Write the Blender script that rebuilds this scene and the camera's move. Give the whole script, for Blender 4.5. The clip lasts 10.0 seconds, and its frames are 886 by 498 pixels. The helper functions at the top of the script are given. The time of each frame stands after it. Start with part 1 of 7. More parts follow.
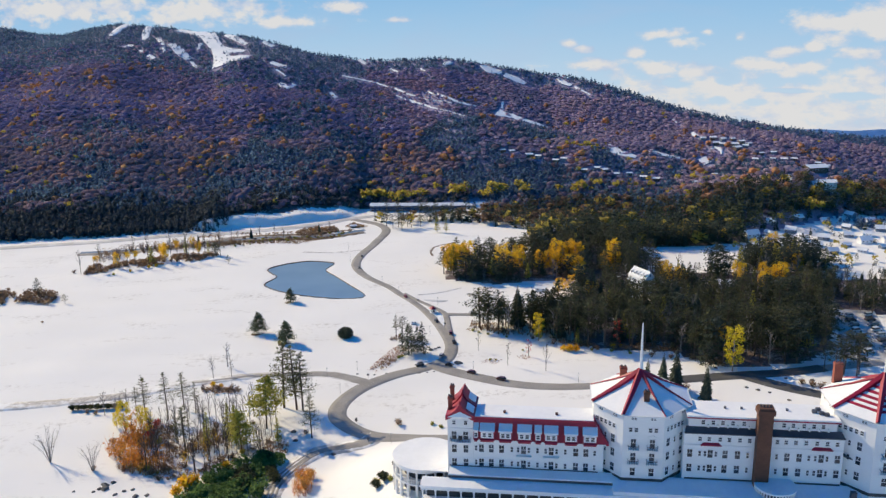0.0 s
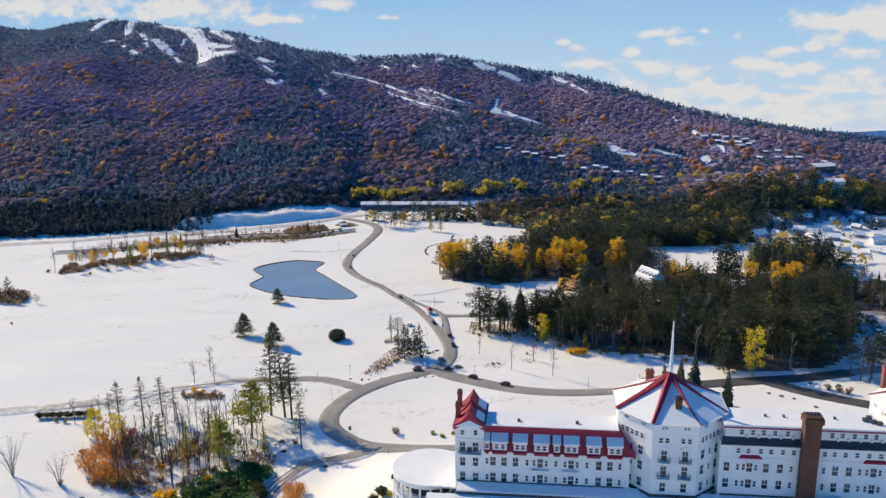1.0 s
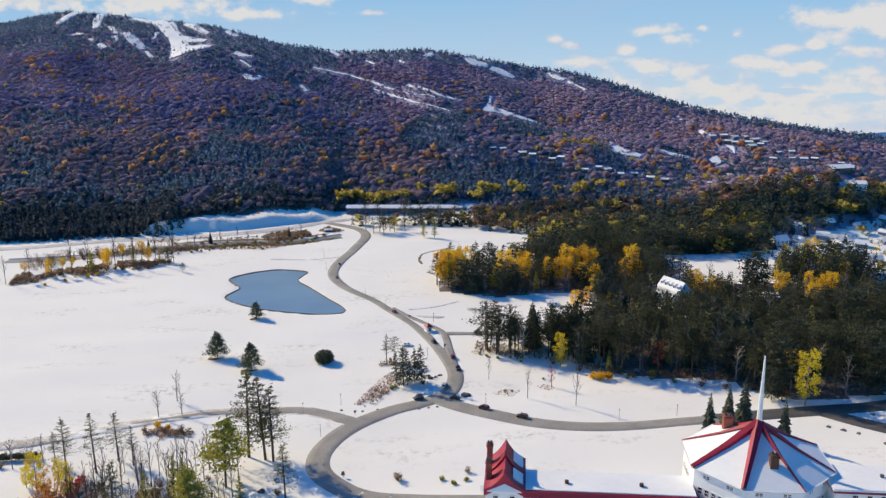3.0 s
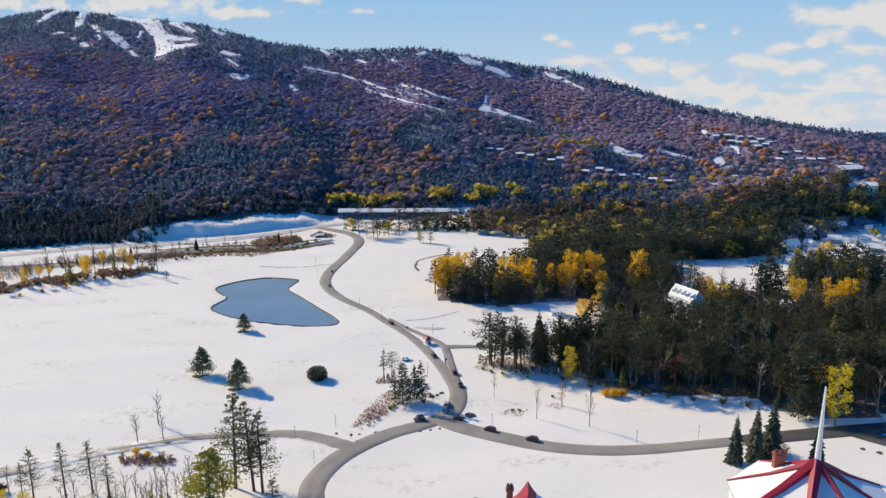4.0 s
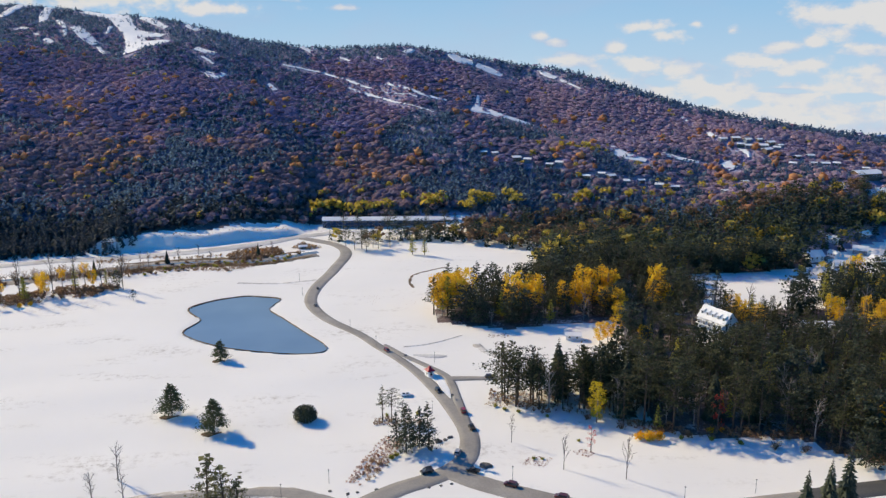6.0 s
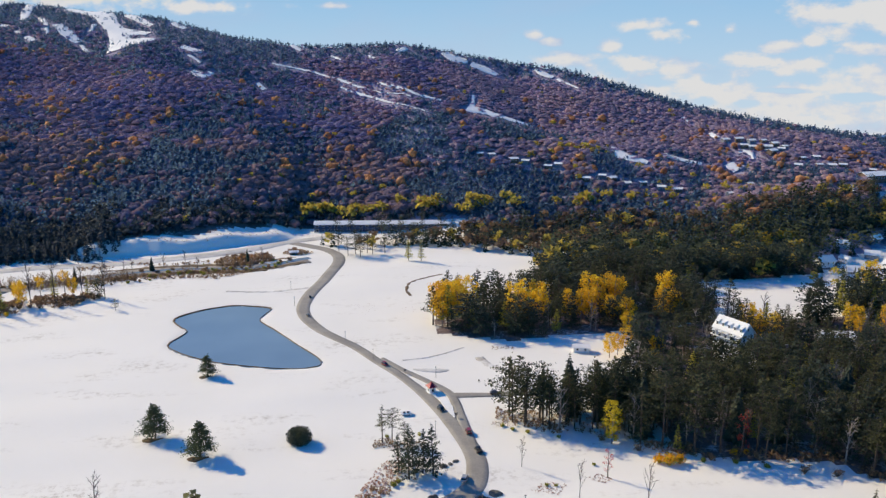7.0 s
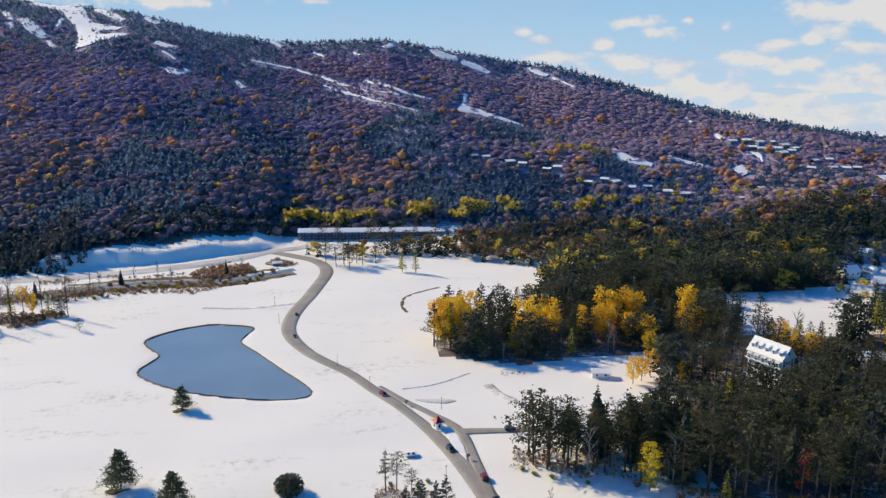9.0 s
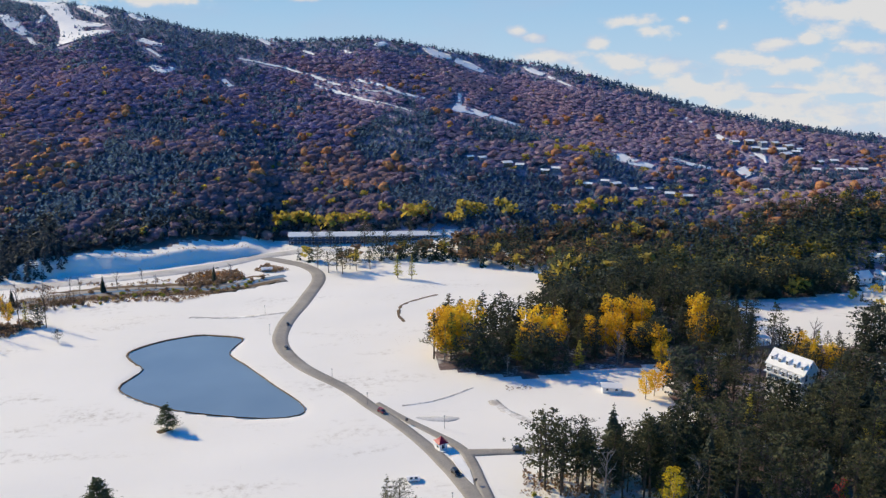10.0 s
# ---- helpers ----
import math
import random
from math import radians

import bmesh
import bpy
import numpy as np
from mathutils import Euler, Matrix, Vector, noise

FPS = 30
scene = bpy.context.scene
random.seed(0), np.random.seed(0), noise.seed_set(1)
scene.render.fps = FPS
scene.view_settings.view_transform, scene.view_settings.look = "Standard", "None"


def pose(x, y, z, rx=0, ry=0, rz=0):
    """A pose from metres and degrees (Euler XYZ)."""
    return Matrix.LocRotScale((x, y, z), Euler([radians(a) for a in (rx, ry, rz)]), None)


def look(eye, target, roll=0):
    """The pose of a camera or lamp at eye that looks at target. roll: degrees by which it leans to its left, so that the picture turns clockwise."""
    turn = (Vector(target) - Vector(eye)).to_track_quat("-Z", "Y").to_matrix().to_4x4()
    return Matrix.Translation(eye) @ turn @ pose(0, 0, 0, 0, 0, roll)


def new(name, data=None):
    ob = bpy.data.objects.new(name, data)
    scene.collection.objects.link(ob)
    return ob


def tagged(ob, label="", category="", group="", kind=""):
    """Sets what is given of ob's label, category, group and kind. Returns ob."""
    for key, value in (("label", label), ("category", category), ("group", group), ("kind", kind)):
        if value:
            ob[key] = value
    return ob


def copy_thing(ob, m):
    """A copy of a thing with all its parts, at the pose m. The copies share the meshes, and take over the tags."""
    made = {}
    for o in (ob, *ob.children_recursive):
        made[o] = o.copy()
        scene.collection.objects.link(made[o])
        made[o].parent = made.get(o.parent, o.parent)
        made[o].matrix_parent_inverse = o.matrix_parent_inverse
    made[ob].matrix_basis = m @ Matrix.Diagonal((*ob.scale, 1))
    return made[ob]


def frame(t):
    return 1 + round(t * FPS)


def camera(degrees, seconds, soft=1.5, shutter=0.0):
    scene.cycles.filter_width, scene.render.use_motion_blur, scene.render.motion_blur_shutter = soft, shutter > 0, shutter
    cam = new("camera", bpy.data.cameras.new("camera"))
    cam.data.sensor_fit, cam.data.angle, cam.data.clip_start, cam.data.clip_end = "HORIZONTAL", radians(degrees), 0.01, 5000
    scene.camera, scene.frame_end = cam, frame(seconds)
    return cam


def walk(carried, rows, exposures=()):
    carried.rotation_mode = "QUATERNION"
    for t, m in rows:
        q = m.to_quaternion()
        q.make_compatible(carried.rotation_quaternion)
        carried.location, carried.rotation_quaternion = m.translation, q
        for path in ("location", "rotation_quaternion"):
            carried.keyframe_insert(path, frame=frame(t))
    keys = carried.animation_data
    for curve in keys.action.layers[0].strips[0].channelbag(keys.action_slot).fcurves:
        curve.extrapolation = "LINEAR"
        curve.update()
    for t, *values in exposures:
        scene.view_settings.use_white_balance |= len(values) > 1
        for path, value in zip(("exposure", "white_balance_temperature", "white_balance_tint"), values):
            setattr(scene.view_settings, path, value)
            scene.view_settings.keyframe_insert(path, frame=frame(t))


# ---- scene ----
import collections

# ---- camera and its way ----
cam = camera(54.0, 10.0, soft=1.37)
# seconds, place, heading, tilt, lean
ROWS = (
    (0, 0.00, 0.00, 120.00, -0.000, -15.466, -1.126),
    (0.5, -2.12, 9.39, 115.73, -0.448, -15.260, -0.984),
    (1, -4.29, 18.74, 111.38, -0.928, -15.067, -0.732),
    (1.5, -6.28, 27.81, 107.30, -1.338, -14.853, -0.559),
    (2, -8.03, 37.56, 105.56, -1.547, -14.836, -0.483),
    (2.5, -9.85, 47.03, 104.44, -1.991, -14.830, -0.370),
    (4, -13.79, 73.81, 100.69, -3.113, -14.728, -0.387),
    (4.5, -15.09, 82.54, 99.98, -3.456, -14.729, -0.377),
    (5, -16.59, 91.35, 98.91, -3.823, -14.730, -0.316),
    (5.5, -18.04, 99.53, 97.89, -4.236, -14.673, -0.213),
    (7, -21.82, 122.45, 95.41, -5.437, -14.625, -0.065),
    (7.5, -22.66, 129.56, 94.44, -5.762, -14.604, -0.019),
    (8, -23.73, 136.85, 93.59, -6.110, -14.597, -0.012),
    (8.5, -24.79, 143.73, 92.78, -6.480, -14.567, 0.057),
    (9, -26.08, 150.36, 92.05, -6.923, -14.567, 0.168),
    (9.5, -26.84, 157.26, 91.18, -7.327, -14.562, 0.224),
    (10, -27.97, 163.86, 90.57, -7.762, -14.556, 0.336),
)
walk(cam, [(t, pose(x, y, z, 90 + tilt, 0, turn) @ pose(0, 0, 0, 0, 0, lean)) for t, x, y, z, turn, tilt, lean in ROWS],
     [(0.0, 0.08), (10.0, 0.08)])

# ---- light ----
SUN_UP, SUN_EAST, SUN_NORTH = 0.53, -0.655, 0.54
world = bpy.data.worlds.new("world")
scene.world = world
world.use_nodes = True
wn = world.node_tree.nodes
sky = wn.new("ShaderNodeTexSky")
sky.sky_type, sky.sun_disc = "NISHITA", False
sky.sun_elevation, sky.sun_rotation = math.asin(SUN_UP), math.atan2(SUN_EAST, SUN_NORTH)
sky.air_density, sky.dust_density = 1.0, 0.6
wn["Background"].inputs["Strength"].default_value = 0.120
deep = wn.new("ShaderNodeHueSaturation")
deep.inputs["Saturation"].default_value = 2.0
world.node_tree.links.new(sky.outputs["Color"], deep.inputs["Color"])
cool = wn.new("ShaderNodeMix")
cool.data_type, cool.blend_type = "RGBA", "MULTIPLY"
cool.inputs[0].default_value, cool.inputs[7].default_value = 1.0, (0.86, 0.98, 1.17, 1)
world.node_tree.links.new(deep.outputs["Color"], cool.inputs[6])
world.node_tree.links.new(cool.outputs[2], wn["Background"].inputs["Color"])
sun = new("sun", bpy.data.lights.new("sun", "SUN"))
sun.data.energy, sun.data.angle, sun.data.color = 4.25, radians(0.6), (1.0, 0.82, 0.49)
sun.matrix_world = look((0, 0, 300), (-SUN_EAST * 100, -SUN_NORTH * 100, 300 - SUN_UP * 100))

# ---- materials ----
def nodes_of(name):
    m = bpy.data.materials.new(name)
    m.use_nodes = True
    return m, m.node_tree.nodes, m.node_tree.links, m.node_tree.nodes["Principled BSDF"]


def noise_node(n, l, scale, detail=4.0, rough=0.55, stretch=(1, 1, 1)):
    geo, mp, tx = n.new("ShaderNodeNewGeometry"), n.new("ShaderNodeMapping"), n.new("ShaderNodeTexNoise")
    mp.inputs["Scale"].default_value = stretch
    tx.inputs["Scale"].default_value, tx.inputs["Detail"].default_value, tx.inputs["Roughness"].default_value = scale, detail, rough
    l.new(geo.outputs["Position"], mp.inputs["Vector"])
    l.new(mp.outputs["Vector"], tx.inputs["Vector"])
    return tx.outputs["Fac"]


def ramp_node(n, l, source, stops):
    r = n.new("ShaderNodeValToRGB")
    while len(r.color_ramp.elements) < len(stops):
        r.color_ramp.elements.new(0.5)
    for e, (at, c) in zip(r.color_ramp.elements, stops):
        e.position, e.color = at, (*c, 1) if len(c) == 3 else c
    l.new(source, r.inputs["Fac"])
    return r.outputs["Color"]


def mix_node(n, l, kind, fac, a, b):
    m = n.new("ShaderNodeMix")
    m.data_type, m.blend_type = "RGBA", kind
    for socket, v in ((m.inputs[0], fac), (m.inputs[6], a), (m.inputs[7], b)):
        if isinstance(v, (int, float)):
            socket.default_value = v
        elif isinstance(v, tuple):
            socket.default_value = (*v, 1)
        else:
            l.new(v, socket)
    return m.outputs[2]


def bump_node(n, l, height, strength, distance):
    b = n.new("ShaderNodeBump")
    b.inputs["Strength"].default_value, b.inputs["Distance"].default_value = strength, distance
    l.new(height, b.inputs["Height"])
    return b.outputs["Normal"]


def surface(name, low, high, coarse=0.3, fine=4.0, rough=0.8, bump=0.3, depth=0.05, metal=0.0, stretch=(1, 1, 1), vary=0.25):
    """A surface that varies between two colours at two scales, with fine relief."""
    m, n, l, p = nodes_of(name)
    big, small = noise_node(n, l, coarse, 3), noise_node(n, l, fine, 5, 0.6, stretch)
    a = ramp_node(n, l, big, ((0.3, low), (0.7, high)))
    b = ramp_node(n, l, small, ((0.25, (1 - vary,) * 3), (0.75, (1 + vary * 0.6,) * 3)))
    l.new(mix_node(n, l, "MULTIPLY", 1.0, a, b), p.inputs["Base Color"])
    l.new(bump_node(n, l, small, bump, depth), p.inputs["Normal"])
    p.inputs["Roughness"].default_value, p.inputs["Metallic"].default_value = rough, metal
    return m


def foliage(name, stops, rough=0.75, spread=0.16, through_light=0.25, fuzz=0.0):
    """Leaves: every clump has its own tone, and every tree its own lean of it."""
    m, n, l, p = nodes_of(name)
    geo, obj = n.new("ShaderNodeNewGeometry"), n.new("ShaderNodeObjectInfo")
    tone = noise_node(n, l, spread, 2)
    mean = n.new("ShaderNodeMath")
    mean.operation = "MULTIPLY_ADD"
    l.new(geo.outputs["Random Per Island"], mean.inputs[0])
    mean.inputs[1].default_value = 0.45
    half = n.new("ShaderNodeMath")
    half.operation = "MULTIPLY_ADD"
    l.new(obj.outputs["Random"], half.inputs[0])
    half.inputs[1].default_value, half.inputs[2].default_value = 0.35, -0.15
    add = n.new("ShaderNodeMath")
    l.new(half.outputs[0], add.inputs[0])
    l.new(tone, add.inputs[1])
    low = n.new("ShaderNodeMath")
    low.operation = "MULTIPLY_ADD"
    l.new(add.outputs[0], low.inputs[0])
    low.inputs[1].default_value, low.inputs[2].default_value = 0.75, -0.08
    l.new(low.outputs[0], mean.inputs[2])
    c = ramp_node(n, l, mean.outputs[0], stops)
    relief = None
    if fuzz:
        # a far crown is a mass of twigs: fine light and dark, and a rough outline to the light
        twig = noise_node(n, l, fuzz, 3, 0.7)
        c = mix_node(n, l, "MULTIPLY", 1.0, c, ramp_node(n, l, twig, ((0.30, (0.74, 0.76, 0.80)), (0.70, (1.20, 1.18, 1.14)))))
        relief = bump_node(n, l, twig, 0.7, 0.8 / fuzz)
        l.new(relief, p.inputs["Normal"])
    l.new(c, p.inputs["Base Color"])
    p.inputs["Roughness"].default_value = rough
    if through_light:
        tr, ms = n.new("ShaderNodeBsdfTranslucent"), n.new("ShaderNodeMixShader")
        l.new(c, tr.inputs["Color"])
        if relief:
            l.new(relief, tr.inputs["Normal"])
        ms.inputs[0].default_value = through_light
        l.new(p.outputs[0], ms.inputs[1])
        l.new(tr.outputs[0], ms.inputs[2])
        l.new(ms.outputs[0], n["Material Output"].inputs["Surface"])
    return m


def snow_field():
    """Thin autumn snow: bright, with faint drifts and dry grass that shows through in streaks."""
    m, n, l, p = nodes_of("snow_field")
    drift, grain = noise_node(n, l, 0.03, 4), noise_node(n, l, 1.2, 6, 0.65)
    streak = noise_node(n, l, 0.06, 7, 0.62, (0.45, 1.4, 1))
    fleck = noise_node(n, l, 0.5, 5, 0.7)
    white = ramp_node(n, l, drift, ((0.25, (0.860, 0.838, 0.800)), (0.75, (0.905, 0.882, 0.845))))
    mask = ramp_node(n, l, streak, ((0.545, (0, 0, 0)), (0.70, (0.75, 0.75, 0.75))))
    mask2 = ramp_node(n, l, fleck, ((0.48, (0, 0, 0)), (0.70, (1, 1, 1))))
    both = mix_node(n, l, "MULTIPLY", 1.0, mask, mask2)
    l.new(mix_node(n, l, "MIX", both, white, (0.30, 0.25, 0.19)), p.inputs["Base Color"])
    l.new(bump_node(n, l, mix_node(n, l, "ADD", 0.5, drift, grain), 0.25, 0.25), p.inputs["Normal"])
    p.inputs["Roughness"].default_value = 0.85
    p.inputs["Specular IOR Level"].default_value = 0.2
    return m


def forest_floor(name, start, full, most, dark=(0.10, 0.075, 0.085), pale=(0.22, 0.16, 0.16)):
    """Leaf litter with patches and dustings of snow."""
    m, n, l, p = nodes_of(name)
    a, b = noise_node(n, l, 0.11, 5, 0.6), noise_node(n, l, 1.1, 5, 0.7)
    litter = ramp_node(n, l, b, ((0.3, dark), (0.7, pale)))
    white = ramp_node(n, l, mix_node(n, l, "MULTIPLY", 0.8, a, b), ((start, (0, 0, 0)), (full, (most,) * 3)))
    l.new(mix_node(n, l, "MIX", white, litter, (0.72, 0.73, 0.76)), p.inputs["Base Color"])
    l.new(bump_node(n, l, b, 0.5, 0.3), p.inputs["Normal"])
    p.inputs["Roughness"].default_value = 0.95
    return m


def asphalt(name, low, high, shoulder):
    """Worn asphalt, pale with salt, with wheel tracks left by the noise along it."""
    m, n, l, p = nodes_of(name)
    a, b = noise_node(n, l, 0.12, 4), noise_node(n, l, 2.5, 6, 0.7)
    base = ramp_node(n, l, a, ((0.3, low), (0.7, high)))
    dirt = ramp_node(n, l, b, ((0.4, (0.8, 0.8, 0.8)), (0.75, shoulder)))
    l.new(mix_node(n, l, "MULTIPLY", 1.0, base, dirt), p.inputs["Base Color"])
    l.new(bump_node(n, l, b, 0.2, 0.03), p.inputs["Normal"])
    p.inputs["Roughness"].default_value = 0.7
    return m


def slushy_track():
    """A track half lost under drifted snow: brown slush in streaks between white."""
    m, n, l, p = nodes_of("slushy_track")
    a, b, c = noise_node(n, l, 0.10, 5, 0.6, (0.5, 1.6, 1)), noise_node(n, l, 0.9, 5, 0.7), noise_node(n, l, 0.35, 6, 0.65)
    slush = ramp_node(n, l, b, ((0.3, (0.34, 0.30, 0.26)), (0.7, (0.62, 0.58, 0.54))))
    cover = ramp_node(n, l, mix_node(n, l, "MIX", 0.45, a, c), ((0.45, (0, 0, 0)), (0.56, (1, 1, 1))))
    l.new(mix_node(n, l, "MIX", cover, slush, (0.88, 0.865, 0.84)), p.inputs["Base Color"])
    l.new(bump_node(n, l, b, 0.3, 0.06), p.inputs["Normal"])
    p.inputs["Roughness"].default_value = 0.8
    return m


def pond_water():
    m, n, l, p = nodes_of("pond_water")
    w = noise_node(n, l, 0.9, 3)
    tint = ramp_node(n, l, noise_node(n, l, 0.04, 2), ((0.3, (0.19, 0.275, 0.37)), (0.7, (0.23, 0.325, 0.425))))
    l.new(tint, p.inputs["Base Color"])
    l.new(bump_node(n, l, w, 0.08, 0.05), p.inputs["Normal"])
    p.inputs["Roughness"].default_value = 0.16
    p.inputs["IOR"].default_value = 1.33
    return m


def window_glass():
    m, n, l, p = nodes_of("window_glass")
    l.new(ramp_node(n, l, noise_node(n, l, 0.35, 1), ((0.4, (0.015, 0.02, 0.03)), (0.6, (0.06, 0.075, 0.10)))), p.inputs["Base Color"])
    p.inputs["Roughness"].default_value = 0.08
    return m


SNOW = snow_field()
FLOOR = forest_floor("forest_floor", 0.33, 0.46, 0.85)
# litter between the dusted snow is tinted blue-purple for haze
SLOPE = forest_floor("dusted_hazy_slope", 0.27, 0.50, 0.45, (0.24, 0.21, 0.33), (0.36, 0.30, 0.42))
ROOF_SNOW = surface("roof_snow", (0.82, 0.83, 0.85), (0.90, 0.90, 0.90), 0.15, 0.8, 0.8, 0.12, 0.10, vary=0.04)
RUN_SNOW = surface("piste_snow", (0.80, 0.82, 0.86), (0.92, 0.92, 0.93), 0.08, 0.7, 0.8, 0.3, 0.3, vary=0.05)
ASPHALT = asphalt("pale_asphalt", (0.28, 0.26, 0.24), (0.40, 0.375, 0.345), (1.12, 1.1, 1.05))
DARK_ASPHALT = asphalt("darker_asphalt", (0.075, 0.075, 0.075), (0.12, 0.115, 0.11), (1.1, 1.1, 1.1))
TRACK = slushy_track()
MUD = asphalt("muddy_slush", (0.24, 0.21, 0.18), (0.42, 0.38, 0.34), (1.2, 1.2, 1.2))
SLUSH = asphalt("rutted_slush", (0.42, 0.40, 0.38), (0.74, 0.73, 0.72), (1.15, 1.15, 1.15))
WATER = pond_water()
REED = surface("dry_reed", (0.10, 0.065, 0.04), (0.22, 0.15, 0.085), 0.4, 3.0, 0.95, 0.6, 0.15)
WALL = surface("white_clapboard", (0.80, 0.80, 0.80), (0.88, 0.87, 0.86), 0.12, 3.0, 0.6, 0.15, 0.02, stretch=(0.2, 0.2, 6), vary=0.07)
TRIM = surface("white_trim", (0.78, 0.78, 0.78), (0.84, 0.84, 0.84), 0.4, 6.0, 0.5, 0.1, 0.01, vary=0.05)
RED = surface("red_roofing", (0.28, 0.004, 0.030), (0.40, 0.008, 0.048), 0.3, 5.0, 0.5, 0.35, 0.03)
SLATE = surface("dark_slate_roof", (0.045, 0.05, 0.065), (0.085, 0.09, 0.105), 0.3, 5.0, 0.6, 0.35, 0.03)
BRICK = surface("brown_brick", (0.11, 0.048, 0.030), (0.17, 0.075, 0.045), 0.6, 8.0, 0.85, 0.5, 0.03)
RED_BRICK = surface("red_brick", (0.24, 0.065, 0.045), (0.33, 0.10, 0.065), 0.6, 8.0, 0.85, 0.5, 0.03)
GREY_WALL = surface("weathered_boards", (0.16, 0.19, 0.24), (0.26, 0.29, 0.34), 0.3, 3.0, 0.8, 0.3, 0.02)
BLUE_WALL = surface("blue_boards", (0.045, 0.085, 0.17), (0.07, 0.125, 0.23), 0.3, 3.0, 0.8, 0.3, 0.02)
BROWN_WALL = surface("brown_boards", (0.12, 0.08, 0.06), (0.22, 0.16, 0.12), 0.3, 3.0, 0.8, 0.3, 0.02)
GLASS = window_glass()
# porch shade put into the base colour; strips at wall feet share it
DARK = surface("porch_shade_boards", (0.05, 0.05, 0.055), (0.09, 0.085, 0.085), 0.5, 4.0, 0.8, 0.2, 0.02)
BARK = surface("bark", (0.055, 0.042, 0.034), (0.13, 0.10, 0.08), 1.2, 8.0, 0.95, 0.7, 0.04)
PALE_BARK = surface("pale_bark", (0.20, 0.175, 0.16), (0.38, 0.34, 0.31), 1.2, 8.0, 0.9, 0.5, 0.03)
ROCK = surface("dark_stone", (0.07, 0.065, 0.06), (0.20, 0.19, 0.175), 1.0, 5.0, 0.9, 0.7, 0.1)
METAL = surface("painted_metal", (0.10, 0.10, 0.11), (0.18, 0.18, 0.19), 1.0, 9.0, 0.45, 0.1, 0.01, 0.6)
RUBBER = surface("tyre_rubber", (0.02, 0.02, 0.02), (0.035, 0.035, 0.035), 2.0, 9.0, 0.85, 0.2, 0.01)

SPRUCE = foliage("spruce_needles", ((0.1, (0.020, 0.034, 0.028)), (0.5, (0.046, 0.064, 0.043)), (0.9, (0.100, 0.115, 0.062))), through_light=0.3)
OLIVE = foliage("olive_pine_needles", ((0.1, (0.050, 0.058, 0.030)), (0.5, (0.120, 0.125, 0.055)), (0.9, (0.235, 0.215, 0.085))), through_light=0.45)
LONE_GREEN = foliage("fresh_pine_needles", ((0.1, (0.035, 0.055, 0.032)), (0.5, (0.080, 0.110, 0.055)), (0.9, (0.150, 0.170, 0.080))), through_light=0.42)
PINE = foliage("pine_needles", ((0.1, (0.018, 0.027, 0.016)), (0.5, (0.050, 0.062, 0.030)), (0.9, (0.165, 0.155, 0.060))), through_light=0.4)
LAUREL = foliage("laurel_leaves", ((0.1, (0.060, 0.120, 0.030)), (0.5, (0.130, 0.220, 0.060)), (0.9, (0.230, 0.310, 0.095))), through_light=0.45)
LIME = foliage("lime_yellow_leaves", ((0.1, (0.44, 0.34, 0.02)), (0.5, (0.72, 0.57, 0.03)), (0.9, (0.88, 0.72, 0.06))), through_light=0.45)
LARCH = foliage("larch_needles", ((0.1, (0.20, 0.21, 0.03)), (0.5, (0.38, 0.36, 0.05)), (0.9, (0.56, 0.48, 0.08))), through_light=0.3)
GOLD = foliage("golden_leaves", ((0.1, (0.56, 0.30, 0.02)), (0.5, (0.86, 0.53, 0.03)), (0.9, (0.95, 0.72, 0.06))), through_light=0.5)
ORANGE = foliage("orange_leaves", ((0.1, (0.42, 0.15, 0.025)), (0.5, (0.72, 0.31, 0.05)), (0.9, (0.84, 0.48, 0.11))), through_light=0.4)
RUSSET = foliage("russet_leaves", ((0.1, (0.36, 0.03, 0.03)), (0.5, (0.60, 0.07, 0.05)), (0.9, (0.72, 0.17, 0.10))), through_light=0.45)
# blue-purple of distant haze put into the twig colours
HAZY_TWIGS = foliage("hazy_twigs", ((0.1, (0.35, 0.35, 0.63)), (0.5, (0.46, 0.40, 0.62)), (0.9, (0.66, 0.45, 0.50))), rough=0.9, spread=0.03, through_light=0.65, fuzz=1.1)
# lighter twigs: the sunnier eastern slope put into the colour
SUNLIT_TWIGS = foliage("sunlit_twigs", ((0.1, (0.59, 0.50, 0.67)), (0.5, (0.68, 0.55, 0.66)), (0.9, (0.79, 0.60, 0.62))), rough=0.9, spread=0.03, through_light=0.7, fuzz=1.1)
RUSSET_GRASS = foliage("russet_grass", ((0.1, (0.20, 0.09, 0.06)), (0.5, (0.36, 0.17, 0.11)), (0.9, (0.52, 0.30, 0.18))), rough=0.9, spread=0.2, through_light=0.4)
BRUSH = foliage("dry_brush", ((0.1, (0.13, 0.080, 0.052)), (0.5, (0.30, 0.195, 0.120)), (0.9, (0.50, 0.35, 0.21))), rough=0.9, spread=0.2, through_light=0.4)
# needles tinted pale blue: distance haze put into the base colour
HAZY_GREEN = foliage("hazy_evergreens", ((0.1, (0.085, 0.160, 0.300)), (0.5, (0.120, 0.205, 0.325)), (0.9, (0.170, 0.245, 0.310))), through_light=0.6, fuzz=1.3)
# darker than the twigs above: less haze put into the colour
LOW_HAZY_TWIGS = foliage("low_hazy_twigs", ((0.1, (0.27, 0.25, 0.43)), (0.5, (0.36, 0.30, 0.42)), (0.9, (0.53, 0.35, 0.35))), rough=0.9, spread=0.03, through_light=0.6, fuzz=1.1)
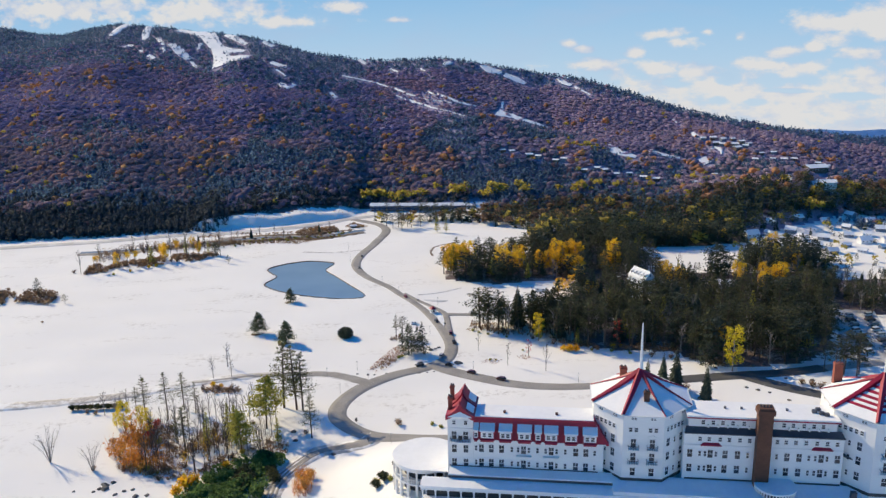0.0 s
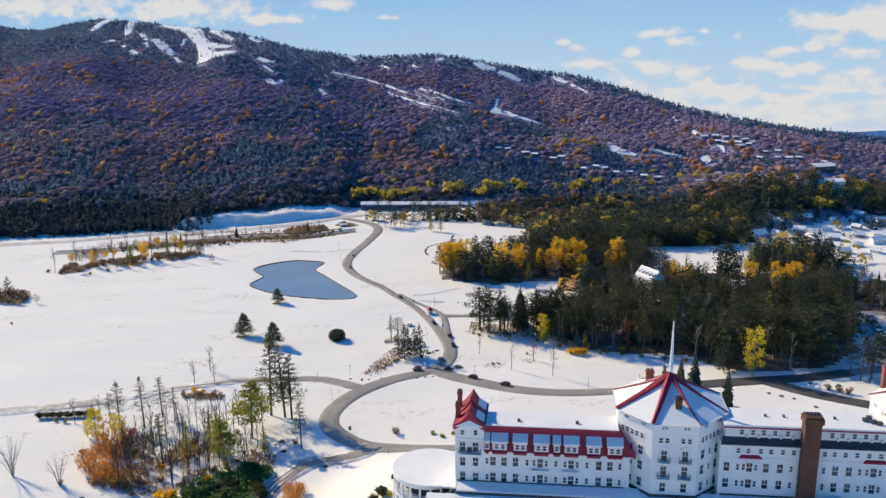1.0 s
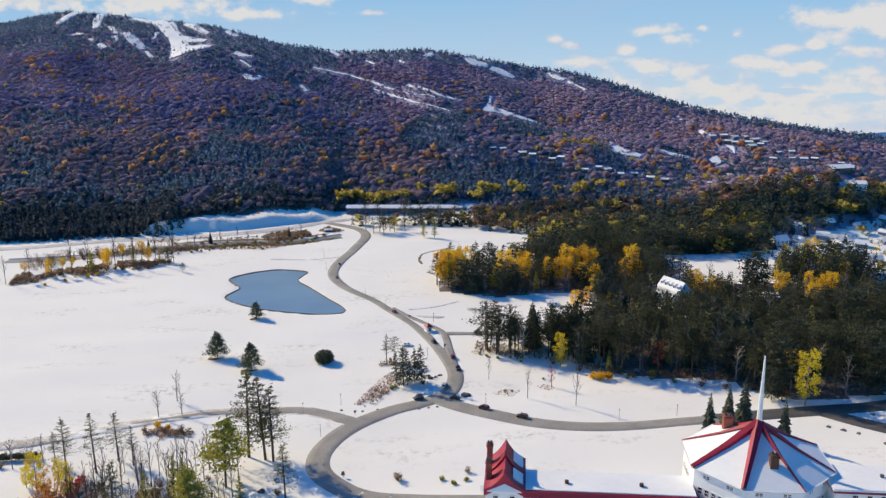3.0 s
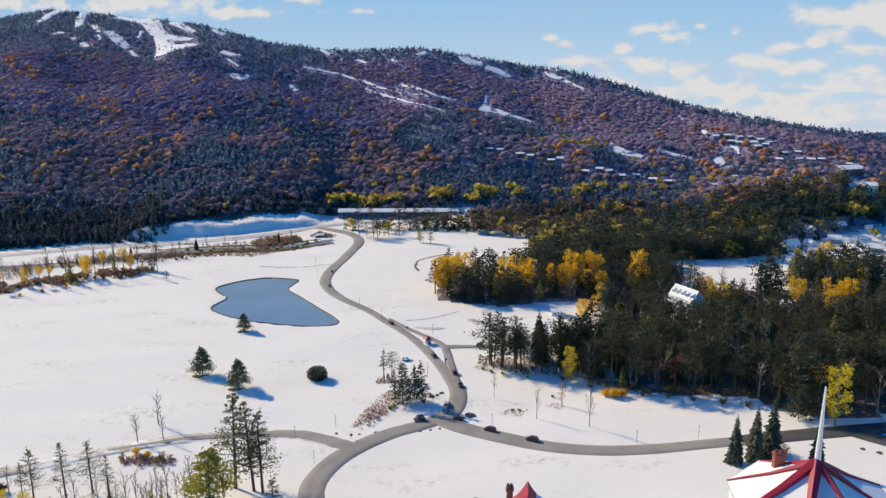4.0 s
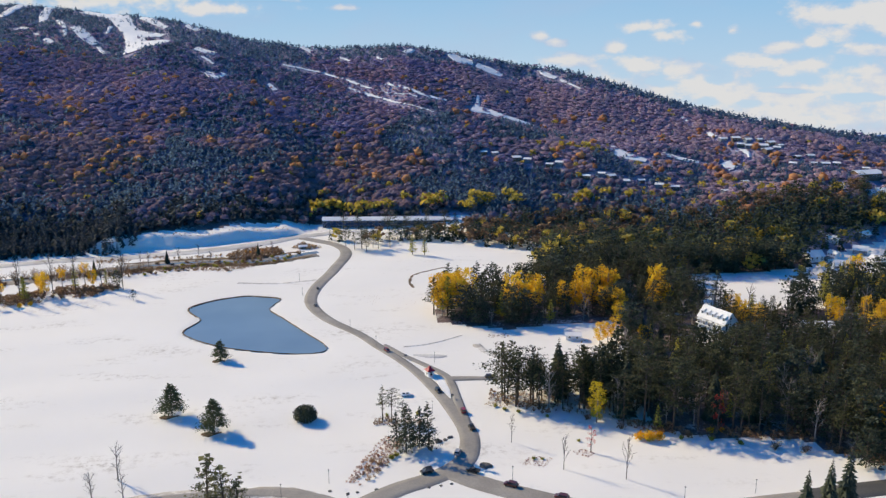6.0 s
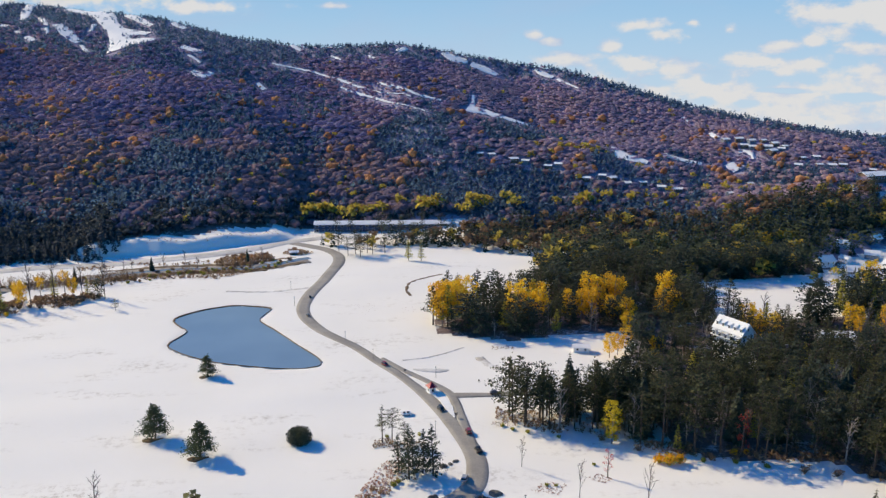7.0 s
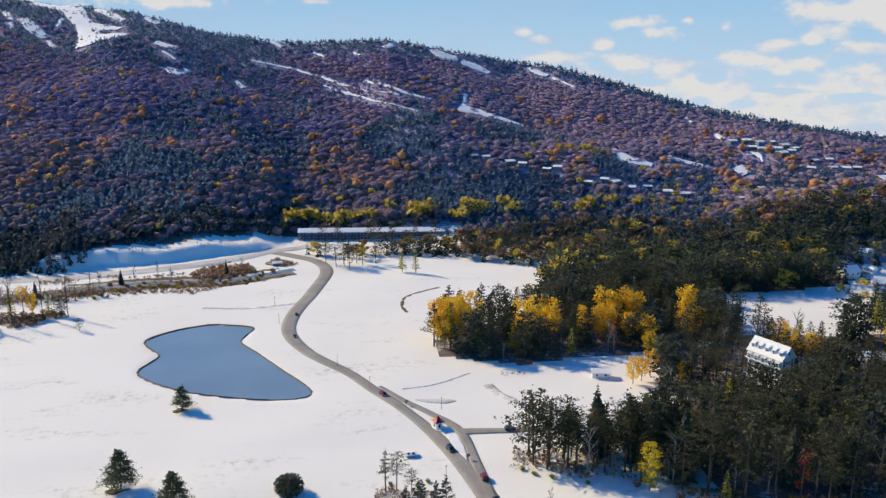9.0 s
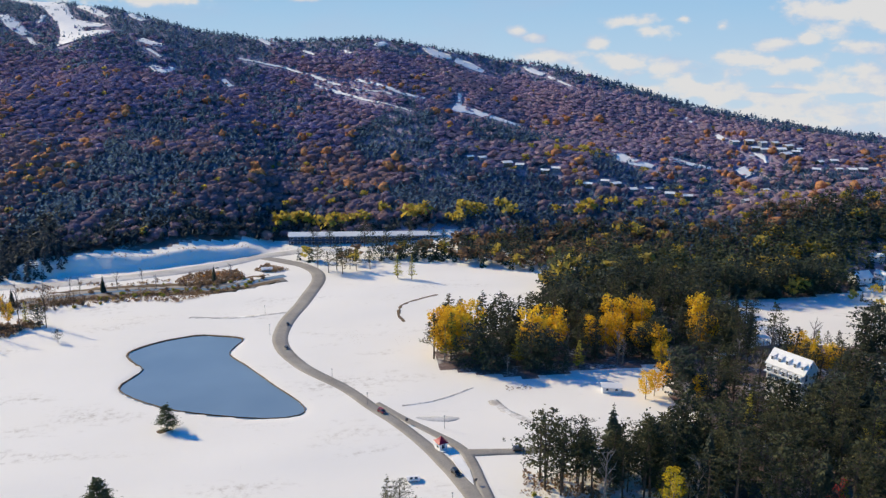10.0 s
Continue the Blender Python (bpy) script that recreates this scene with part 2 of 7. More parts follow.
# darker needles: shade at the mountain's foot put into the colour
SHADED_FIR = foliage("shaded_fir_needles", ((0.1, (0.032, 0.052, 0.078)), (0.5, (0.056, 0.078, 0.098)), (0.9, (0.095, 0.110, 0.102))), through_light=0.35, fuzz=1.3)
FAR_ORANGE = foliage("far_orange_crowns", ((0.1, (0.48, 0.22, 0.13)), (0.5, (0.72, 0.36, 0.17)), (0.9, (0.88, 0.55, 0.24))), through_light=0.45, fuzz=1.2)
FAR_GOLD = foliage("far_golden_crowns", ((0.1, (0.33, 0.27, 0.07)), (0.5, (0.58, 0.45, 0.09)), (0.9, (0.76, 0.60, 0.12))), through_light=0.45, fuzz=1.2)


# ---- tools for meshes ----
def mesh_of(name, verts, tris, materials, smooth=False, slots=None):
    """A mesh from arrays of places and of faces with equal corner counts."""
    verts, tris = np.asarray(verts, np.float32), np.asarray(tris, np.int32)
    me = bpy.data.meshes.new(name)
    k = tris.shape[1]
    me.vertices.add(len(verts))
    me.vertices.foreach_set("co", verts.ravel())
    me.loops.add(tris.size)
    me.loops.foreach_set("vertex_index", tris.ravel())
    me.polygons.add(len(tris))
    me.polygons.foreach_set("loop_start", np.arange(0, tris.size, k, dtype=np.int32))
    if slots is not None:
        me.polygons.foreach_set("material_index", np.asarray(slots, np.int32))
    me.polygons.foreach_set("use_smooth", np.full(len(tris), smooth))
    me.update(calc_edges=True)
    for m in materials:
        me.materials.append(m)
    return me


def part(name, shape, material, parent, label=""):
    """One mesh object under a thing or under a part. shape: a bmesh or a finished mesh."""
    if isinstance(shape, bmesh.types.BMesh):
        me = bpy.data.meshes.new(name)
        shape.to_mesh(me)
        shape.free()
        me.materials.append(material)
    else:
        me = shape
    ob = new(name, me)
    ob.parent = parent
    return tagged(ob, label)


def thing(name, place, label, category, group="", kind=""):
    ob = new(name)
    ob.matrix_basis = place
    return tagged(ob, label, category, group, kind)


def box(x0, x1, y0, y1, z0, z1, bm=None, bevel=0.0):
    bm = bm or bmesh.new()
    r = bmesh.ops.create_cube(bm, size=1.0, matrix=Matrix.LocRotScale(((x0 + x1) / 2, (y0 + y1) / 2, (z0 + z1) / 2), None, (x1 - x0, y1 - y0, z1 - z0)))
    if bevel:
        edges = list({e for v in r["verts"] for e in v.link_edges})
        bmesh.ops.bevel(bm, geom=edges, offset=bevel, segments=2, affect="EDGES", profile=0.6)
    return bm


def prism(outline, z0, z1, bm=None, top=None):
    """An upright prism over an outline of (x, y); top: another outline for its upper end."""
    bm = bm or bmesh.new()
    low = [bm.verts.new((x, y, z0)) for x, y in outline]
    high = [bm.verts.new((x, y, z1)) for x, y in (top or outline)]
    k = len(low)
    for i in range(k):
        bm.faces.new((low[i], low[(i + 1) % k], high[(i + 1) % k], high[i]))
    bm.faces.new(high)
    bm.faces.new(low[::-1])
    bmesh.ops.recalc_face_normals(bm, faces=bm.faces)
    return bm


def wedge(quad, thick, bm=None):
    """A slab with the given four upper corners."""
    bm = bm or bmesh.new()
    hi = [bm.verts.new(q) for q in quad]
    lo = [bm.verts.new((q[0], q[1], q[2] - thick)) for q in quad]
    bm.faces.new(hi)
    bm.faces.new(lo[::-1])
    for i in range(4):
        bm.faces.new((hi[i], lo[i], lo[(i + 1) % 4], hi[(i + 1) % 4]))
    bmesh.ops.recalc_face_normals(bm, faces=bm.faces)
    return bm


def gable(x0, x1, y0, y1, z0, z1, over=0.0, thick=0.25, bm=None):
    """A pitched roof whose ridge runs along x, as two slabs."""
    ym = (y0 + y1) / 2
    k = (z1 - z0) / (ym - y0)
    bm = wedge([(x0 - over, y0 - over, z0 - over * k), (x1 + over, y0 - over, z0 - over * k), (x1 + over, ym, z1), (x0 - over, ym, z1)], thick, bm)
    return wedge([(x1 + over, y1 + over, z0 - over * k), (x0 - over, y1 + over, z0 - over * k), (x0 - over, ym, z1), (x1 + over, ym, z1)], thick, bm)


def tube(points, radii, sides=6):
    """Arrays of a tapered tube along points."""
    points = np.asarray(points, float)
    ang = np.arange(sides) * 2 * np.pi / sides
    verts, tris = [], []
    for i, (p, r) in enumerate(zip(points, radii)):
        d = points[min(i + 1, len(points) - 1)] - points[max(i - 1, 0)]
        d = d / (np.linalg.norm(d) + 1e-9)
        a = np.cross(d, (0.31, 0.95, 0.05))
        a /= np.linalg.norm(a) + 1e-9
        b = np.cross(d, a)
        verts.append(p + r * (np.cos(ang)[:, None] * a + np.sin(ang)[:, None] * b))
    for i in range(len(points) - 1):
        for j in range(sides):
            a, b, c, d = i * sides + j, i * sides + (j + 1) % sides, (i + 1) * sides + (j + 1) % sides, (i + 1) * sides + j
            tris += [(a, b, c), (a, c, d)]
    return np.concatenate(verts), np.array(tris)


def joined(pieces):
    vs, ts, k = [], [], 0
    for v, t in pieces:
        vs.append(v)
        ts.append(np.asarray(t) + k)
        k += len(v)
    return np.concatenate(vs), np.concatenate(ts)


def inside(px, py, outline):
    """Which of the places lie inside a closed outline."""
    px, py = np.asarray(px, float), np.asarray(py, float)
    r = np.zeros(px.shape, bool)
    for (ax, ay), (bx, by) in zip(outline, outline[1:] + outline[:1]):
        if ay != by:
            r ^= ((ay > py) != (by > py)) & (px < (bx - ax) * (py - ay) / (by - ay) + ax)
    return r


def off_line(px, py, line):
    """Distance of places from an open line."""
    px, py = np.asarray(px, float), np.asarray(py, float)
    d = np.full(px.shape, 1e9)
    for (ax, ay), (bx, by) in zip(line, line[1:]):
        k = np.clip(((px - ax) * (bx - ax) + (py - ay) * (by - ay)) / ((bx - ax) ** 2 + (by - ay) ** 2 + 1e-9), 0, 1)
        d = np.minimum(d, np.hypot(px - ax - k * (bx - ax), py - ay - k * (by - ay)))
    return d


def curve_through(points, step=1.5, closed=False):
    """A smooth line through points."""
    p = np.asarray(points, float)
    n = len(p)
    out = []
    for i in range(n if closed else n - 1):
        a, b, c, d = (p[(i + k) % n] if closed else p[min(max(i + k, 0), n - 1)] for k in (-1, 0, 1, 2))
        m = max(2, int(np.linalg.norm(c - b) / step))
        for u in np.arange(m) / m:
            out.append(0.5 * (2 * b + (c - a) * u + (2 * a - 5 * b + 4 * c - d) * u * u + (3 * b - a - 3 * c + d) * u ** 3))
    if not closed:
        out.append(p[-1])
    return np.array(out)


# ---- the lie of the land ----
# crest of the mountain: x, y, height
CREST = np.array([(-900, 960, 60), (-438, 900, 109.4), (-399.7, 887.3, 102.9), (-368.8, 880.1, 100.9), (-343.2, 873.3, 106.3), (-302.4, 860.4, 111.2), (-253.5, 847.3, 106.7), (-204.6, 821.2, 102.2), (-162, 787, 97.9), (-104.1, 755.4, 84.3), (-60.2, 738, 79.6), (-36.7, 728, 79.6), (-13.2, 720, 80.6), (4.6, 710, 81.5), (35.8, 705, 76.7), (80.2, 698, 68.9), (112.2, 679.5, 65.4), (138.1, 660, 57.8), (168.5, 632.6, 48.3), (200, 605, 42.3), (234.2, 590.5, 36.8), (294.9, 580, 30.1), (489.8, 590, 21), (900, 600, 12)], float)
FOOT = np.array([(-900, 430), (-440, 440), (-244, 462), (-187, 472), (-131, 488), (-92, 500), (-48, 528), (-20, 522), (21, 506), (76, 505),
                 (110, 472), (160, 440), (220, 425), (320, 420), (900, 420)], float)
POND = curve_through([(-68, 415.6), (-61, 414.5), (-54, 411.5), (-55.6, 405), (-56.3, 399), (-50.3, 389), (-42.1, 374.7), (-36.0, 364.5), (-34.8, 359), (-38, 356.6),
                      (-46.5, 357), (-62.8, 362.3), (-74.7, 370), (-81.6, 378.5), (-79.5, 386), (-78.2, 391), (-82, 397), (-84.4, 403.5), (-78, 411)], 2.0, True)


def step01(u):
    u = np.clip(u, 0, 1)
    return u * u * (3 - 2 * u)


def rise(x, y):
    """Share of the way from the mountain's foot to its crest."""
    yf, yc = np.interp(x, FOOT[:, 0], FOOT[:, 1]), np.interp(x, CREST[:, 0], CREST[:, 1])
    return (y - yf) / (yc - yf)


def land(x, y):
    """Height of the ground."""
    x, y = np.asarray(x, float), np.asarray(y, float)
    yc, zc = np.interp(x, CREST[:, 0], CREST[:, 1]), np.interp(x, CREST[:, 0], CREST[:, 2])
    s = rise(x, y)
    up = np.clip(s, 0, 1)
    z = zc * (up - 0.04 * (1 - np.exp(-up * 20)) * (1 - up)) + (3.6 * np.sin(x * 0.045 + 1.7 * np.sin(y * 0.02)) + 1.6 * np.sin(y * 0.085 + 0.02 * x + 1.5 * np.sin(x * 0.017))) * np.sin(np.pi * up) + 1.2 * np.sin(x * 0.13 + y * 0.05) * np.sin(np.pi * up)
    z = np.where(s > 1, np.maximum(zc - 0.35 * (y - yc), -70), z)
    gap = np.hypot(np.maximum(np.maximum(-4 - x, x - 150), 0), np.maximum(y - 198, 0))
    z = z + 11.5 * (1 - step01(gap / 34.0))
    lo = np.interp(x, (-150, -131, -114, -93, -64, -54), (486, 485, 489, 492.5, 505, 510))
    edge = 0.7 * np.sin(x * 0.17) + 0.3 * np.sin(x * 0.52 + 1)
    z = z + (np.interp(x, (-125, -55), (5.2, 3.4)) + 0.5 * np.sin(x * 0.21)) * np.clip((y - lo + edge) / 3.4, 0, 1) * step01((x + 150) / 18) * step01((-50 - x) / 14) * (1 - step01(s * 2.2))
    valley = 1 - step01(np.clip(s, 0, 1) * 8)
    valley = valley * step01((np.hypot(x + 60, (y - 386) * 1.0) - 34) / 22)
    return z + valley * (0.16 * np.sin(x * 0.11 + 0.8) * np.sin(y * 0.083) + 0.10 * np.sin(x * 0.031 - y * 0.27) + 0.35 * np.sin(x * 0.023 + 2) * np.sin(y * 0.019))


# ---- ground, roads, water, sky ----
def pond_gap(x, y):
    """Distance to the pond's shore, negative on the water."""
    ring = [tuple(p) for p in POND]
    return off_line(x, y, ring + ring[:1]) * np.where(inside(x, y, ring), -1, 1)


WOOD_NEAR = [(10, 319), (18, 312), (27, 309), (40, 304), (44, 298), (51, 296), (58, 294), (68, 292), (82, 290), (86, 281), (97, 274), (122, 277), (140, 290), (146, 310), (152, 335), (160, 350), (162, 382),
             (135, 384), (104, 386), (100, 378), (82, 356), (66, 348), (52, 340), (42, 331), (30, 325), (17, 322)]
WOOD_POINT = [(0, 388), (2, 381), (6, 378), (15, 375), (24, 372), (36, 375), (52, 376), (74, 380), (92, 388), (102, 402), (102, 424), (92, 440), (76, 448), (60, 440), (44, 424), (26, 410), (6, 404)]
WOOD_INNER = [(54, 348), (60, 366), (60, 377), (80, 381), (92, 387), (101, 390), (126, 383), (150, 381), (166, 376), (166, 345), (150, 335), (104, 338), (66, 344)]
WOOD_EAST = [(152, 331), (170, 322), (200, 327), (238, 345), (238, 368), (168, 370), (162, 364), (160, 350)]
WOOD_BELT = [(42, 434), (60, 444), (78, 446), (100, 431), (128, 431), (150, 433), (185, 452), (230, 468), (330, 472), (330, 486), (200, 482), (110, 479), (74, 477), (52, 464)]


def growth(start, stop, first, factor):
    out, s = [], first
    while start < stop:
        out.append(start)
        start, s = start + s, s * factor
    return np.array(out)


def build_ground():
    east, north = growth(480, 4200, 8, 1.25), growth(960, 4800, 8, 1.25)
    xs = np.concatenate([-east[::-1] + 20, np.arange(-456, -190, 6.0), np.arange(-190, 196, 2.3), np.arange(196, 480, 6.0), east])
    ys = np.concatenate([-growth(-150, 3000, 10, 1.3)[::-1], np.arange(156, 180, 6.0), np.arange(180, 520, 2.2), np.arange(520, 960, 5.0), north])
    gx, gy = np.meshgrid(xs, ys)
    z = land(gx, gy)
    near = (gx > -95) & (gx < -25) & (gy > 345) & (gy < 425)
    z[near] -= 1.1 * step01((0.6 - pond_gap(gx[near], gy[near])) / 3.0)
    ny, nx = gx.shape
    k = np.arange(nx * ny).reshape(ny, nx)
    quads = np.stack([k[:-1, :-1], k[:-1, 1:], k[1:, 1:], k[1:, :-1]], -1).reshape(-1, 4)
    mx, my = (gx[:-1, :-1] + gx[1:, 1:]).ravel() / 2, (gy[:-1, :-1] + gy[1:, 1:]).ravel() / 2
    bank_top = np.interp(mx, (-127, -123, -97, -66, -50), (488, 491, 496.5, 508.5, 515))
    wooded = (rise(mx, my) > 0.02) & ~((mx > -127) & (mx < -46) & (my < bank_top)) & ~((mx > -50) & (mx < 28) & (my < 527 - 0.07 * (mx + 12))) & ~((mx > 150) & (my < 470))
    wooded |= (inside(mx, my, WOOD_NEAR) & (mx > 50)) | inside(mx, my, WOOD_BELT) | inside(mx, my, WOOD_INNER) | inside(mx, my, WOOD_POINT) | inside(mx, my, WOOD_EAST)
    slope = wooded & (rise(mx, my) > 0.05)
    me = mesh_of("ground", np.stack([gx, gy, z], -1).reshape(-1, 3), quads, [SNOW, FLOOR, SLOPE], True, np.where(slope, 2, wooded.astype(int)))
    tagged(new("ground", me), "snow-covered valley floor and wooded mountain side", "ground", kind="structure")


build_ground()


def ribbon(name, line, width, material, label, category="road", lift=0.12, kind="structure", ends=1.0, jag=0.0):
    """A strip laid over the ground along a line; width may vary along it."""
    p = curve_through(line, 1.5)
    d = np.gradient(p, axis=0)
    d /= np.linalg.norm(d, axis=1)[:, None] + 1e-9
    side = np.stack([-d[:, 1], d[:, 0]], 1)
    u = np.linspace(0, 1, len(p))
    w = np.interp(u, np.linspace(0, 1, len(width)), width) if isinstance(width, (list, tuple)) else np.full(len(p), float(width))
    rng = np.random.default_rng(len(p))
    rows = []
    for c in (-0.56, -0.5, -0.2, 0.2, 0.5, 0.56):
        q = p + side * (w * c + jag * rng.normal(size=len(p)) * (abs(c) > 0.3))[:, None]
        up = lift - (0.25 if abs(c) > 0.55 else 0.0) + 0.06 * (1 - abs(c) * 2)
        rows.append(np.column_stack([q, land(q[:, 0], q[:, 1]) + up]))
    v = np.stack(rows, 1)
    n = len(p)
    k = np.arange(n * 6).reshape(n, 6)
    quads = np.stack([k[:-1, :-1], k[:-1, 1:], k[1:, 1:], k[1:, :-1]], -1).reshape(-1, 4)
    return tagged(new(name, mesh_of(name, v.reshape(-1, 3), quads[:, ::-1], [material], True)), label, category, kind=kind)


MAIN = [(-55, 505), (-45, 497), (-36, 488), (-31.7, 472), (-36.7, 444), (-42, 422), (-42.3, 405), (-36, 388), (-25, 372), (-19, 360), (-13.8, 351), (-9.7, 342.3), (-6.5, 335), (-3.9, 327.5), (-1.6, 319.5),
        (0.6, 311), (2.0, 304), (2.4, 297), (1.2, 290), (-1.5, 285), (-8, 279.5), (-17, 274.4), (-27.5, 265), (-33, 254.4), (-33.5, 244.4), (-29, 237), (-21.6, 231), (-10, 228.5), (6, 227)]
RIGHT = [(-4, 283), (1.7, 277.3), (10, 271.8), (22, 265.5), (34, 262.5), (47, 262), (62, 263.5), (78, 265), (96, 267), (112, 268.5), (127, 272), (150, 276)]
LEFT = [(-25, 267), (-35, 274), (-44.4, 277), (-65, 276), (-85, 270), (-108, 260), (-142, 254), (-190, 250)]
ribbon("road", MAIN, [4.6, 4.8, 4.8, 4.7, 4.1, 3.1, 2.9, 4.2, 5.2, 5.5, 5.6, 5.4], ASPHALT, "pale salted asphalt drive winding across the snow")
ribbon("road", [(-17, 361), (-12.6, 353.8), (-8.5, 348), (-5, 343), (-1.5, 338), (0.4, 334), (1.2, 328), (1.5, 320), (2.1, 312), (2.6, 304)], [1.0, 1.7, 1.9, 2.0, 2.3, 2.4, 2.4, 2.5, 2.5, 2.4], ASPHALT, "pale asphalt lane past the gatehouse", lift=0.135)
ribbon("road", [(0.6, 333.6), (7.6, 333.2), (14.2, 332.9), (30, 334)], [3.0, 2.4, 2.4, 2.4], ASPHALT, "narrow pale asphalt side road into the wood", lift=0.15)
ribbon("road", RIGHT, [6.0, 5.0, 4.6, 4.6, 4.8, 5.0], ASPHALT, "grey asphalt service road behind the hotel", lift=0.135)
ribbon("road", [(99, 267), (104, 262), (110, 257), (118, 251.5), (128, 245)], 5.5, DARK_ASPHALT, "dark asphalt drive", lift=0.15)
ribbon("road", [(70, 264.4), (84, 266), (100, 267.6), (114, 269), (128, 272.4)], 5.6, DARK_ASPHALT, "dark stretch of the service road", lift=0.155)
ribbon("road", LEFT[:5], [5.0, 4.2, 3.6, 2.6, 1.0], ASPHALT, "pale asphalt lane that runs out under drifted snow", lift=0.15, jag=0.15)
ribbon("track", LEFT, [5.0, 4.6, 4.6, 4.8, 5.6, 6.4], TRACK, "slushy brown track over the snow", lift=0.135, jag=0.12)
LOWER = [(-20, 231.5), (-25, 225.5), (-36, 221.8), (-43, 212), (-45.5, 200), (-44, 184)]
ribbon("track", LOWER, [6.5, 6, 5.6, 5, 4.8, 4.8], TRACK, "snowy drive below the hotel with muddy ruts", lift=0.15, jag=0.15)
ribbon("road", LOWER[:4], [5.6, 4.6, 2.8, 0.6], ASPHALT, "pale asphalt end of the lower drive", lift=0.165, jag=0.1)
for side in (-1.15, 0.0, 1.15):
    ribbon("rut", [(x + side, y - 0.25 * side) for x, y in LOWER[1:]], [0.4, 0.6, 0.7, 0.7, 0.7], MUD, "dark wheel rut in the slush", "rut", lift=0.185, jag=0.09)
ribbon("road", [(-34, 516), (-44, 511), (-55, 506), (-66, 496.5), (-83, 488), (-107, 479), (-126, 475), (-150, 473), (-190, 462), (-300, 440)], [6, 7, 7, 6.5, 6, 6, 6], SLUSH, "slush-covered highway at the foot of the mountain", lift=0.15)
for line, w, m in (([(-5, 420), (-6.2, 428), (-4, 437), (2, 443), (9, 447.5)], 0.9, REED), ([(-72, 432.5), (-63, 431.5), (-55, 431), (-42, 434)], 1.3, TRACK), ([(11.5, 360), (12.6, 355.8), (15, 350.5), (19, 347)], 2.4, TRACK)):
    ribbon("path", line, w, m, "strip of dry grass showing through the snow", "path", 0.03, jag=0.22)
ribbon("path", [(-11.2, 359), (-3.6, 361), (0.9, 363.2), (7.6, 367.8)], 0.6, TRACK, "trodden path in the snow", "path", 0.06, jag=0.1)
ribbon("puddle", [(-8.5, 352.4), (-5, 351.4), (-1, 350.8), (1.6, 350.9)], [0.6, 2.6, 3.2, 0.8], SLUSH, "frozen puddle on the snow field", "puddle", 0.06)
ribbon("path", [(-44, 472), (-56, 467), (-70, 463.5), (-86, 464), (-102, 462), (-122, 457), (-150, 446), (-190, 436)], [6, 11, 12, 12, 12, 10, 7, 4], MUD, "marshy strip of dry grass and thin snow", "marsh", 0.03, jag=0.6)
ribbon("stream", [(-44, 476), (-50, 473), (-56, 469), (-68, 463.5), (-83, 465), (-98, 464.5), (-117, 460), (-135, 453), (-190, 440)], [3.4, 3.2, 2.6, 2.2, 2.2, 2.4, 3], WATER, "narrow dark stream between dry reeds", "stream", 0.07)
ribbon("path", [(-46, 470.5), (-56, 464.5), (-68, 459.5), (-84, 460.5), (-100, 459.5), (-120, 454)], [3, 5, 5, 4.4, 4, 2], REED, "bank of dry brown reeds along the stream", "reeds", 0.04, jag=0.5)
ribbon("path", [(-50, 478), (-60, 474), (-72, 470), (-88, 470), (-104, 468), (-124, 465)], [1, 3, 3.4, 3, 2, 1], REED, "bank of dry brown reeds along the stream", "reeds", 0.04, jag=0.5)

# ski runs cut through the wood: line, width
SUMMIT_RUNS = [([(-296.2, 857.9), (-301.2, 845.9), (-301.5, 825.3)], [7.8, 8.3, 3.3]),
    ([(-274.0, 852.2), (-272.4, 836.7), (-267.0, 812.7)], [6.4, 6.9, 3.2]),
    ([(-256.2, 817.1), (-245.0, 793.0), (-237.9, 772.9)], [3.0, 3.3, 1.6]),
    ([(-237.2, 792.3), (-224.6, 775.1), (-213.9, 761.9)], [5.1, 8.8, 4.8]),
    ([(-211.3, 757.9), (-202.8, 742.1)], [2.9, 2.2]),
    ([(-242.6, 840.7), (-225.5, 832.0), (-211.5, 817.2), (-200.4, 792.5), (-191.3, 774.8), (-184.0, 753.5), (-180.6, 728.5)], [9.1, 16.0, 14.3, 10.1, 10.7, 13.6, 11.5]),
    ([(-190.2, 775.4), (-178.1, 767.9), (-165.9, 760.9)], [10.0, 7.6, 4.1]),
    ([(-179.3, 745.5), (-168.6, 742.7), (-164.2, 748.7)], [16.0, 16.0, 14.4])]
WEST_RUNS = [([(-191.4, 810.1), (-179.0, 792.7), (-167.2, 776.1)], [6.8, 5.4, 2.7]),
    ([(-153.0, 779.0), (-142.4, 768.1)], [4.4, 3.8]),
    ([(-138.3, 729.0), (-129.6, 723.1), (-123.5, 721.0)], [5.8, 4.2, 3.7]),
    ([(-131.6, 715.6), (-122.5, 705.6)], [1.6, 1.6]),
    ([(-126.1, 694.2), (-118.1, 687.6), (-114.4, 693.6)], [2.6, 7.5, 3.0]),
    ([(-85.7, 689.0), (-80.2, 681.3)], [3.2, 2.6]),
    ([(-279.5, 798.5), (-272.9, 796.4)], [7.0, 6.6]),
    ([(-251.1, 770.2), (-243.4, 761.0)], [3.7, 3.3]),
    ([(-262.2, 783.0), (-258.7, 778.5)], [2.3, 2.2]),
    ([(-211.0, 792.4), (-210.6, 780.0)], [3.4, 1.9])]
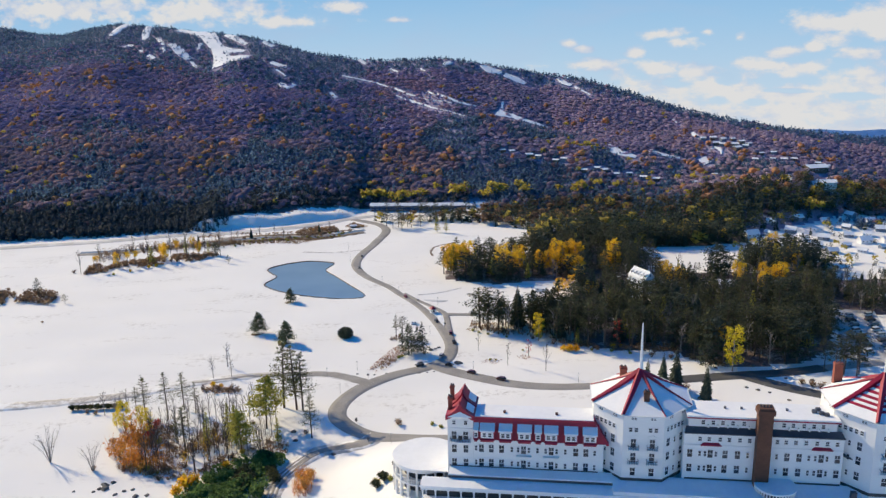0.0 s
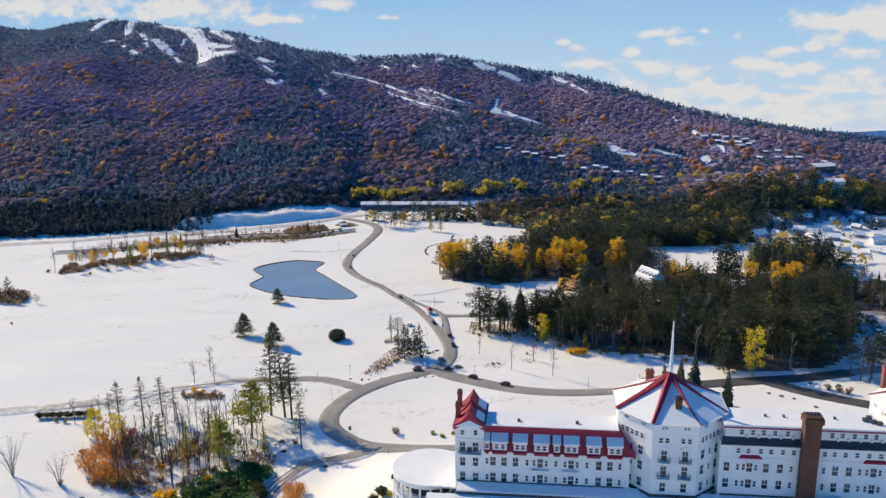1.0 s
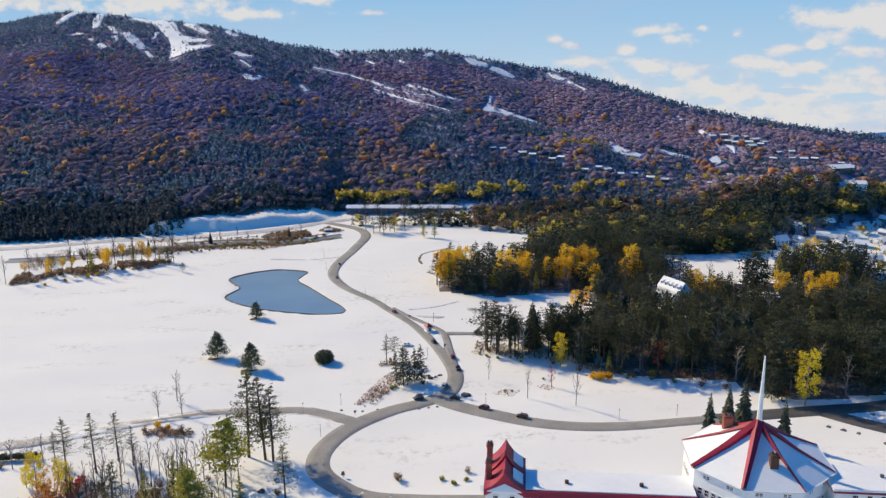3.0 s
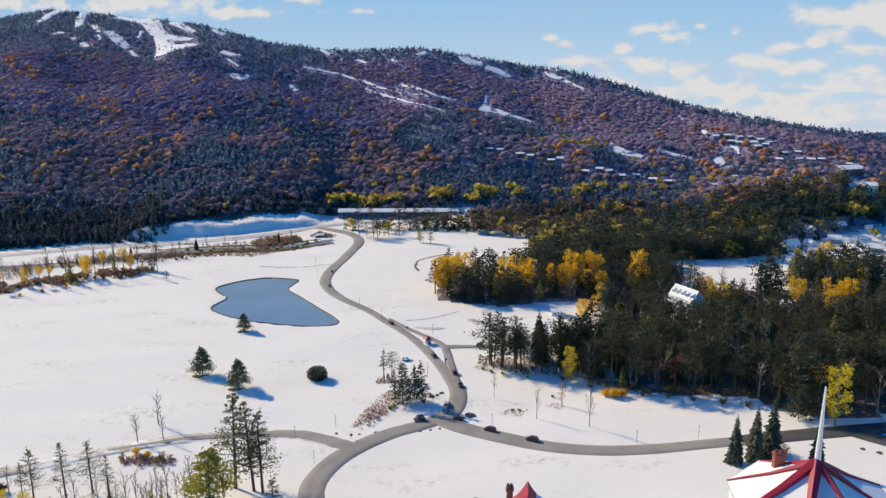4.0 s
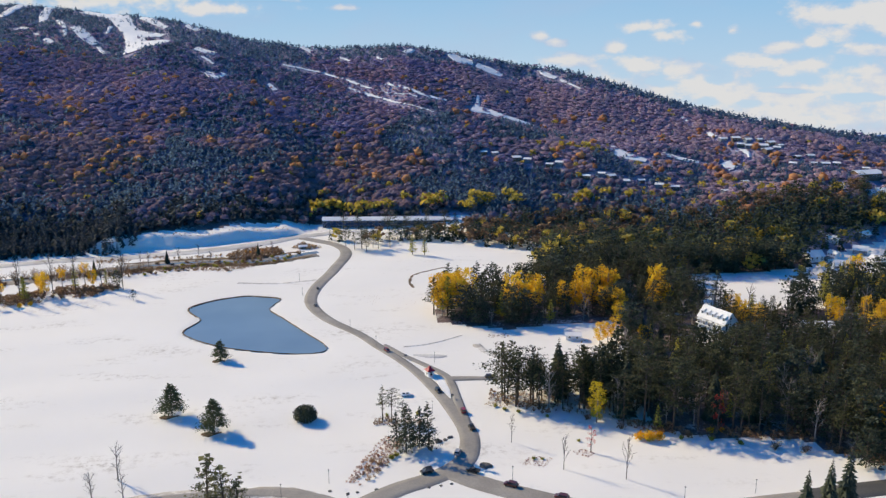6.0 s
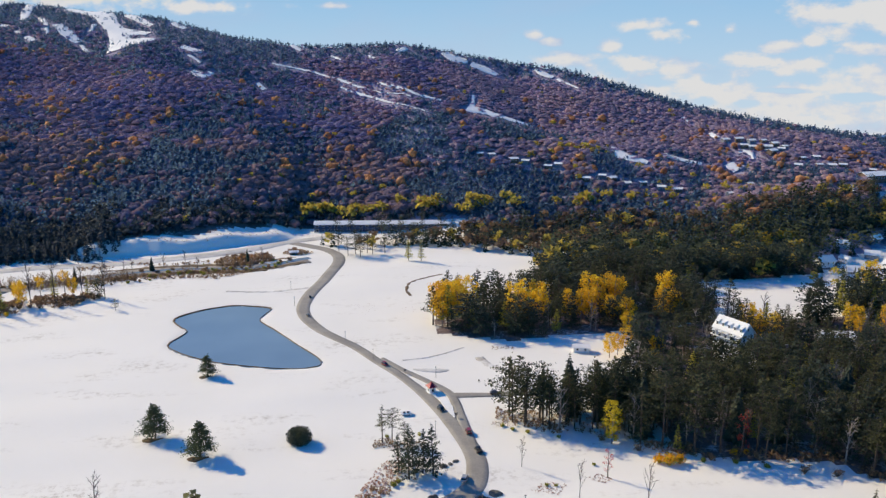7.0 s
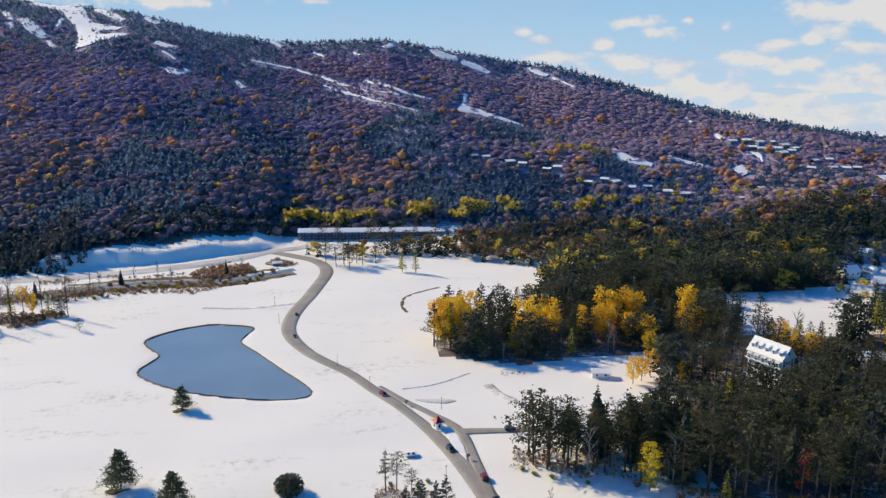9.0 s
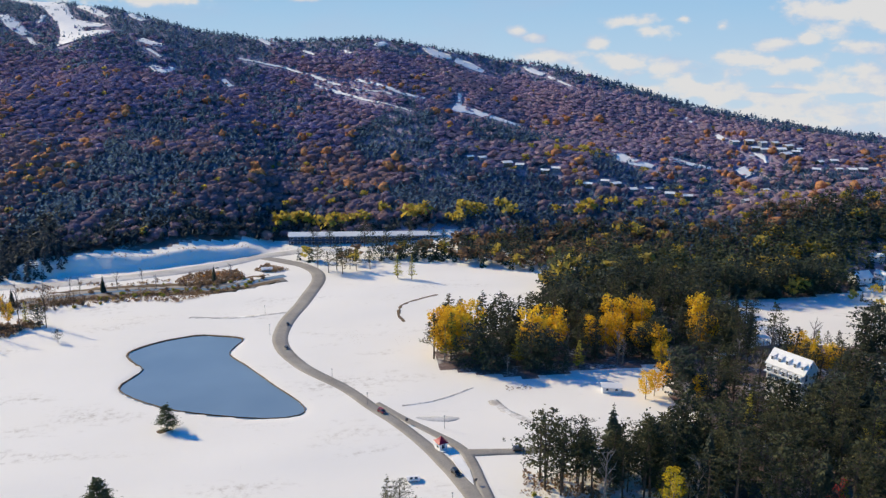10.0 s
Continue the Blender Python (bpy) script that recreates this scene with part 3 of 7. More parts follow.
RIDGE_RUNS = [([(-66.8, 739.6), (-59.5, 730.7)], [2.1, 2.6]),
    ([(-39.8, 714.5), (-32.5, 705.0)], [1.0, 1.0]),
    ([(-15.0, 701.8), (-11.3, 694.2)], [1.7, 1.3]),
    ([(3.1, 698.7), (9.9, 703.7)], [5.3, 3.7]),
    ([(-78.0, 712.1), (-66.0, 705.8), (-52.1, 697.9), (-42.3, 689.1), (-30.7, 678.2), (-8.8, 654.0), (8.5, 638.7)], [1.1, 1.3, 1.2, 1.7, 0.6, 0.6, 0.5]),
    ([(-33.3, 673.6), (-23.3, 663.4), (-12.5, 651.5), (1.3, 634.3), (17.1, 619.0)], [0.7, 1.7, 1.0, 0.6, 0.9])]
CREST_RUNS = [([(-10.4, 663.4), (12.2, 641.0), (25.9, 635.9)], [0.7, 1.9, 1.5]),
    ([(33.5, 702.1), (40.3, 695.4), (48.7, 693.8)], [3.7, 9.3, 4.9]),
    ([(50.7, 691.3), (58.7, 686.6), (66.5, 681.5)], [5.6, 6.9, 2.9]),
    ([(91.3, 685.7), (97.2, 675.4), (100.6, 671.8)], [1.7, 4.3, 2.8]),
    ([(102.7, 668.5), (111.7, 650.7)], [1.8, 1.3]),
    ([(46.0, 642.0), (43.6, 629.4)], [1.1, 3.1]),
    ([(40.7, 628.8), (49.3, 624.5), (55.7, 620.1), (65.4, 614.9), (75.4, 612.8)], [7.8, 5.1, 4.2, 3.9, 4.0])]
EAST_RUNS = [([(112.0, 575.1), (113.5, 565.8), (119.9, 559.9), (125.6, 555.3)], [2.1, 7.4, 4.6, 2.4]),
    ([(135.4, 560.9), (143.8, 555.2), (152.9, 551.9)], [4.0, 3.4, 2.0]),
    ([(166.4, 549.5), (168.2, 542.4)], [5.2, 5.1]),
    ([(162.2, 606.9), (163.3, 600.6)], [1.9, 1.4]),
    ([(168.9, 582.5), (169.8, 574.8)], [2.5, 2.3]),
    ([(174.6, 556.9), (178.8, 552.2), (178.4, 547.0)], [1.8, 1.9, 1.2]),
    ([(202.9, 501.4), (201.9, 494.7)], [3.9, 3.8])]
RUNS = SUMMIT_RUNS + WEST_RUNS + RIDGE_RUNS + CREST_RUNS + EAST_RUNS
for line, w in RUNS:
    ribbon("ski_run", line, w, RUN_SNOW, "open snow-covered ski run in the wood", "ski run", 0.6, jag=0.28)


def build_pond():
    bm = bmesh.new()
    mid = POND.mean(0)
    rim = [bm.verts.new((*(mid + (p - mid) * 1.03), -0.16)) for p in POND]
    bm.faces.new(rim)
    me = bpy.data.meshes.new("pond")
    bm.to_mesh(me)
    bm.free()
    me.materials.append(WATER)
    tagged(new("pond", me), "still grey-blue pond in the snow field", "pond", kind="structure")
    rng = np.random.default_rng(4)
    n = len(POND)
    d = np.roll(POND, -1, 0) - np.roll(POND, 1, 0)
    out = np.stack([d[:, 1], -d[:, 0]], 1) / (np.linalg.norm(d, axis=1)[:, None] + 1e-9)
    if inside([(POND[0] + out[0])[0]], [(POND[0] + out[0])[1]], [tuple(p) for p in POND])[0]:
        out = -out
    thick = 0.02 + 0.35 * np.clip((POND[:, 1] - 404) / 8, 0, 1) + 0.4 * np.clip((-79 - POND[:, 0]) / 3, 0, 1) + 0.14 * rng.random(n)
    rows = [np.column_stack([POND - out * 0.25, np.full(n, -0.5)]), np.column_stack([POND + out * 0.1, np.full(n, 0.02) + 0.10 * rng.random(n)]),
            np.column_stack([POND + out * thick[:, None], 0.10 + land(*POND.T) + 0.1 * rng.random(n)]), np.column_stack([POND + out * (thick + 0.12)[:, None], land(*POND.T) - 0.3])]
    v = np.stack(rows, 1).reshape(-1, 3)
    k = np.arange(n * 4).reshape(n, 4)
    k2 = np.roll(k, -1, 0)
    quads = np.stack([k[:, :-1], k2[:, :-1], k2[:, 1:], k[:, 1:]], -1).reshape(-1, 4)
    tagged(new("pond_bank", mesh_of("pond_bank", v, quads, [REED], True)), "low bank of dry brown grass round the pond", "bank", kind="structure")


build_pond()


CLOUDS = ((-452, 129, 128, 17), (-282, 123, 101, 15), (-168, 110, 54, 6), (-101, 124, 27, 7), (-44, 109, 13, 3), (127, 86, 10, 6), (138, 80, 9, 4), (205, 93, 18, 5), (225, 84, 16, 5), (184, 77, 9, 5), (248, 95, 5, 3), (274, 90, 6, 4), (346, 101, 33, 12), (384, 101, 40, 20), (158, 65, 22, 6), (206, 60, 26, 7), (240, 57, 20, 8), (286, 65, 19, 6), (331, 63, 26, 7), (372, 59, 26, 8), (313, 77, 16, 6), (334, 82, 10, 7), (366, 75, 16, 7), (351, 89, 21, 8), (140, 65, 19, 4))
BLUE_GAPS = ((226, 48, 11, 4), (266, 52, 9, 5), (302, 50, 9, 6), (331, 51, 15, 5), (319, 42, 20, 2), (260, 32, 8, 4), (368, 38, 15, 3), (291, 31, 8, 3))


def build_sky():
    """The distant sky with its clouds, far behind the mountain."""
    m, n, l, p = nodes_of("distant_sky")
    n.remove(p)
    geo, sep = n.new("ShaderNodeNewGeometry"), n.new("ShaderNodeSeparateXYZ")
    l.new(geo.outputs["Position"], sep.inputs[0])

    def ramped(source, lo, hi, out_lo, out_hi, smooth=False):
        r = n.new("ShaderNodeMapRange")
        r.interpolation_type = "SMOOTHSTEP" if smooth else "LINEAR"
        for name, v in (("From Min", lo), ("From Max", hi), ("To Min", out_lo), ("To Max", out_hi)):
            r.inputs[name].default_value = v
        l.new(source, r.inputs["Value"])
        return r.outputs[0]

    def maths(op, a, b):
        r = n.new("ShaderNodeMath")
        r.operation = op
        for socket, v in zip(r.inputs, (a, b)):
            if isinstance(v, (int, float)):
                socket.default_value = v
            else:
                l.new(v, socket)
        return r.outputs[0]

    def puff(x, z, wide, high):
        """One at the middle of a cloud, nought at its rim."""
        off, squash, size = (n.new("ShaderNodeVectorMath") for _ in range(3))
        off.operation, squash.operation, size.operation = "SUBTRACT", "MULTIPLY", "LENGTH"
        off.inputs[1].default_value, squash.inputs[1].default_value = (x, 0, z), (0.68 / wide, 0, 0.68 / high)
        l.new(geo.outputs["Position"], off.inputs[0])
        l.new(off.outputs[0], squash.inputs[0])
        l.new(squash.outputs[0], size.inputs[0])
        return maths("SUBTRACT", 1.0, size.outputs["Value"])

    high = ramped(sep.outputs["Z"], 20, 150, 0, 1)
    blue = ramp_node(n, l, high, ((0.0, (0.62, 0.76, 0.88)), (0.35, (0.50, 0.70, 0.89)), (0.7, (0.37, 0.62, 0.88)), (1.0, (0.27, 0.54, 0.86))))
    billow = noise_node(n, l, 0.040, 7, 0.58, (1, 0.3, 1.7))
    wisp = noise_node(n, l, 0.008, 4, 0.5, (1, 0.3, 3.0))
    # the long bank of cloud over the eastern end of the ridge
    body = maths("MULTIPLY", ramped(sep.outputs["X"], 90, 200, -0.3, 0.62), ramped(sep.outputs["Z"], 68, 54, 0, 1))
    body = maths("SUBTRACT", body, ramped(sep.outputs["Z"], 64, 70, 0, 1.0))
    for q in BLUE_GAPS:
        body = maths("SUBTRACT", body, maths("MULTIPLY", maths("MAXIMUM", puff(*q), 0.0), 0.95))
    for q in CLOUDS:
        body = maths("MAXIMUM", body, puff(*q))
    body = maths("ADD", body, maths("MULTIPLY", maths("SUBTRACT", billow, 0.5), 2.6))
    cover = ramped(body, 0.05, 0.75, 0, 0.96, True)
    veil = ramped(wisp, 0.45, 0.75, 0.0, 0.30, True)
    shade = noise_node(n, l, 0.018, 4, 0.5, (1, 0.3, 2.6))
    white = ramp_node(n, l, maths("ADD", maths("MULTIPLY", shade, 0.75), maths("MULTIPLY", body, 0.28)), ((0.34, (0.50, 0.60, 0.80)), (0.47, (0.66, 0.72, 0.83)), (0.60, (0.83, 0.82, 0.81))))
    e = n.new("ShaderNodeEmission")
    l.new(mix_node(n, l, "MIX", maths("MAXIMUM", cover, veil), blue, white), e.inputs["Color"])
    e.inputs["Strength"].default_value = 0.84
    l.new(e.outputs[0], n["Material Output"].inputs["Surface"])
    line = [(-1500, 1443), (-900, 1230), (-300, 1016), (200, 839), (700, 661), (1300, 640)]
    zs = np.array([-150, -60, 0, 60, 110, 150, 190.0])
    v = np.array([(x, y, z) for z in zs for x, y in line])
    k = np.arange(len(v)).reshape(len(zs), len(line))
    quads = np.stack([k[:-1, :-1], k[:-1, 1:], k[1:, 1:], k[1:, :-1]], -1).reshape(-1, 4)
    tagged(new("backdrop", mesh_of("backdrop", v, quads, [m], False)), "pale blue sky with white autumn clouds", "sky", kind="structure")
    # hills beyond the eastern end of the ridge, haze put into their pale blue
    far = surface("haze_tinted_hills", (0.42, 0.56, 0.74), (0.52, 0.66, 0.82), 0.01, 0.05, 1.0, 0.1, 1.0)
    x = np.linspace(150, 900, 80)
    y = 820 - 0.3556 * (x - 200)
    top = 9.0 + 0.9 * np.sin(x * 0.05) + 0.6 * np.sin(x * 0.13 + 1)
    v = np.concatenate([np.column_stack([x, y, np.full(80, -90.0)]), np.column_stack([x, y, top - 8]), np.column_stack([x, y + 12, top])])
    k = np.arange(240).reshape(3, 80)
    quads = np.stack([k[:-1, :-1], k[:-1, 1:], k[1:, 1:], k[1:, :-1]], -1).reshape(-1, 4)
    tagged(new("backdrop", mesh_of("far_hills", v, quads, [far], True)), "hills on the horizon, tinted pale blue for haze", "hills", kind="structure")


build_sky()


# ---- trees ----
def cards(centres, size, rng, flat=0.0):
    """Ragged four-cornered clumps of leaves, one at each centre, turned at random."""
    n = len(centres)
    size = np.broadcast_to(size, n)
    nrm = rng.normal(size=(n, 3)) * (1, 1, 1 + flat)
    nrm /= np.linalg.norm(nrm, axis=1)[:, None] + 1e-9
    a = np.cross(nrm, rng.normal(size=(n, 3)))
    a /= np.linalg.norm(a, axis=1)[:, None] + 1e-9
    b = np.cross(nrm, a)
    v = []
    for ca, cb in ((-1, -0.3), (0.2, -1), (1, 0.25), (-0.25, 1)):
        k = 0.65 + 0.7 * rng.random((n, 2))
        v.append(centres + size[:, None] * (a * ca * k[:, :1] + b * cb * k[:, 1:]) + nrm * size[:, None] * 0.25 * rng.normal(size=(n, 1)))
    v = np.stack(v, 1).reshape(-1, 3)
    k = np.arange(n)[:, None] * 4
    return v, np.concatenate([k + (0, 1, 2), k + (0, 2, 3)])


def ball(n, rng):
    p = rng.normal(size=(n, 3))
    return p / np.linalg.norm(p, axis=1)[:, None] * rng.random((n, 1)) ** 0.42


def spruce_arrays(h, wide, rng, tiers=20, spokes=9):
    """Trunk and boughs of a pointed evergreen."""
    trunk = tube([(0, 0, -0.5), (0, 0, h * 0.5), (0, 0, h * 0.97)], (h * 0.016, h * 0.010, 0.02), 6)
    v, t, k = [], [], 0
    for i in range(tiers):
        u = i / tiers
        z0 = h * (0.07 + 0.90 * u)
        r = wide * (1 - u) ** 0.85 * (0.8 + 0.35 * rng.random()) + 0.06 * wide
        m = max(4, int(spokes * (1 - 0.5 * u)))
        for j in range(m):
            g = 2 * math.pi * (j + rng.random() * 0.8) / m + i
            q = r * (0.7 + 0.5 * rng.random())
            c, s = math.cos(g), math.sin(g)
            w, dip = q * (0.26 + 0.16 * rng.random()), q * (0.28 + 0.22 * rng.random())
            root, tip = np.array((0, 0, z0)), np.array((c * q, s * q, z0 - dip))
            half = root * 0.42 + tip * 0.58 + (0, 0, q * 0.08)
            side = np.array((-s, c, 0)) * w
            v += [root, half + side - (0, 0, w * 0.5), tip, half - side - (0, 0, w * 0.5), half + (0, 0, w * 0.35), half - (0, 0, w * 0.9)]
            t += [(k, k + 1, k + 4), (k + 1, k + 2, k + 4), (k, k + 4, k + 3), (k + 4, k + 2, k + 3), (k, k + 5, k + 2)]
            k += 6
    return trunk, (np.array(v), np.array(t))


def pine_arrays(h, wide, rng, limbs=34, tufts=9, bare=0.25, cone=False, fine=1.0):
    """Trunk with limbs, and flat tufts of needles at their ends."""
    lean = rng.normal(size=2) * 0.02 * h
    wood = [tube([(0, 0, -0.5), (lean[0] * 0.5, lean[1] * 0.5, h * 0.5), (lean[0], lean[1], h * 0.97)], (h * 0.017, h * 0.012, 0.03), 6)]
    cs, ss = [], []
    for i in range(limbs):
        u = bare + (0.97 - bare) * (i + rng.random()) / limbs
        r = wide * (0.30 + 0.95 * math.sin(math.pi * min(1, (1 - u) / (1 - bare) * 0.72 + 0.06)) ** 0.9) * (0.55 + 0.65 * rng.random())
        if cone:
            r = wide * (1.03 - (u - bare) / (1 - bare)) ** (0.75 if cone is True else cone) * (0.75 + 0.35 * rng.random())
        g = i * 2.4 + rng.normal() * 0.4
        a = np.array((lean[0] * u, lean[1] * u, h * u))
        b = a + (math.cos(g) * r, math.sin(g) * r, r * (0.12 + 0.25 * rng.random()))
        wood.append(tube([a, b], (h * 0.0045, 0.015), 3))
        m = int(tufts * (0.6 + 0.8 * rng.random()))
        f = 0.35 + 0.7 * rng.random((m, 1)) ** 0.7
        cs.append(a + (b - a) * f + rng.normal(size=(m, 3)) * (0.22 * r, 0.22 * r, 0.06 * r))
        ss.append(np.full(m, (0.055 * wide + 0.055 * r) * fine) * (0.7 + 0.6 * rng.random(m)))
    cs.append(np.array([(lean[0], lean[1], h * 0.95)]) + rng.normal(size=(8, 3)) * (0.12 * wide, 0.12 * wide, 0.04 * h))
    ss.append(np.full(8, 0.10 * wide))
    return joined(wood), cards(np.concatenate(cs), np.concatenate(ss), rng, 2.4)


def leafy_arrays(h, wide, rng, lobes=11, leaves=46, low=0.28):
    """Trunk with limbs that end in lobes of leaves."""
    wood = [tube([(0, 0, -0.5), (0.01 * h, 0, h * 0.45), (0, 0.01 * h, h * 0.85)], (h * 0.018, h * 0.011, 0.03), 6)]
    cs, ss = [], []
    for i in range(lobes):
        u = low + (0.92 - low) * (i + 0.5) / lobes
        r = wide * (0.25 + 0.75 * math.sin(math.pi * (0.12 + 0.8 * (u - low) / (1 - low)))) * (0.45 + 0.4 * rng.random())
        g = i * 2.4 + rng.random()
        a, b = np.array((0, 0, h * (u - 0.14))), np.array((math.cos(g) * r, math.sin(g) * r, h * u))
        wood.append(tube([a, b], (h * 0.006, 0.02), 4))
        size = wide * (0.36 + 0.16 * rng.random())
        cs.append(b + ball(leaves, rng) * (size, size, size * 1.0))
        ss.append(np.full(leaves, wide * 0.062) * (0.6 + 0.8 * rng.random(leaves)))
    return joined(wood), cards(np.concatenate(cs), np.concatenate(ss), rng)


def bare_arrays(h, wide, rng, forks=7, twigs=5, stout=1.0):
    """A leafless tree: forked limbs and twigs."""
    wood = [tube([(0, 0, -0.4), (0, 0, h * 0.35), (0.02 * h, 0.01 * h, h * 0.92)], (h * 0.019 * stout, h * 0.014 * stout, 0.02), 5)]
    for i in range(forks):
        u = 0.22 + 0.6 * i / forks
        g = i * 2.4 + rng.random()
        a = np.array((0.01 * h * u, 0, h * u))
        b = a + np.array((math.cos(g) * wide, math.sin(g) * wide, h * 0.34)) * (0.6 + 0.5 * rng.random()) * (1.05 - 0.6 * u)
        wood.append(tube([a, (a + b) / 2 + (0, 0, 0.02 * h), b], (h * 0.009 * stout, h * 0.006 * stout, 0.014), 3))
        for j in range(twigs):
            f = 0.35 + 0.65 * (j + rng.random()) / twigs
            c = a + (b - a) * f
            e = c + (rng.normal(size=3) * (0.35, 0.35, 0.2) + (0, 0, 0.35)) * wide * 0.7
            wood.append(tube([c, e], (h * 0.005, 0.010), 3))
    return joined(wood)


SHAPES = {}


def fan_arrays(h, rng, stems=13):
    """A leafless shrub: many stems that rise from one root and fork."""
    wood = []
    for i in range(stems):
        g, out = i * 2.4 + rng.random(), h * (0.12 + 0.30 * rng.random())
        tip = np.array((math.cos(g) * out, math.sin(g) * out, h * (0.7 + 0.3 * rng.random())))
        mid = tip * (0.42, 0.42, 0.55)
        wood.append(tube([(0, 0, -0.3), mid, tip], (h * 0.008, h * 0.005, 0.010), 4))
        for j in range(9):
            a = mid * 0.7 + (tip - mid * 0.7) * (j + rng.random()) / 9
            wood.append(tube([a, a + (rng.normal(size=3) * (0.08, 0.08, 0.03) + (0, 0, 0.09)) * h], (h * 0.0035, 0.008), 3))
    return joined(wood)


def tree_kind(name, arrays, label, category="tree", leaf=None, bark=None, group=""):
    """The first tree of a kind, waiting to be copied to its places."""
    root = thing(name, pose(0, 0, -500), label, category, group)
    SHAPES[root.name] = (arrays, leaf, bark or BARK)
    if isinstance(arrays[0], tuple):
        part("trunk", mesh_of("trunk", *arrays[0], [bark or BARK]), None, root)
        part("crown", mesh_of("crown", *arrays[1], [leaf]), None, root)
    else:
        part("trunk", mesh_of("trunk", *arrays, [bark or PALE_BARK]), None, root)
    return root


placed = set()


def plant(root, x, y, grow=1.0, turn=None, sink=0.0, label=""):
    """Puts a tree in its place; the first call moves the tree itself, later ones copy it."""
    m = pose(x, y, float(land(x, y)) - sink, 0, 0, random.uniform(0, 360) if turn is None else turn) @ Matrix.Scale(grow, 4)
    if root.name in placed:
        ob = copy_thing(root, m @ Matrix.Scale(1 / root.scale[0], 4))
    else:
        placed.add(root.name)
        root.matrix_basis = m
        ob = root
    if label:
        ob["label"] = label
    return ob


rng = np.random.default_rng(11)
SPRUCES = [tree_kind("spruce_tree", spruce_arrays(10, w, rng, 26, 11), "dark green spruce with drooping boughs", leaf=SPRUCE) for w in (1.5, 1.8, 2.1)]
PINES = [tree_kind("pine_tree", pine_arrays(10, w, rng, 30, 40, b, cone, 0.50), "dark green pine with a ragged crown", leaf=PINE) for w, b, cone in ((2.2, 0.30, True), (2.7, 0.24, False), (1.8, 0.40, False), (2.9, 0.28, True), (2.3, 0.36, True))]
GREEN_FIRS = [tree_kind("fir_tree", pine_arrays(10, w, rng, 46, 24, 0.05, w < 2.4, 0.78), "deep green bushy fir tree", leaf=SPRUCE) for w in (2.1, 2.6)]
GOLDS = [tree_kind("birch_tree", leafy_arrays(10, w, rng, 13, 80, lo), "slender birch with golden yellow leaves", leaf=GOLD, bark=PALE_BARK) for w, lo in ((2.3, 0.32), (2.9, 0.25), (2.6, 0.28))]
LARCHES = [tree_kind("larch_tree", pine_arrays(10, w, rng, 44, 18, 0.12, True, 1.1), "yellow-green larch turning gold", leaf=LARCH) for w in (1.5, 1.9)]
ORANGES = [tree_kind("maple_tree", leafy_arrays(10, 2.2, rng, 10, 44, 0.2), "maple with rusty orange leaves", leaf=ORANGE)]
REDS = [tree_kind("maple_tree", leafy_arrays(10, 1.6, rng, 9, 34, 0.25), "slim maple with dull red leaves", leaf=RUSSET)]
GROVE_PINES = [tree_kind("pine_tree", pine_arrays(10, w, rng, n, 46, b, 0.85, 0.36), "tall olive-green pine with layered open boughs", leaf=OLIVE) for w, b, n in ((2.7, 0.20, 46), (2.3, 0.28, 38), (2.0, 0.36, 32))]
LONES = [tree_kind("pine_tree", pine_arrays(10, 3.7, rng, 80, 60, 0.06, 0.60, 0.50), "small round-headed green pine alone in the snow", leaf=LONE_GREEN)]
SPARSE = [tree_kind("pine_tree", pine_arrays(10, w, rng, 26, 40, b, True, 0.62), "tall thin pine with a bare lower trunk", leaf=PINE) for w, b in ((2.1, 0.24), (1.7, 0.36))]
BARES = [tree_kind("bare_tree", bare_arrays(10, 2.2, rng, 9, 6), "leafless pale grey broad-leaved tree") for _ in range(2)]
FANS = [tree_kind("bare_shrub", fan_arrays(10, rng), "leafless pale shrub of many rising stems", "shrub") for _ in range(2)]
YELLOW_BIRCH = tree_kind("birch_tree", leafy_arrays(10, 2.1, np.random.default_rng(18), 16, 90, 0.14), "yellow-green birch in leaf to the ground", leaf=LIME, bark=PALE_BARK)
HIGH_BIRCH = tree_kind("birch_tree", leafy_arrays(10, 2.0, np.random.default_rng(19), 9, 80, 0.62), "birch with a high golden crown", leaf=GOLD, bark=PALE_BARK)
THIN = [tree_kind("bare_tree", bare_arrays(10, 1.3, rng, 9, 5, 0.5), "thin leafless grey-brown sapling", bark=BARK) for _ in range(2)]


def scatter(outline, gap, rng, jitter=0.42):
    """Places inside an outline, about gap apart."""
    xs, ys = [p[0] for p in outline], [p[1] for p in outline]
    gx, gy = np.meshgrid(np.arange(min(xs), max(xs), gap), np.arange(min(ys), max(ys), gap))
    gx = gx + (np.arange(gx.shape[0]) % 2)[:, None] * gap / 2
    p = np.stack([gx.ravel(), gy.ravel()], 1) + rng.uniform(-jitter, jitter, (gx.size, 2)) * gap
    return p[inside(p[:, 0], p[:, 1], outline)]


# clearings in the near wood: x, y, radius
GLADES = [(35, 302.5, 4), (96.5, 274.5, 5), (62, 295.5, 2.6), (83.5, 349, 8.5), (78, 340, 4), (42, 361, 9), (68, 377, 4), (75, 370, 4), (117, 370, 5), (122, 361, 7), (30, 352, 9), (96, 343, 2.5), (140, 344, 2.5)]
GOLD_SPOTS = [(5, 390, 4.5), (9, 398, 4), (29, 391, 4), (36, 393, 3.5), (49, 394, 4), (55, 395, 3.5), (62, 398, 3), (62, 377, 3), (68, 372, 3), (79, 399, 3.5), (101, 372, 4.5), (107, 371, 4), (131, 364, 5.5), (140, 361, 6), (135, 356, 4), (147, 361, 4)]

rng = np.random.default_rng(23)
BEHIND = collections.defaultdict(list)


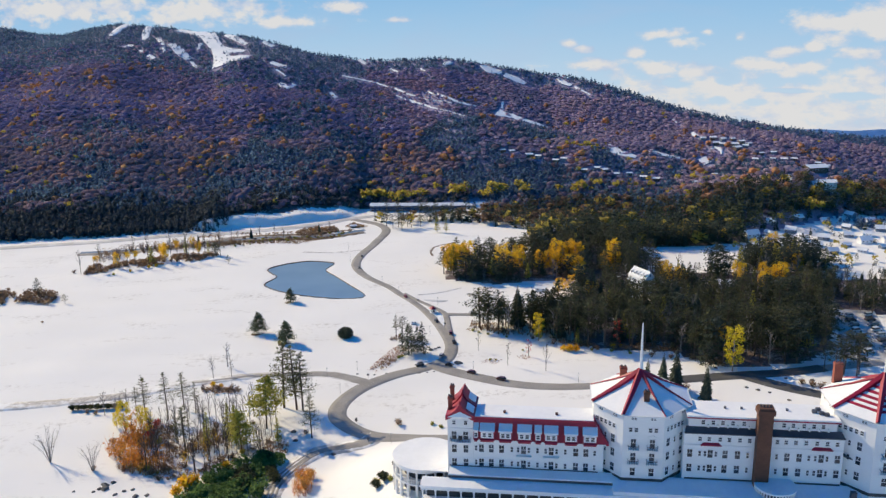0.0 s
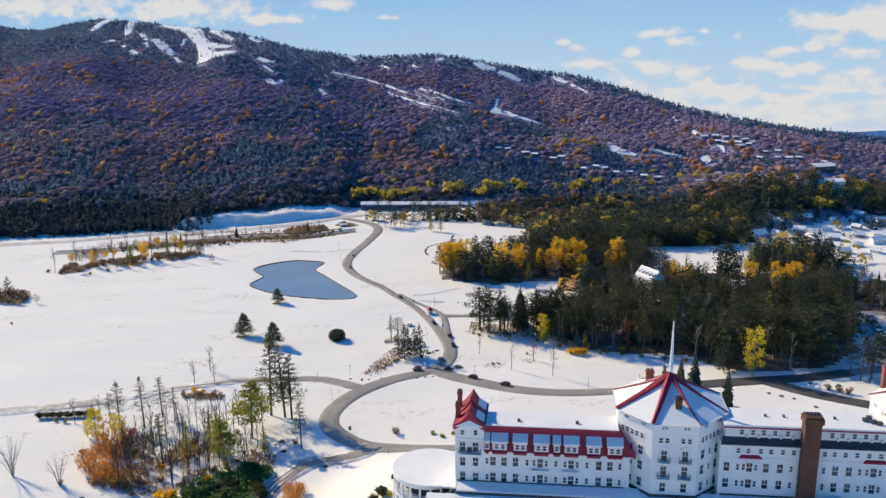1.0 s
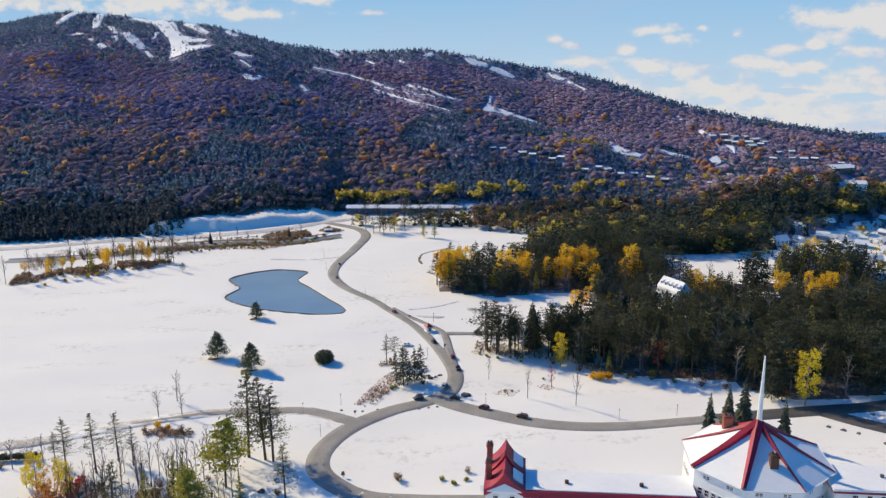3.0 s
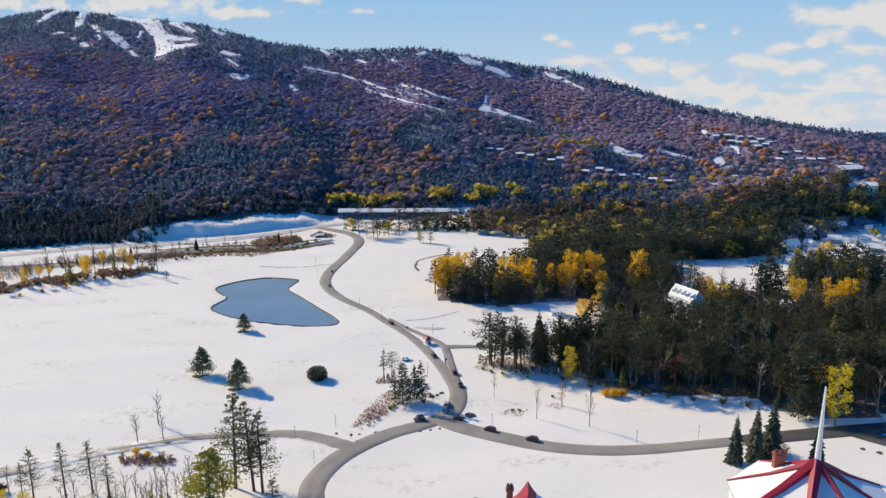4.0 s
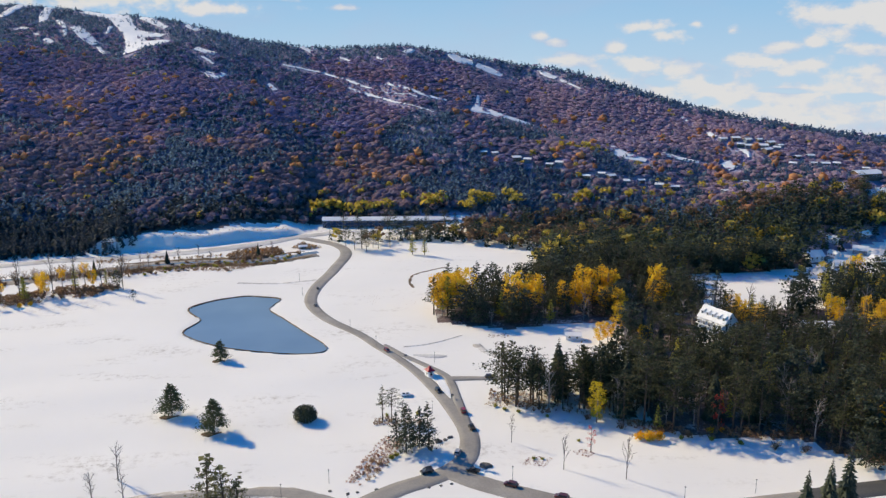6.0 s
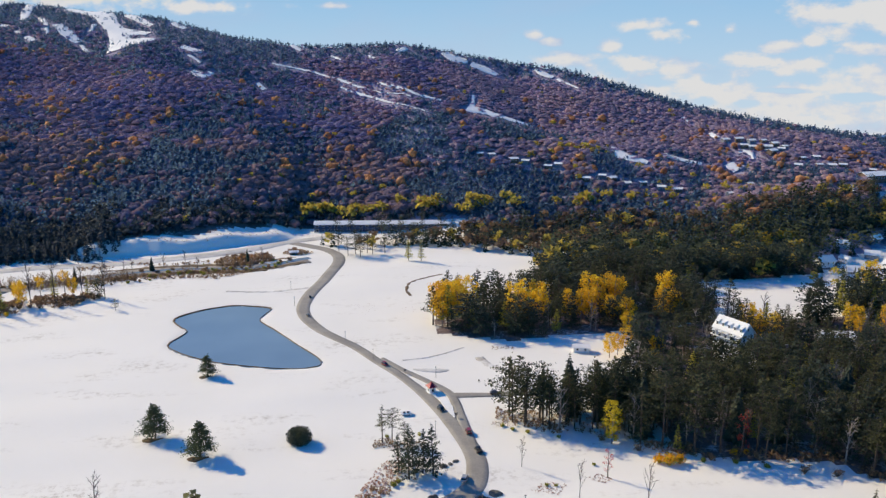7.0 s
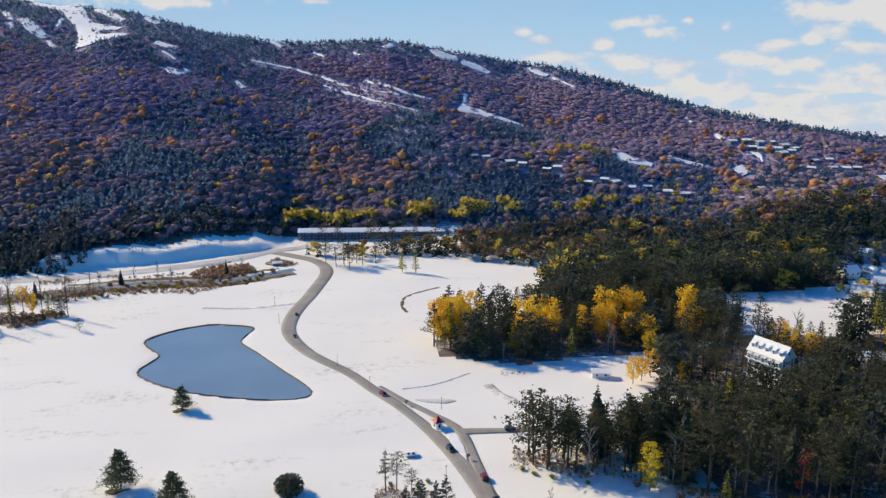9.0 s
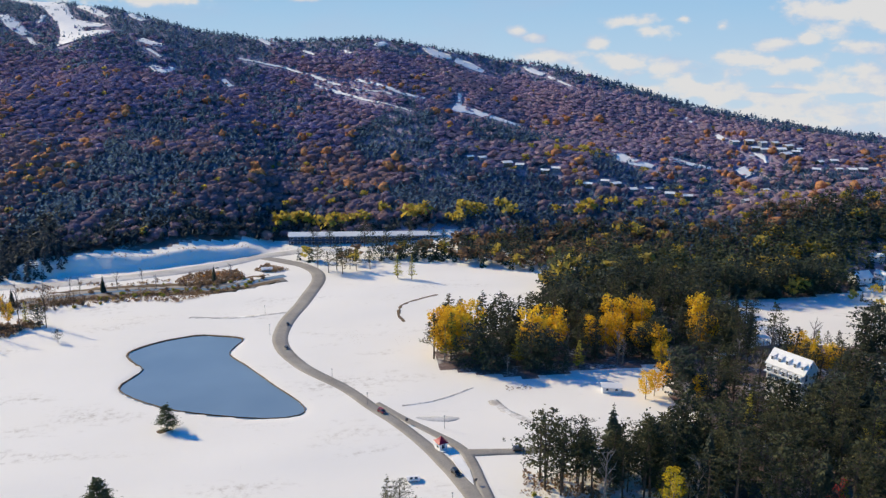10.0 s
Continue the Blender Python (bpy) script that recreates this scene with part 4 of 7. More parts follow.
def grow_tree(root, x, y, g, behind):
    """A tree of its own in front, or one of the many that stand behind."""
    if behind:
        BEHIND[root.name].append((x, y, g))
    else:
        plant(root, x, y, g)


def near_wood(outline, gap, low, high, shares, keep_off=None):
    """Trees of a wood, by shares of pine, bushy pine and spruce; golden birches stand in their own groups."""
    for x, y in scatter(outline, gap, rng):
        far = outline is WOOD_INNER or outline is WOOD_EAST or (outline is WOOD_POINT and y > 386) or (outline is WOOD_NEAR and y > 332)
        if any(math.hypot(x - a, y - b) < r for a, b, r in GLADES) or (keep_off and inside([x], [y], keep_off)[0]):
            continue
        under = any(math.hypot(x - a, y - b + r + 2) < r + 1 for a, b, r in GOLD_SPOTS)
        gold = any(math.hypot(x - a, y - b) < r for a, b, r in GOLD_SPOTS)
        u, g = rng.random(), low + (high - low) * rng.random()
        # lower trees round the lodge and before the clearing
        short = 0.74 if (y > 336 and x > 45 and y < 378) else 1.0
        short = 0.45 if (x > 98 and y > 364) else short
        short = 0.55 if (x < 66 and y > 322 and outline is not WOOD_POINT) else short
        short = short * (0.72 if under else 1.0)
        if gold and u < (0.88 if outline is WOOD_POINT else 0.68):
            grow_tree(LARCHES[int(u * 90) % 2] if u < 0.16 else GOLDS[int(u * 30) % 3], x, y, (low + high) * 0.56 * (0.85 + 0.3 * rng.random()) * (0.62 if y < 380 else 1.0), far)
        elif x < 40 and outline is WOOD_NEAR and u < 0.85:
            grow_tree(SPARSE[int(u * 70) % 2] if u < 0.45 else PINES[(0, 2)[int(u * 70) % 2]], x, y, g * 0.95 * short, far)
        elif u < shares[0]:
            grow_tree(PINES[int(u * 70) % 5], x, y, g * short, far)
        elif u < shares[1]:
            grow_tree(GREEN_FIRS[int(u * 70) % 2], x, y, g * 0.9 * short, far)
        elif u < shares[2]:
            grow_tree(SPRUCES[int(u * 70) % 3], x, y, g * short, far)
        elif u < 0.92:
            grow_tree(LARCHES[int(u * 90) % 2], x, y, g * 0.7 * short, far)
        else:
            grow_tree(BARES[int(u * 300) % 2], x, y, g * 0.75, far)


near_wood(WOOD_NEAR, 4.5, 1.0, 1.85, (0.66, 0.78, 0.86))
near_wood(WOOD_POINT, 4.4, 0.85, 1.5, (0.42, 0.80, 0.86))
near_wood(WOOD_INNER, 4.6, 0.95, 1.6, (0.52, 0.74, 0.84), WOOD_NEAR)
near_wood(WOOD_EAST, 5.2, 0.9, 1.35, (0.60, 0.78, 0.92))
near_wood(WOOD_NEAR[:4] + [(52, 312), (49, 336), (30, 326), (17, 323)], 4.2, 1.1, 1.65, (0.8, 0.9, 0.98))
for k in range(11):
    plant(GREEN_FIRS[k % 2], 96 + 4.6 * k, 433 + 0.5 * math.sin(k * 2.0), 1.25 + 0.05 * (k % 4), label="tall dark fir behind the clearing")
for x, y, g in ((74, 339, 1.15), (78, 337, 1.3), (82, 335.5, 1.25), (86, 334.5, 1.35), (90.5, 336, 1.3), (71, 343, 1.1), (124, 379, 1.55), (121, 376, 1.3), (127, 381, 1.35), (57.5, 352, 1.5), (59, 356, 1.35), (62, 349, 1.4)):
    plant(GREEN_FIRS[int(g * 20) % 2], x, y, g, label="tall dark fir at the edge of a clearing")

rng = np.random.default_rng(67)
for x, y in scatter([(136, 388), (150, 372), (176, 374), (178, 404), (158, 412), (146, 404)], 4.6, rng):
    u = rng.random()
    plant(GOLDS[int(u * 40) % 3] if u < 0.22 else (LARCHES[int(u * 40) % 2] if u < 0.42 else GREEN_FIRS[int(u * 40) % 2]), x, y, 0.9 + 0.5 * rng.random(), label="tall tree at the eastern edge of the clearing")
for x, y, g in ((30.4, 390, 1.1), (44.5, 388, 1.2), (48.5, 386, 1.25), (52.5, 387, 1.2), (58.0, 386, 1.0), (61.5, 380, 1.1), (75.6, 386, 1.15), (79.5, 387, 1.1), (98.5, 364, 0.95), (102.5, 363.5, 1.0), (105.5, 365, 0.9)):
    plant(GOLDS[int(x) % 3], x, y, g, label="golden birch among the dark pines")
for x, y, g in ((49.5, 356, 0.8), (52.5, 358, 0.7), (56, 361, 0.8), (62, 352, 0.8)):
    plant(GOLDS[1], x, y, g, label="golden birch beside the clearing")

for x, y, g in ((3.0, 386.5, 1.25), (2.5, 391.5, 1.35), (6.0, 394.0, 1.3), (5.0, 399.0, 1.2), (9.5, 400.5, 1.2)):
    plant(GOLDS[int(g * 20) % 3], x, y, g, label="golden birch at the tip of the wood")

# trees that stand alone or in small clumps
for x, y, g in ((-71.9, 316.4, 0.86), (-59.6, 306.1, 0.86), (-65.7, 353.4, 0.62)):
    plant(LONES[0], x, y, g)
    ribbon("path", [(x - 3.4 * g, y - 0.6), (x - 1.0, y - 1.0), (x + 2.2 * g, y - 0.5)], [0.8, 2.6 * g, 0.8], REED, "bare brown grass under a lone pine", "grass", 0.05, jag=0.5)
for x, y, g in ((63.8, 253.6, 1.3), (69.0, 254.6, 1.45), (73.6, 256.2, 1.6), (81.5, 250.0, 1.25)):
    plant(SPRUCES[1], x, y, g, label="tall dark spruce by the service road")
for x, y, g, k in ((-3.1, 468.7, 0.9, 1), (1.9, 466.3, 0.95, 0)):
    plant(LARCHES[k], x, y, g, label="pale yellow-green tree at the edge of the field")
for x, y, g in ((-76.4, 283.7, 0.95), (-79, 274, 0.9), (-73, 275, 0.8), (-106, 247, 0.9), (-100, 250, 0.8)):
    plant(BARES[int(g * 10) % 2], x, y, g)
for x, y, g in ((12.1, 294.7, 0.8), (21.7, 280.7, 0.95), (34.3, 274.9, 1.15)):
    plant(THIN[int(g * 10) % 2], x, y, g)
for x, y, g in ((-110.5, 218.2, 1.05), (-96.7, 213.1, 0.85), (-103, 249, 0.7)):
    plant(FANS[int(g * 20) % 2], x, y, g)
plant(REDS[0], 29.7, 287.9, 0.75, label="small bare maple with a few dull red leaves")
plant(REDS[0], 62.4, 294.2, 1.25, label="slim red maple at the edge of the wood")


# ---- far woods ----
def spread(variants, places, heights, rng):
    """Many trees as one pair of arrays: each place takes one of the variants, turned and scaled."""
    out, pick = [], rng.integers(0, len(variants), len(places))
    for i, (v, t) in enumerate(variants):
        sel = np.where(pick == i)[0]
        if not len(sel):
            continue
        a, s = rng.uniform(0, 2 * np.pi, len(sel)), heights[sel]
        c, n = np.cos(a)[:, None], np.sin(a)[:, None]
        w = s * rng.uniform(0.85, 1.2, len(sel))
        x = (v[:, 0] * c - v[:, 1] * n) * w[:, None] + places[sel, 0][:, None]
        y = (v[:, 0] * n + v[:, 1] * c) * w[:, None] + places[sel, 1][:, None]
        z = v[:, 2] * s[:, None] + places[sel, 2][:, None]
        out.append((np.stack([x, y, z], -1).reshape(-1, 3), (t[None] + (np.arange(len(sel)) * len(v))[:, None, None]).reshape(-1, 3)))
    return joined(out)


def ico():
    bm = bmesh.new()
    bmesh.ops.create_icosphere(bm, subdivisions=1, radius=1.0)
    v = np.array([w.co[:] for w in bm.verts])
    t = np.array([[w.index for w in f.verts] for f in bm.faces])
    bm.free()
    return v, t


ICO = ico()


def small_crown(rng, clumps=9, wide=0.40, low=0.2, size=0.2):
    """A far broad-leaved tree of loose clumps, one metre high."""
    c = ball(clumps, rng) * (wide, wide, 0.32) + (0, 0, 0.40 + low * 0.7)
    return cards(c, size * (0.85 + 0.35 * rng.random(clumps)), rng, 0.8)


def round_crown(rng, wide=0.50, tall=0.36, fringe=6):
    """A far leafless tree, one metre high: an uneven round mass of twigs with a loose fringe."""
    v, t = ICO
    k = 1 + 0.16 * rng.normal(size=(len(v), 1))
    c = v * k * (wide, wide, tall) + (0, 0, 0.80 - tall)
    edge = ball(fringe, rng)
    edge = edge / np.linalg.norm(edge, axis=1)[:, None] * (wide, wide, tall) * 0.96 + (0, 0, 0.80 - tall)
    return joined([(c, t), cards(edge, 0.12 + 0.05 * rng.random(fringe), rng, 1.2)])


def fir_crown(rng, clumps=12):
    """A far evergreen, one metre high: clumps of needles that narrow towards the tip."""
    z = 0.10 + 0.88 * rng.random(clumps) ** 1.2
    a, r = rng.uniform(0, 2 * np.pi, clumps), (1.04 - z) * 0.56 * np.sqrt(rng.random(clumps))
    c = np.column_stack([r * np.cos(a), r * np.sin(a), z])
    return cards(c, 0.26 * (1.15 - 0.75 * z), rng, 0.6)


rng = np.random.default_rng(5)
CONES, CROWNS = [fir_crown(rng) for _ in range(8)], [round_crown(rng, 0.78, 0.29, 6) for _ in range(10)]
FULL = [small_crown(rng, 26, 0.42, 0.2, 0.13) for _ in range(6)]
ROUND = [round_crown(rng, 0.46, 0.40, 10) for _ in range(6)]
TWIGGY = [round_crown(rng, 0.62, 0.40, 9) for _ in range(10)]


def smooth_noise(x, y, size, seed):
    """Soft patches between 0 and 1, of about that size."""
    r = np.random.default_rng(seed)
    g = r.random((64, 64))
    u, v = np.asarray(x) / size + 1000, np.asarray(y) / size + 1000
    i, j = np.floor(u).astype(int), np.floor(v).astype(int)
    a, b = step01(u - i), step01(v - j)
    i, j = i % 63, j % 63
    return (g[i, j] * (1 - a) + g[i + 1, j] * a) * (1 - b) + (g[i, j + 1] * (1 - a) + g[i + 1, j + 1] * a) * b


HOMES = [(172, 569), (178, 566), (183, 562), (178, 559), (181, 556), (189, 561), (188, 553), (193, 556), (194, 550), (188, 548), (197, 553), (200, 539), (209, 542), (205, 531), (212, 532), (219, 534), (194, 531), (232, 529), (236, 525), (41, 576), (47, 575), (58, 570), (64, 568), (75, 562), (80, 561), (91, 545), (99, 545), (103, 542), (109, 537), (118, 539), (126, 534), (133, 530), (153, 515), (168, 527)]
VILLAGE = [(163, 444), (169, 431), (187, 437), (185, 447), (160, 421), (172, 412), (190, 425), (194, 461), (208, 459), (216, 450), (232, 458), (212, 439), (200, 448), (232, 445), (216, 429), (204, 423), (178, 457), (246, 440), (228, 430), (250, 455), (180, 420), (198, 436), (222, 439), (242, 428), (207, 412), (220, 418), (236, 415), (192, 412), (173, 446), (224, 464), (256, 432), (264, 446)]
BIG_HOMES = [(226, 519), (221, 491)]


def run_gap(p):
    """Distance of places from the edge of the nearest ski run, that behind them counted as near."""
    d = np.full(len(p), 1e9)
    for line, w in RUNS:
        for ahead in (0.0, 1.6):
            d = np.minimum(d, off_line(p[:, 0], p[:, 1] + ahead, line) - 0.42 * float(np.mean(w)))
    return d


def clear_of(p, gap=0.0):
    """Which places lie outside ski runs, houses and the road."""
    ok = run_gap(p) > gap
    for x, y in HOMES:
        ok &= (np.hypot(p[:, 0] - x, p[:, 1] - y + 4.5) > 1.5) & (np.hypot(p[:, 0] - x, p[:, 1] - y) > 3.4)
    for x, y in BIG_HOMES:
        ok &= (np.hypot(p[:, 0] - x, p[:, 1] - y) > 8) & (np.hypot(p[:, 0] - x, p[:, 1] - y + 8) > 6)
    return ok


def lifted(p):
    return np.column_stack([p, land(p[:, 0], p[:, 1])])


def stand(name, variants, p, heights, material, label, rng, soft=False):
    me = mesh_of(name, *spread(variants, lifted(p), heights, rng), [material], soft)
    tagged(new(name, me), label, "forest", kind="stuff")


def build_mountain_wood():
    rng = np.random.default_rng(31)
    area = [(-480, 430), (-480, 930), (-150, 830), (60, 740), (330, 620), (420, 620), (420, 420), (110, 466), (20, 500), (-60, 525), (-190, 466)]
    p, fine = scatter(area, 2.6, rng), scatter(area, 2.1, rng)
    p = np.concatenate([p[rise(p[:, 0], p[:, 1]) < 0.48], fine[rise(fine[:, 0], fine[:, 1]) >= 0.48]])
    s = rise(p[:, 0], p[:, 1])
    bank = (p[:, 0] > -127) & (p[:, 0] < -52) & (p[:, 1] < np.interp(p[:, 0], (-152, -130, -123, -97, -66, -52), (485, 488, 490.5, 496, 508, 514)))
    longhouse = (p[:, 0] > -50) & (p[:, 0] < 28) & (p[:, 1] < 530 - 0.07 * (p[:, 0] + 12))
    flat = (p[:, 0] > 150) & (p[:, 1] < 470) & (rng.random(len(p)) < 0.75)
    p = p[(s > 0.01) & (s < 1.02) & ~bank & ~longhouse & ~flat & clear_of(p, 0.3 - 2.6 * (smooth_noise(p[:, 0], p[:, 1], 4, 8) > 0.62) - 9.0 * (rng.random(len(p)) < 0.05))]
    s = rise(p[:, 0], p[:, 1])
    big, mid = smooth_noise(p[:, 0], p[:, 1], 55, 1), smooth_noise(p[:, 0], p[:, 1], 18, 2)
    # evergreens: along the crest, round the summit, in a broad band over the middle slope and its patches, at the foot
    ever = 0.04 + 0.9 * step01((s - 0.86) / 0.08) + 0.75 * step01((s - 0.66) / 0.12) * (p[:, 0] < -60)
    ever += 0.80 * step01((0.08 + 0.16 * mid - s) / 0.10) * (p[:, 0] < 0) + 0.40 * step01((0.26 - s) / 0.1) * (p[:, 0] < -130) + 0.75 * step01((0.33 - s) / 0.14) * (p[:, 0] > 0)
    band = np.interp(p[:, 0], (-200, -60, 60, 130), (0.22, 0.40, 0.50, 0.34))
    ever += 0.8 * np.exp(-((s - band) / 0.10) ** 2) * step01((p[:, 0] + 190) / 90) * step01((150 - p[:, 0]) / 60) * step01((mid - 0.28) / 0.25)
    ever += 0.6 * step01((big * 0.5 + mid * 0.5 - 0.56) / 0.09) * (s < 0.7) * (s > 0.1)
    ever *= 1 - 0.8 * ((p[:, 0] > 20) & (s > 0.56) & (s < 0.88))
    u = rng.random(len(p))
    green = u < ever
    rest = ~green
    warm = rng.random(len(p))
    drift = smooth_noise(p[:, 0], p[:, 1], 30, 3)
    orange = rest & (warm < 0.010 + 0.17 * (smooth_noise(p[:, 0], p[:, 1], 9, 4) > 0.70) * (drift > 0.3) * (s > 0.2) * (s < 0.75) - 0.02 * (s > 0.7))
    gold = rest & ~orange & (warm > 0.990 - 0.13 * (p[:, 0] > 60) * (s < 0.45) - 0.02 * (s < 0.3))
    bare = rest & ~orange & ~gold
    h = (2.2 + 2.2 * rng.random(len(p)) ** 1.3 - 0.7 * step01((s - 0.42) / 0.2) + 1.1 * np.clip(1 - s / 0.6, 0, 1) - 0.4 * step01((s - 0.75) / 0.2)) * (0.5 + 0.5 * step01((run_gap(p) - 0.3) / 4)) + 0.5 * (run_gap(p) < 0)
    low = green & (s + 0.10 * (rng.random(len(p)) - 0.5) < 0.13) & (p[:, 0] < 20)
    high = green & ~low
    stand("foot_spruces", CONES, p[low], h[low] * 1.05, SHADED_FIR, "spruce and fir at the foot of the slope, shade in their colour", rng)
    stand("mountain_evergreens", CONES, p[high], h[high] * 1.0, HAZY_GREEN, "spruce and fir on the mountain side, tinted blue for haze", rng)
    # lower trees take the twigs with less haze in their colour
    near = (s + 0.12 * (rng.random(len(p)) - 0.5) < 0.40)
    # towards the east the twigs with painted sunlight take over
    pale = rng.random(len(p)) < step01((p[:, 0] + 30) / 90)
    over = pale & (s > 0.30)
    stand("lower_hardwoods", TWIGGY, p[bare & near & ~over], h[bare & near & ~over] * 0.95, LOW_HAZY_TWIGS, "leafless hardwood forest of the lower slope, tinted for haze", rng, True)
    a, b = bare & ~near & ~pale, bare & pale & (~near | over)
    stand("mountain_hardwoods", CROWNS, p[a], h[a] * 0.85, HAZY_TWIGS, "leafless hardwood forest, haze put into its purple tint", rng, True)
    stand("pale_hardwoods", CROWNS, p[b], h[b] * 0.74, SUNLIT_TWIGS, "leafless hardwoods of the east slope, sunlight put into their pale colour", rng, True)
    stand("mountain_orange_trees", ROUND, p[orange], h[orange] * 1.3, FAR_ORANGE, "scattered trees with late orange leaves", rng, True)
    stand("mountain_golden_trees", FULL, p[gold], h[gold] * 1.0, FAR_GOLD, "scattered trees with golden leaves", rng)


build_mountain_wood()


def build_behind():
    """The trees deep in the near wood, joined by kind."""
    rng = np.random.default_rng(61)
    for name, spots in BEHIND.items():
        arrays, leaf, bark = SHAPES[name]
        p = np.array(spots)
        for pieces, material, what in ((arrays[0], bark, "trunks"), (arrays[1], leaf, "crowns")) if isinstance(arrays[0], tuple) else ((arrays, PALE_BARK, "trunks"),):
            if what == "crowns":
                v = pieces[0].reshape(-1, 4, 3)
                v = v[rng.random(len(v)) < 0.62]
                mid, k = v.mean(axis=1, keepdims=True), np.arange(len(v))[:, None] * 4
                pieces = (mid + (v - mid) * 1.2).reshape(-1, 3), np.concatenate([k + (0, 1, 2), k + (0, 2, 3)])
            stand("wood_" + what, [pieces], p[:, :2], p[:, 2], material, what + " of the trees deep in the dark wood", rng)


build_behind()


def build_belt():
    """The dark wood between the field and the mountain."""
    rng = np.random.default_rng(37)
    tall = [joined([spruce_arrays(1.0, 0.23, rng, 9, 5)[1]]) for _ in range(4)] + [pine_arrays(1.0, 0.25, rng, 20, 6, 0.12, False, 1.7)[1] for _ in range(4)]
    p = scatter(WOOD_BELT, 3.6, rng)
    keep = np.ones(len(p), bool)
    for x, y in VILLAGE:
        keep &= np.hypot(p[:, 0] - x, p[:, 1] - y) > 6
    p = p[keep]
    u = rng.random(len(p))
    pines, golden = (u > 0.66) & (u < 0.90), u >= 0.90
    stand("belt_evergreens", tall[:6], p[u <= 0.66], 8 + 3.5 * rng.random((u <= 0.66).sum()), SPRUCE, "dense dark belt of spruce and pine", rng)
    stand("belt_pines", tall[4:], p[pines], 7 + 3.5 * rng.random(pines.sum()), LONE_GREEN, "fresher green pines in the dark belt", rng)
    stand("belt_golden_trees", FULL, p[golden], 7 + 3 * rng.random(golden.sum()), FAR_GOLD, "golden birches in the dark belt", rng)
    # brown leafless strip and mixed trees between the belt and the foot of the slope
    q = scatter([(-50, 500), (-20, 488), (10, 490), (50, 472), (80, 480), (330, 488), (330, 500), (120, 498), (80, 520), (24, 512), (20, 506)], 3.4, rng)
    q = q[~((q[:, 0] < 24) & (q[:, 1] > 503)) & clear_of(q)]
    q = q[(q[:, 0] > -12) | (rng.random(len(q)) < 0.35)]
    w = rng.random(len(q))
    stand("brown_hardwood_strip", FULL, q[w < 0.3], 5.0 + 2.5 * rng.random((w < 0.3).sum()), BRUSH, "leafless brown trees behind the field", rng)
    stand("strip_evergreens", tall, q[(w >= 0.3) & (w < 0.93)], 5.0 + 4.0 * rng.random(((w >= 0.3) & (w < 0.93)).sum()), SPRUCE, "young evergreens behind the field", rng)
    stand("strip_golden_trees", FULL, q[w >= 0.93], 5.5 + 2.5 * rng.random((w >= 0.93).sum()), FAR_GOLD, "golden trees behind the field", rng)
    # trees at the western end of the snowy bank, shade put into their needles
    e = scatter([(-260, 462), (-260, 500), (-150, 505), (-128, 502), (-124, 489), (-130, 482), (-142, 481), (-190, 474)], 3.2, rng)
    stand("foot_evergreens", tall[:4], e, 5.5 + 3.5 * rng.random(len(e)), SHADED_FIR, "evergreens at the foot of the mountain, shade in their colour", rng)
    # row of golden trees behind the long low building
    g = np.array([(x, 541 - 0.10 * (x + 48) + rng.normal() * 1.5) for x in np.concatenate([np.arange(-49, -12, 2.6), np.arange(-6, 110, 3.4)])])
    g = g[rng.random(len(g)) < np.where(g[:, 0] < 25, 0.72, 0.45)]
    g[:, 1] += rng.normal(size=len(g)) * 2.0
    stand("golden_row", FULL, g, 6.0 + 3.6 * rng.random(len(g)), FAR_GOLD, "row of golden yellow birches at the foot of the slope", rng)
    # scattered trees among the village houses
    r = scatter([(140, 404), (150, 440), (185, 452), (320, 465), (320, 400), (200, 372), (166, 386)], 4.8, rng)
    keep = np.ones(len(r), bool)
    for x, y in VILLAGE:
        keep &= (np.hypot(r[:, 0] - x, r[:, 1] - y) > 5) & (np.hypot(r[:, 0] - x + 2, r[:, 1] - y + 6) > 4)
    r = r[keep]
    w = rng.random(len(r))
    stand("village_evergreens", tall, r[w < 0.42], 2.6 + 2.6 * rng.random((w < 0.42).sum()), SPRUCE, "evergreens among the village houses", rng)
    stand("village_golden_trees", FULL, r[w > 0.86], 3 + 2 * rng.random((w > 0.86).sum()), FAR_GOLD, "golden trees among the village houses", rng)


build_belt()


# ---- brush: what nobody could count ----
TUFTS = [cards(ball(20, np.random.default_rng(60 + k)) * (0.55, 0.55, 0.42) + (0, 0, 0.42), 0.13 + 0.05 * np.random.default_rng(k).random(20), np.random.default_rng(80 + k)) for k in range(6)]
STICKS = [joined([tube([(0.1 * math.cos(j * 2.4), 0.1 * math.sin(j * 2.4), -0.05), (0.3 * math.cos(j * 2.4 + k), 0.3 * math.sin(j * 2.4 + k), 0.75 + 0.06 * j)], (0.016, 0.005), 3) for j in range(6)] + [cards(ball(16, np.random.default_rng(70 + k)) * (0.35, 0.35, 0.42) + (0, 0, 0.58), 0.05, np.random.default_rng(90 + k))]) for k in range(5)]


def brush(outline, gap, low, high, material, label, variants, seed, patchy=0.0):
    """A thicket of dry brush inside an outline, with gaps where it is patchy."""
    r = np.random.default_rng(seed)
    p = scatter(outline, gap, r, 0.5)
    p = p[smooth_noise(p[:, 0], p[:, 1], 7, seed) > patchy]
    me = mesh_of("thicket", *spread(variants, lifted(p) - (0, 0, 0.05), low + (high - low) * r.random(len(p)), r), [material])
    tagged(new("thicket", me), label, "brush", kind="stuff")


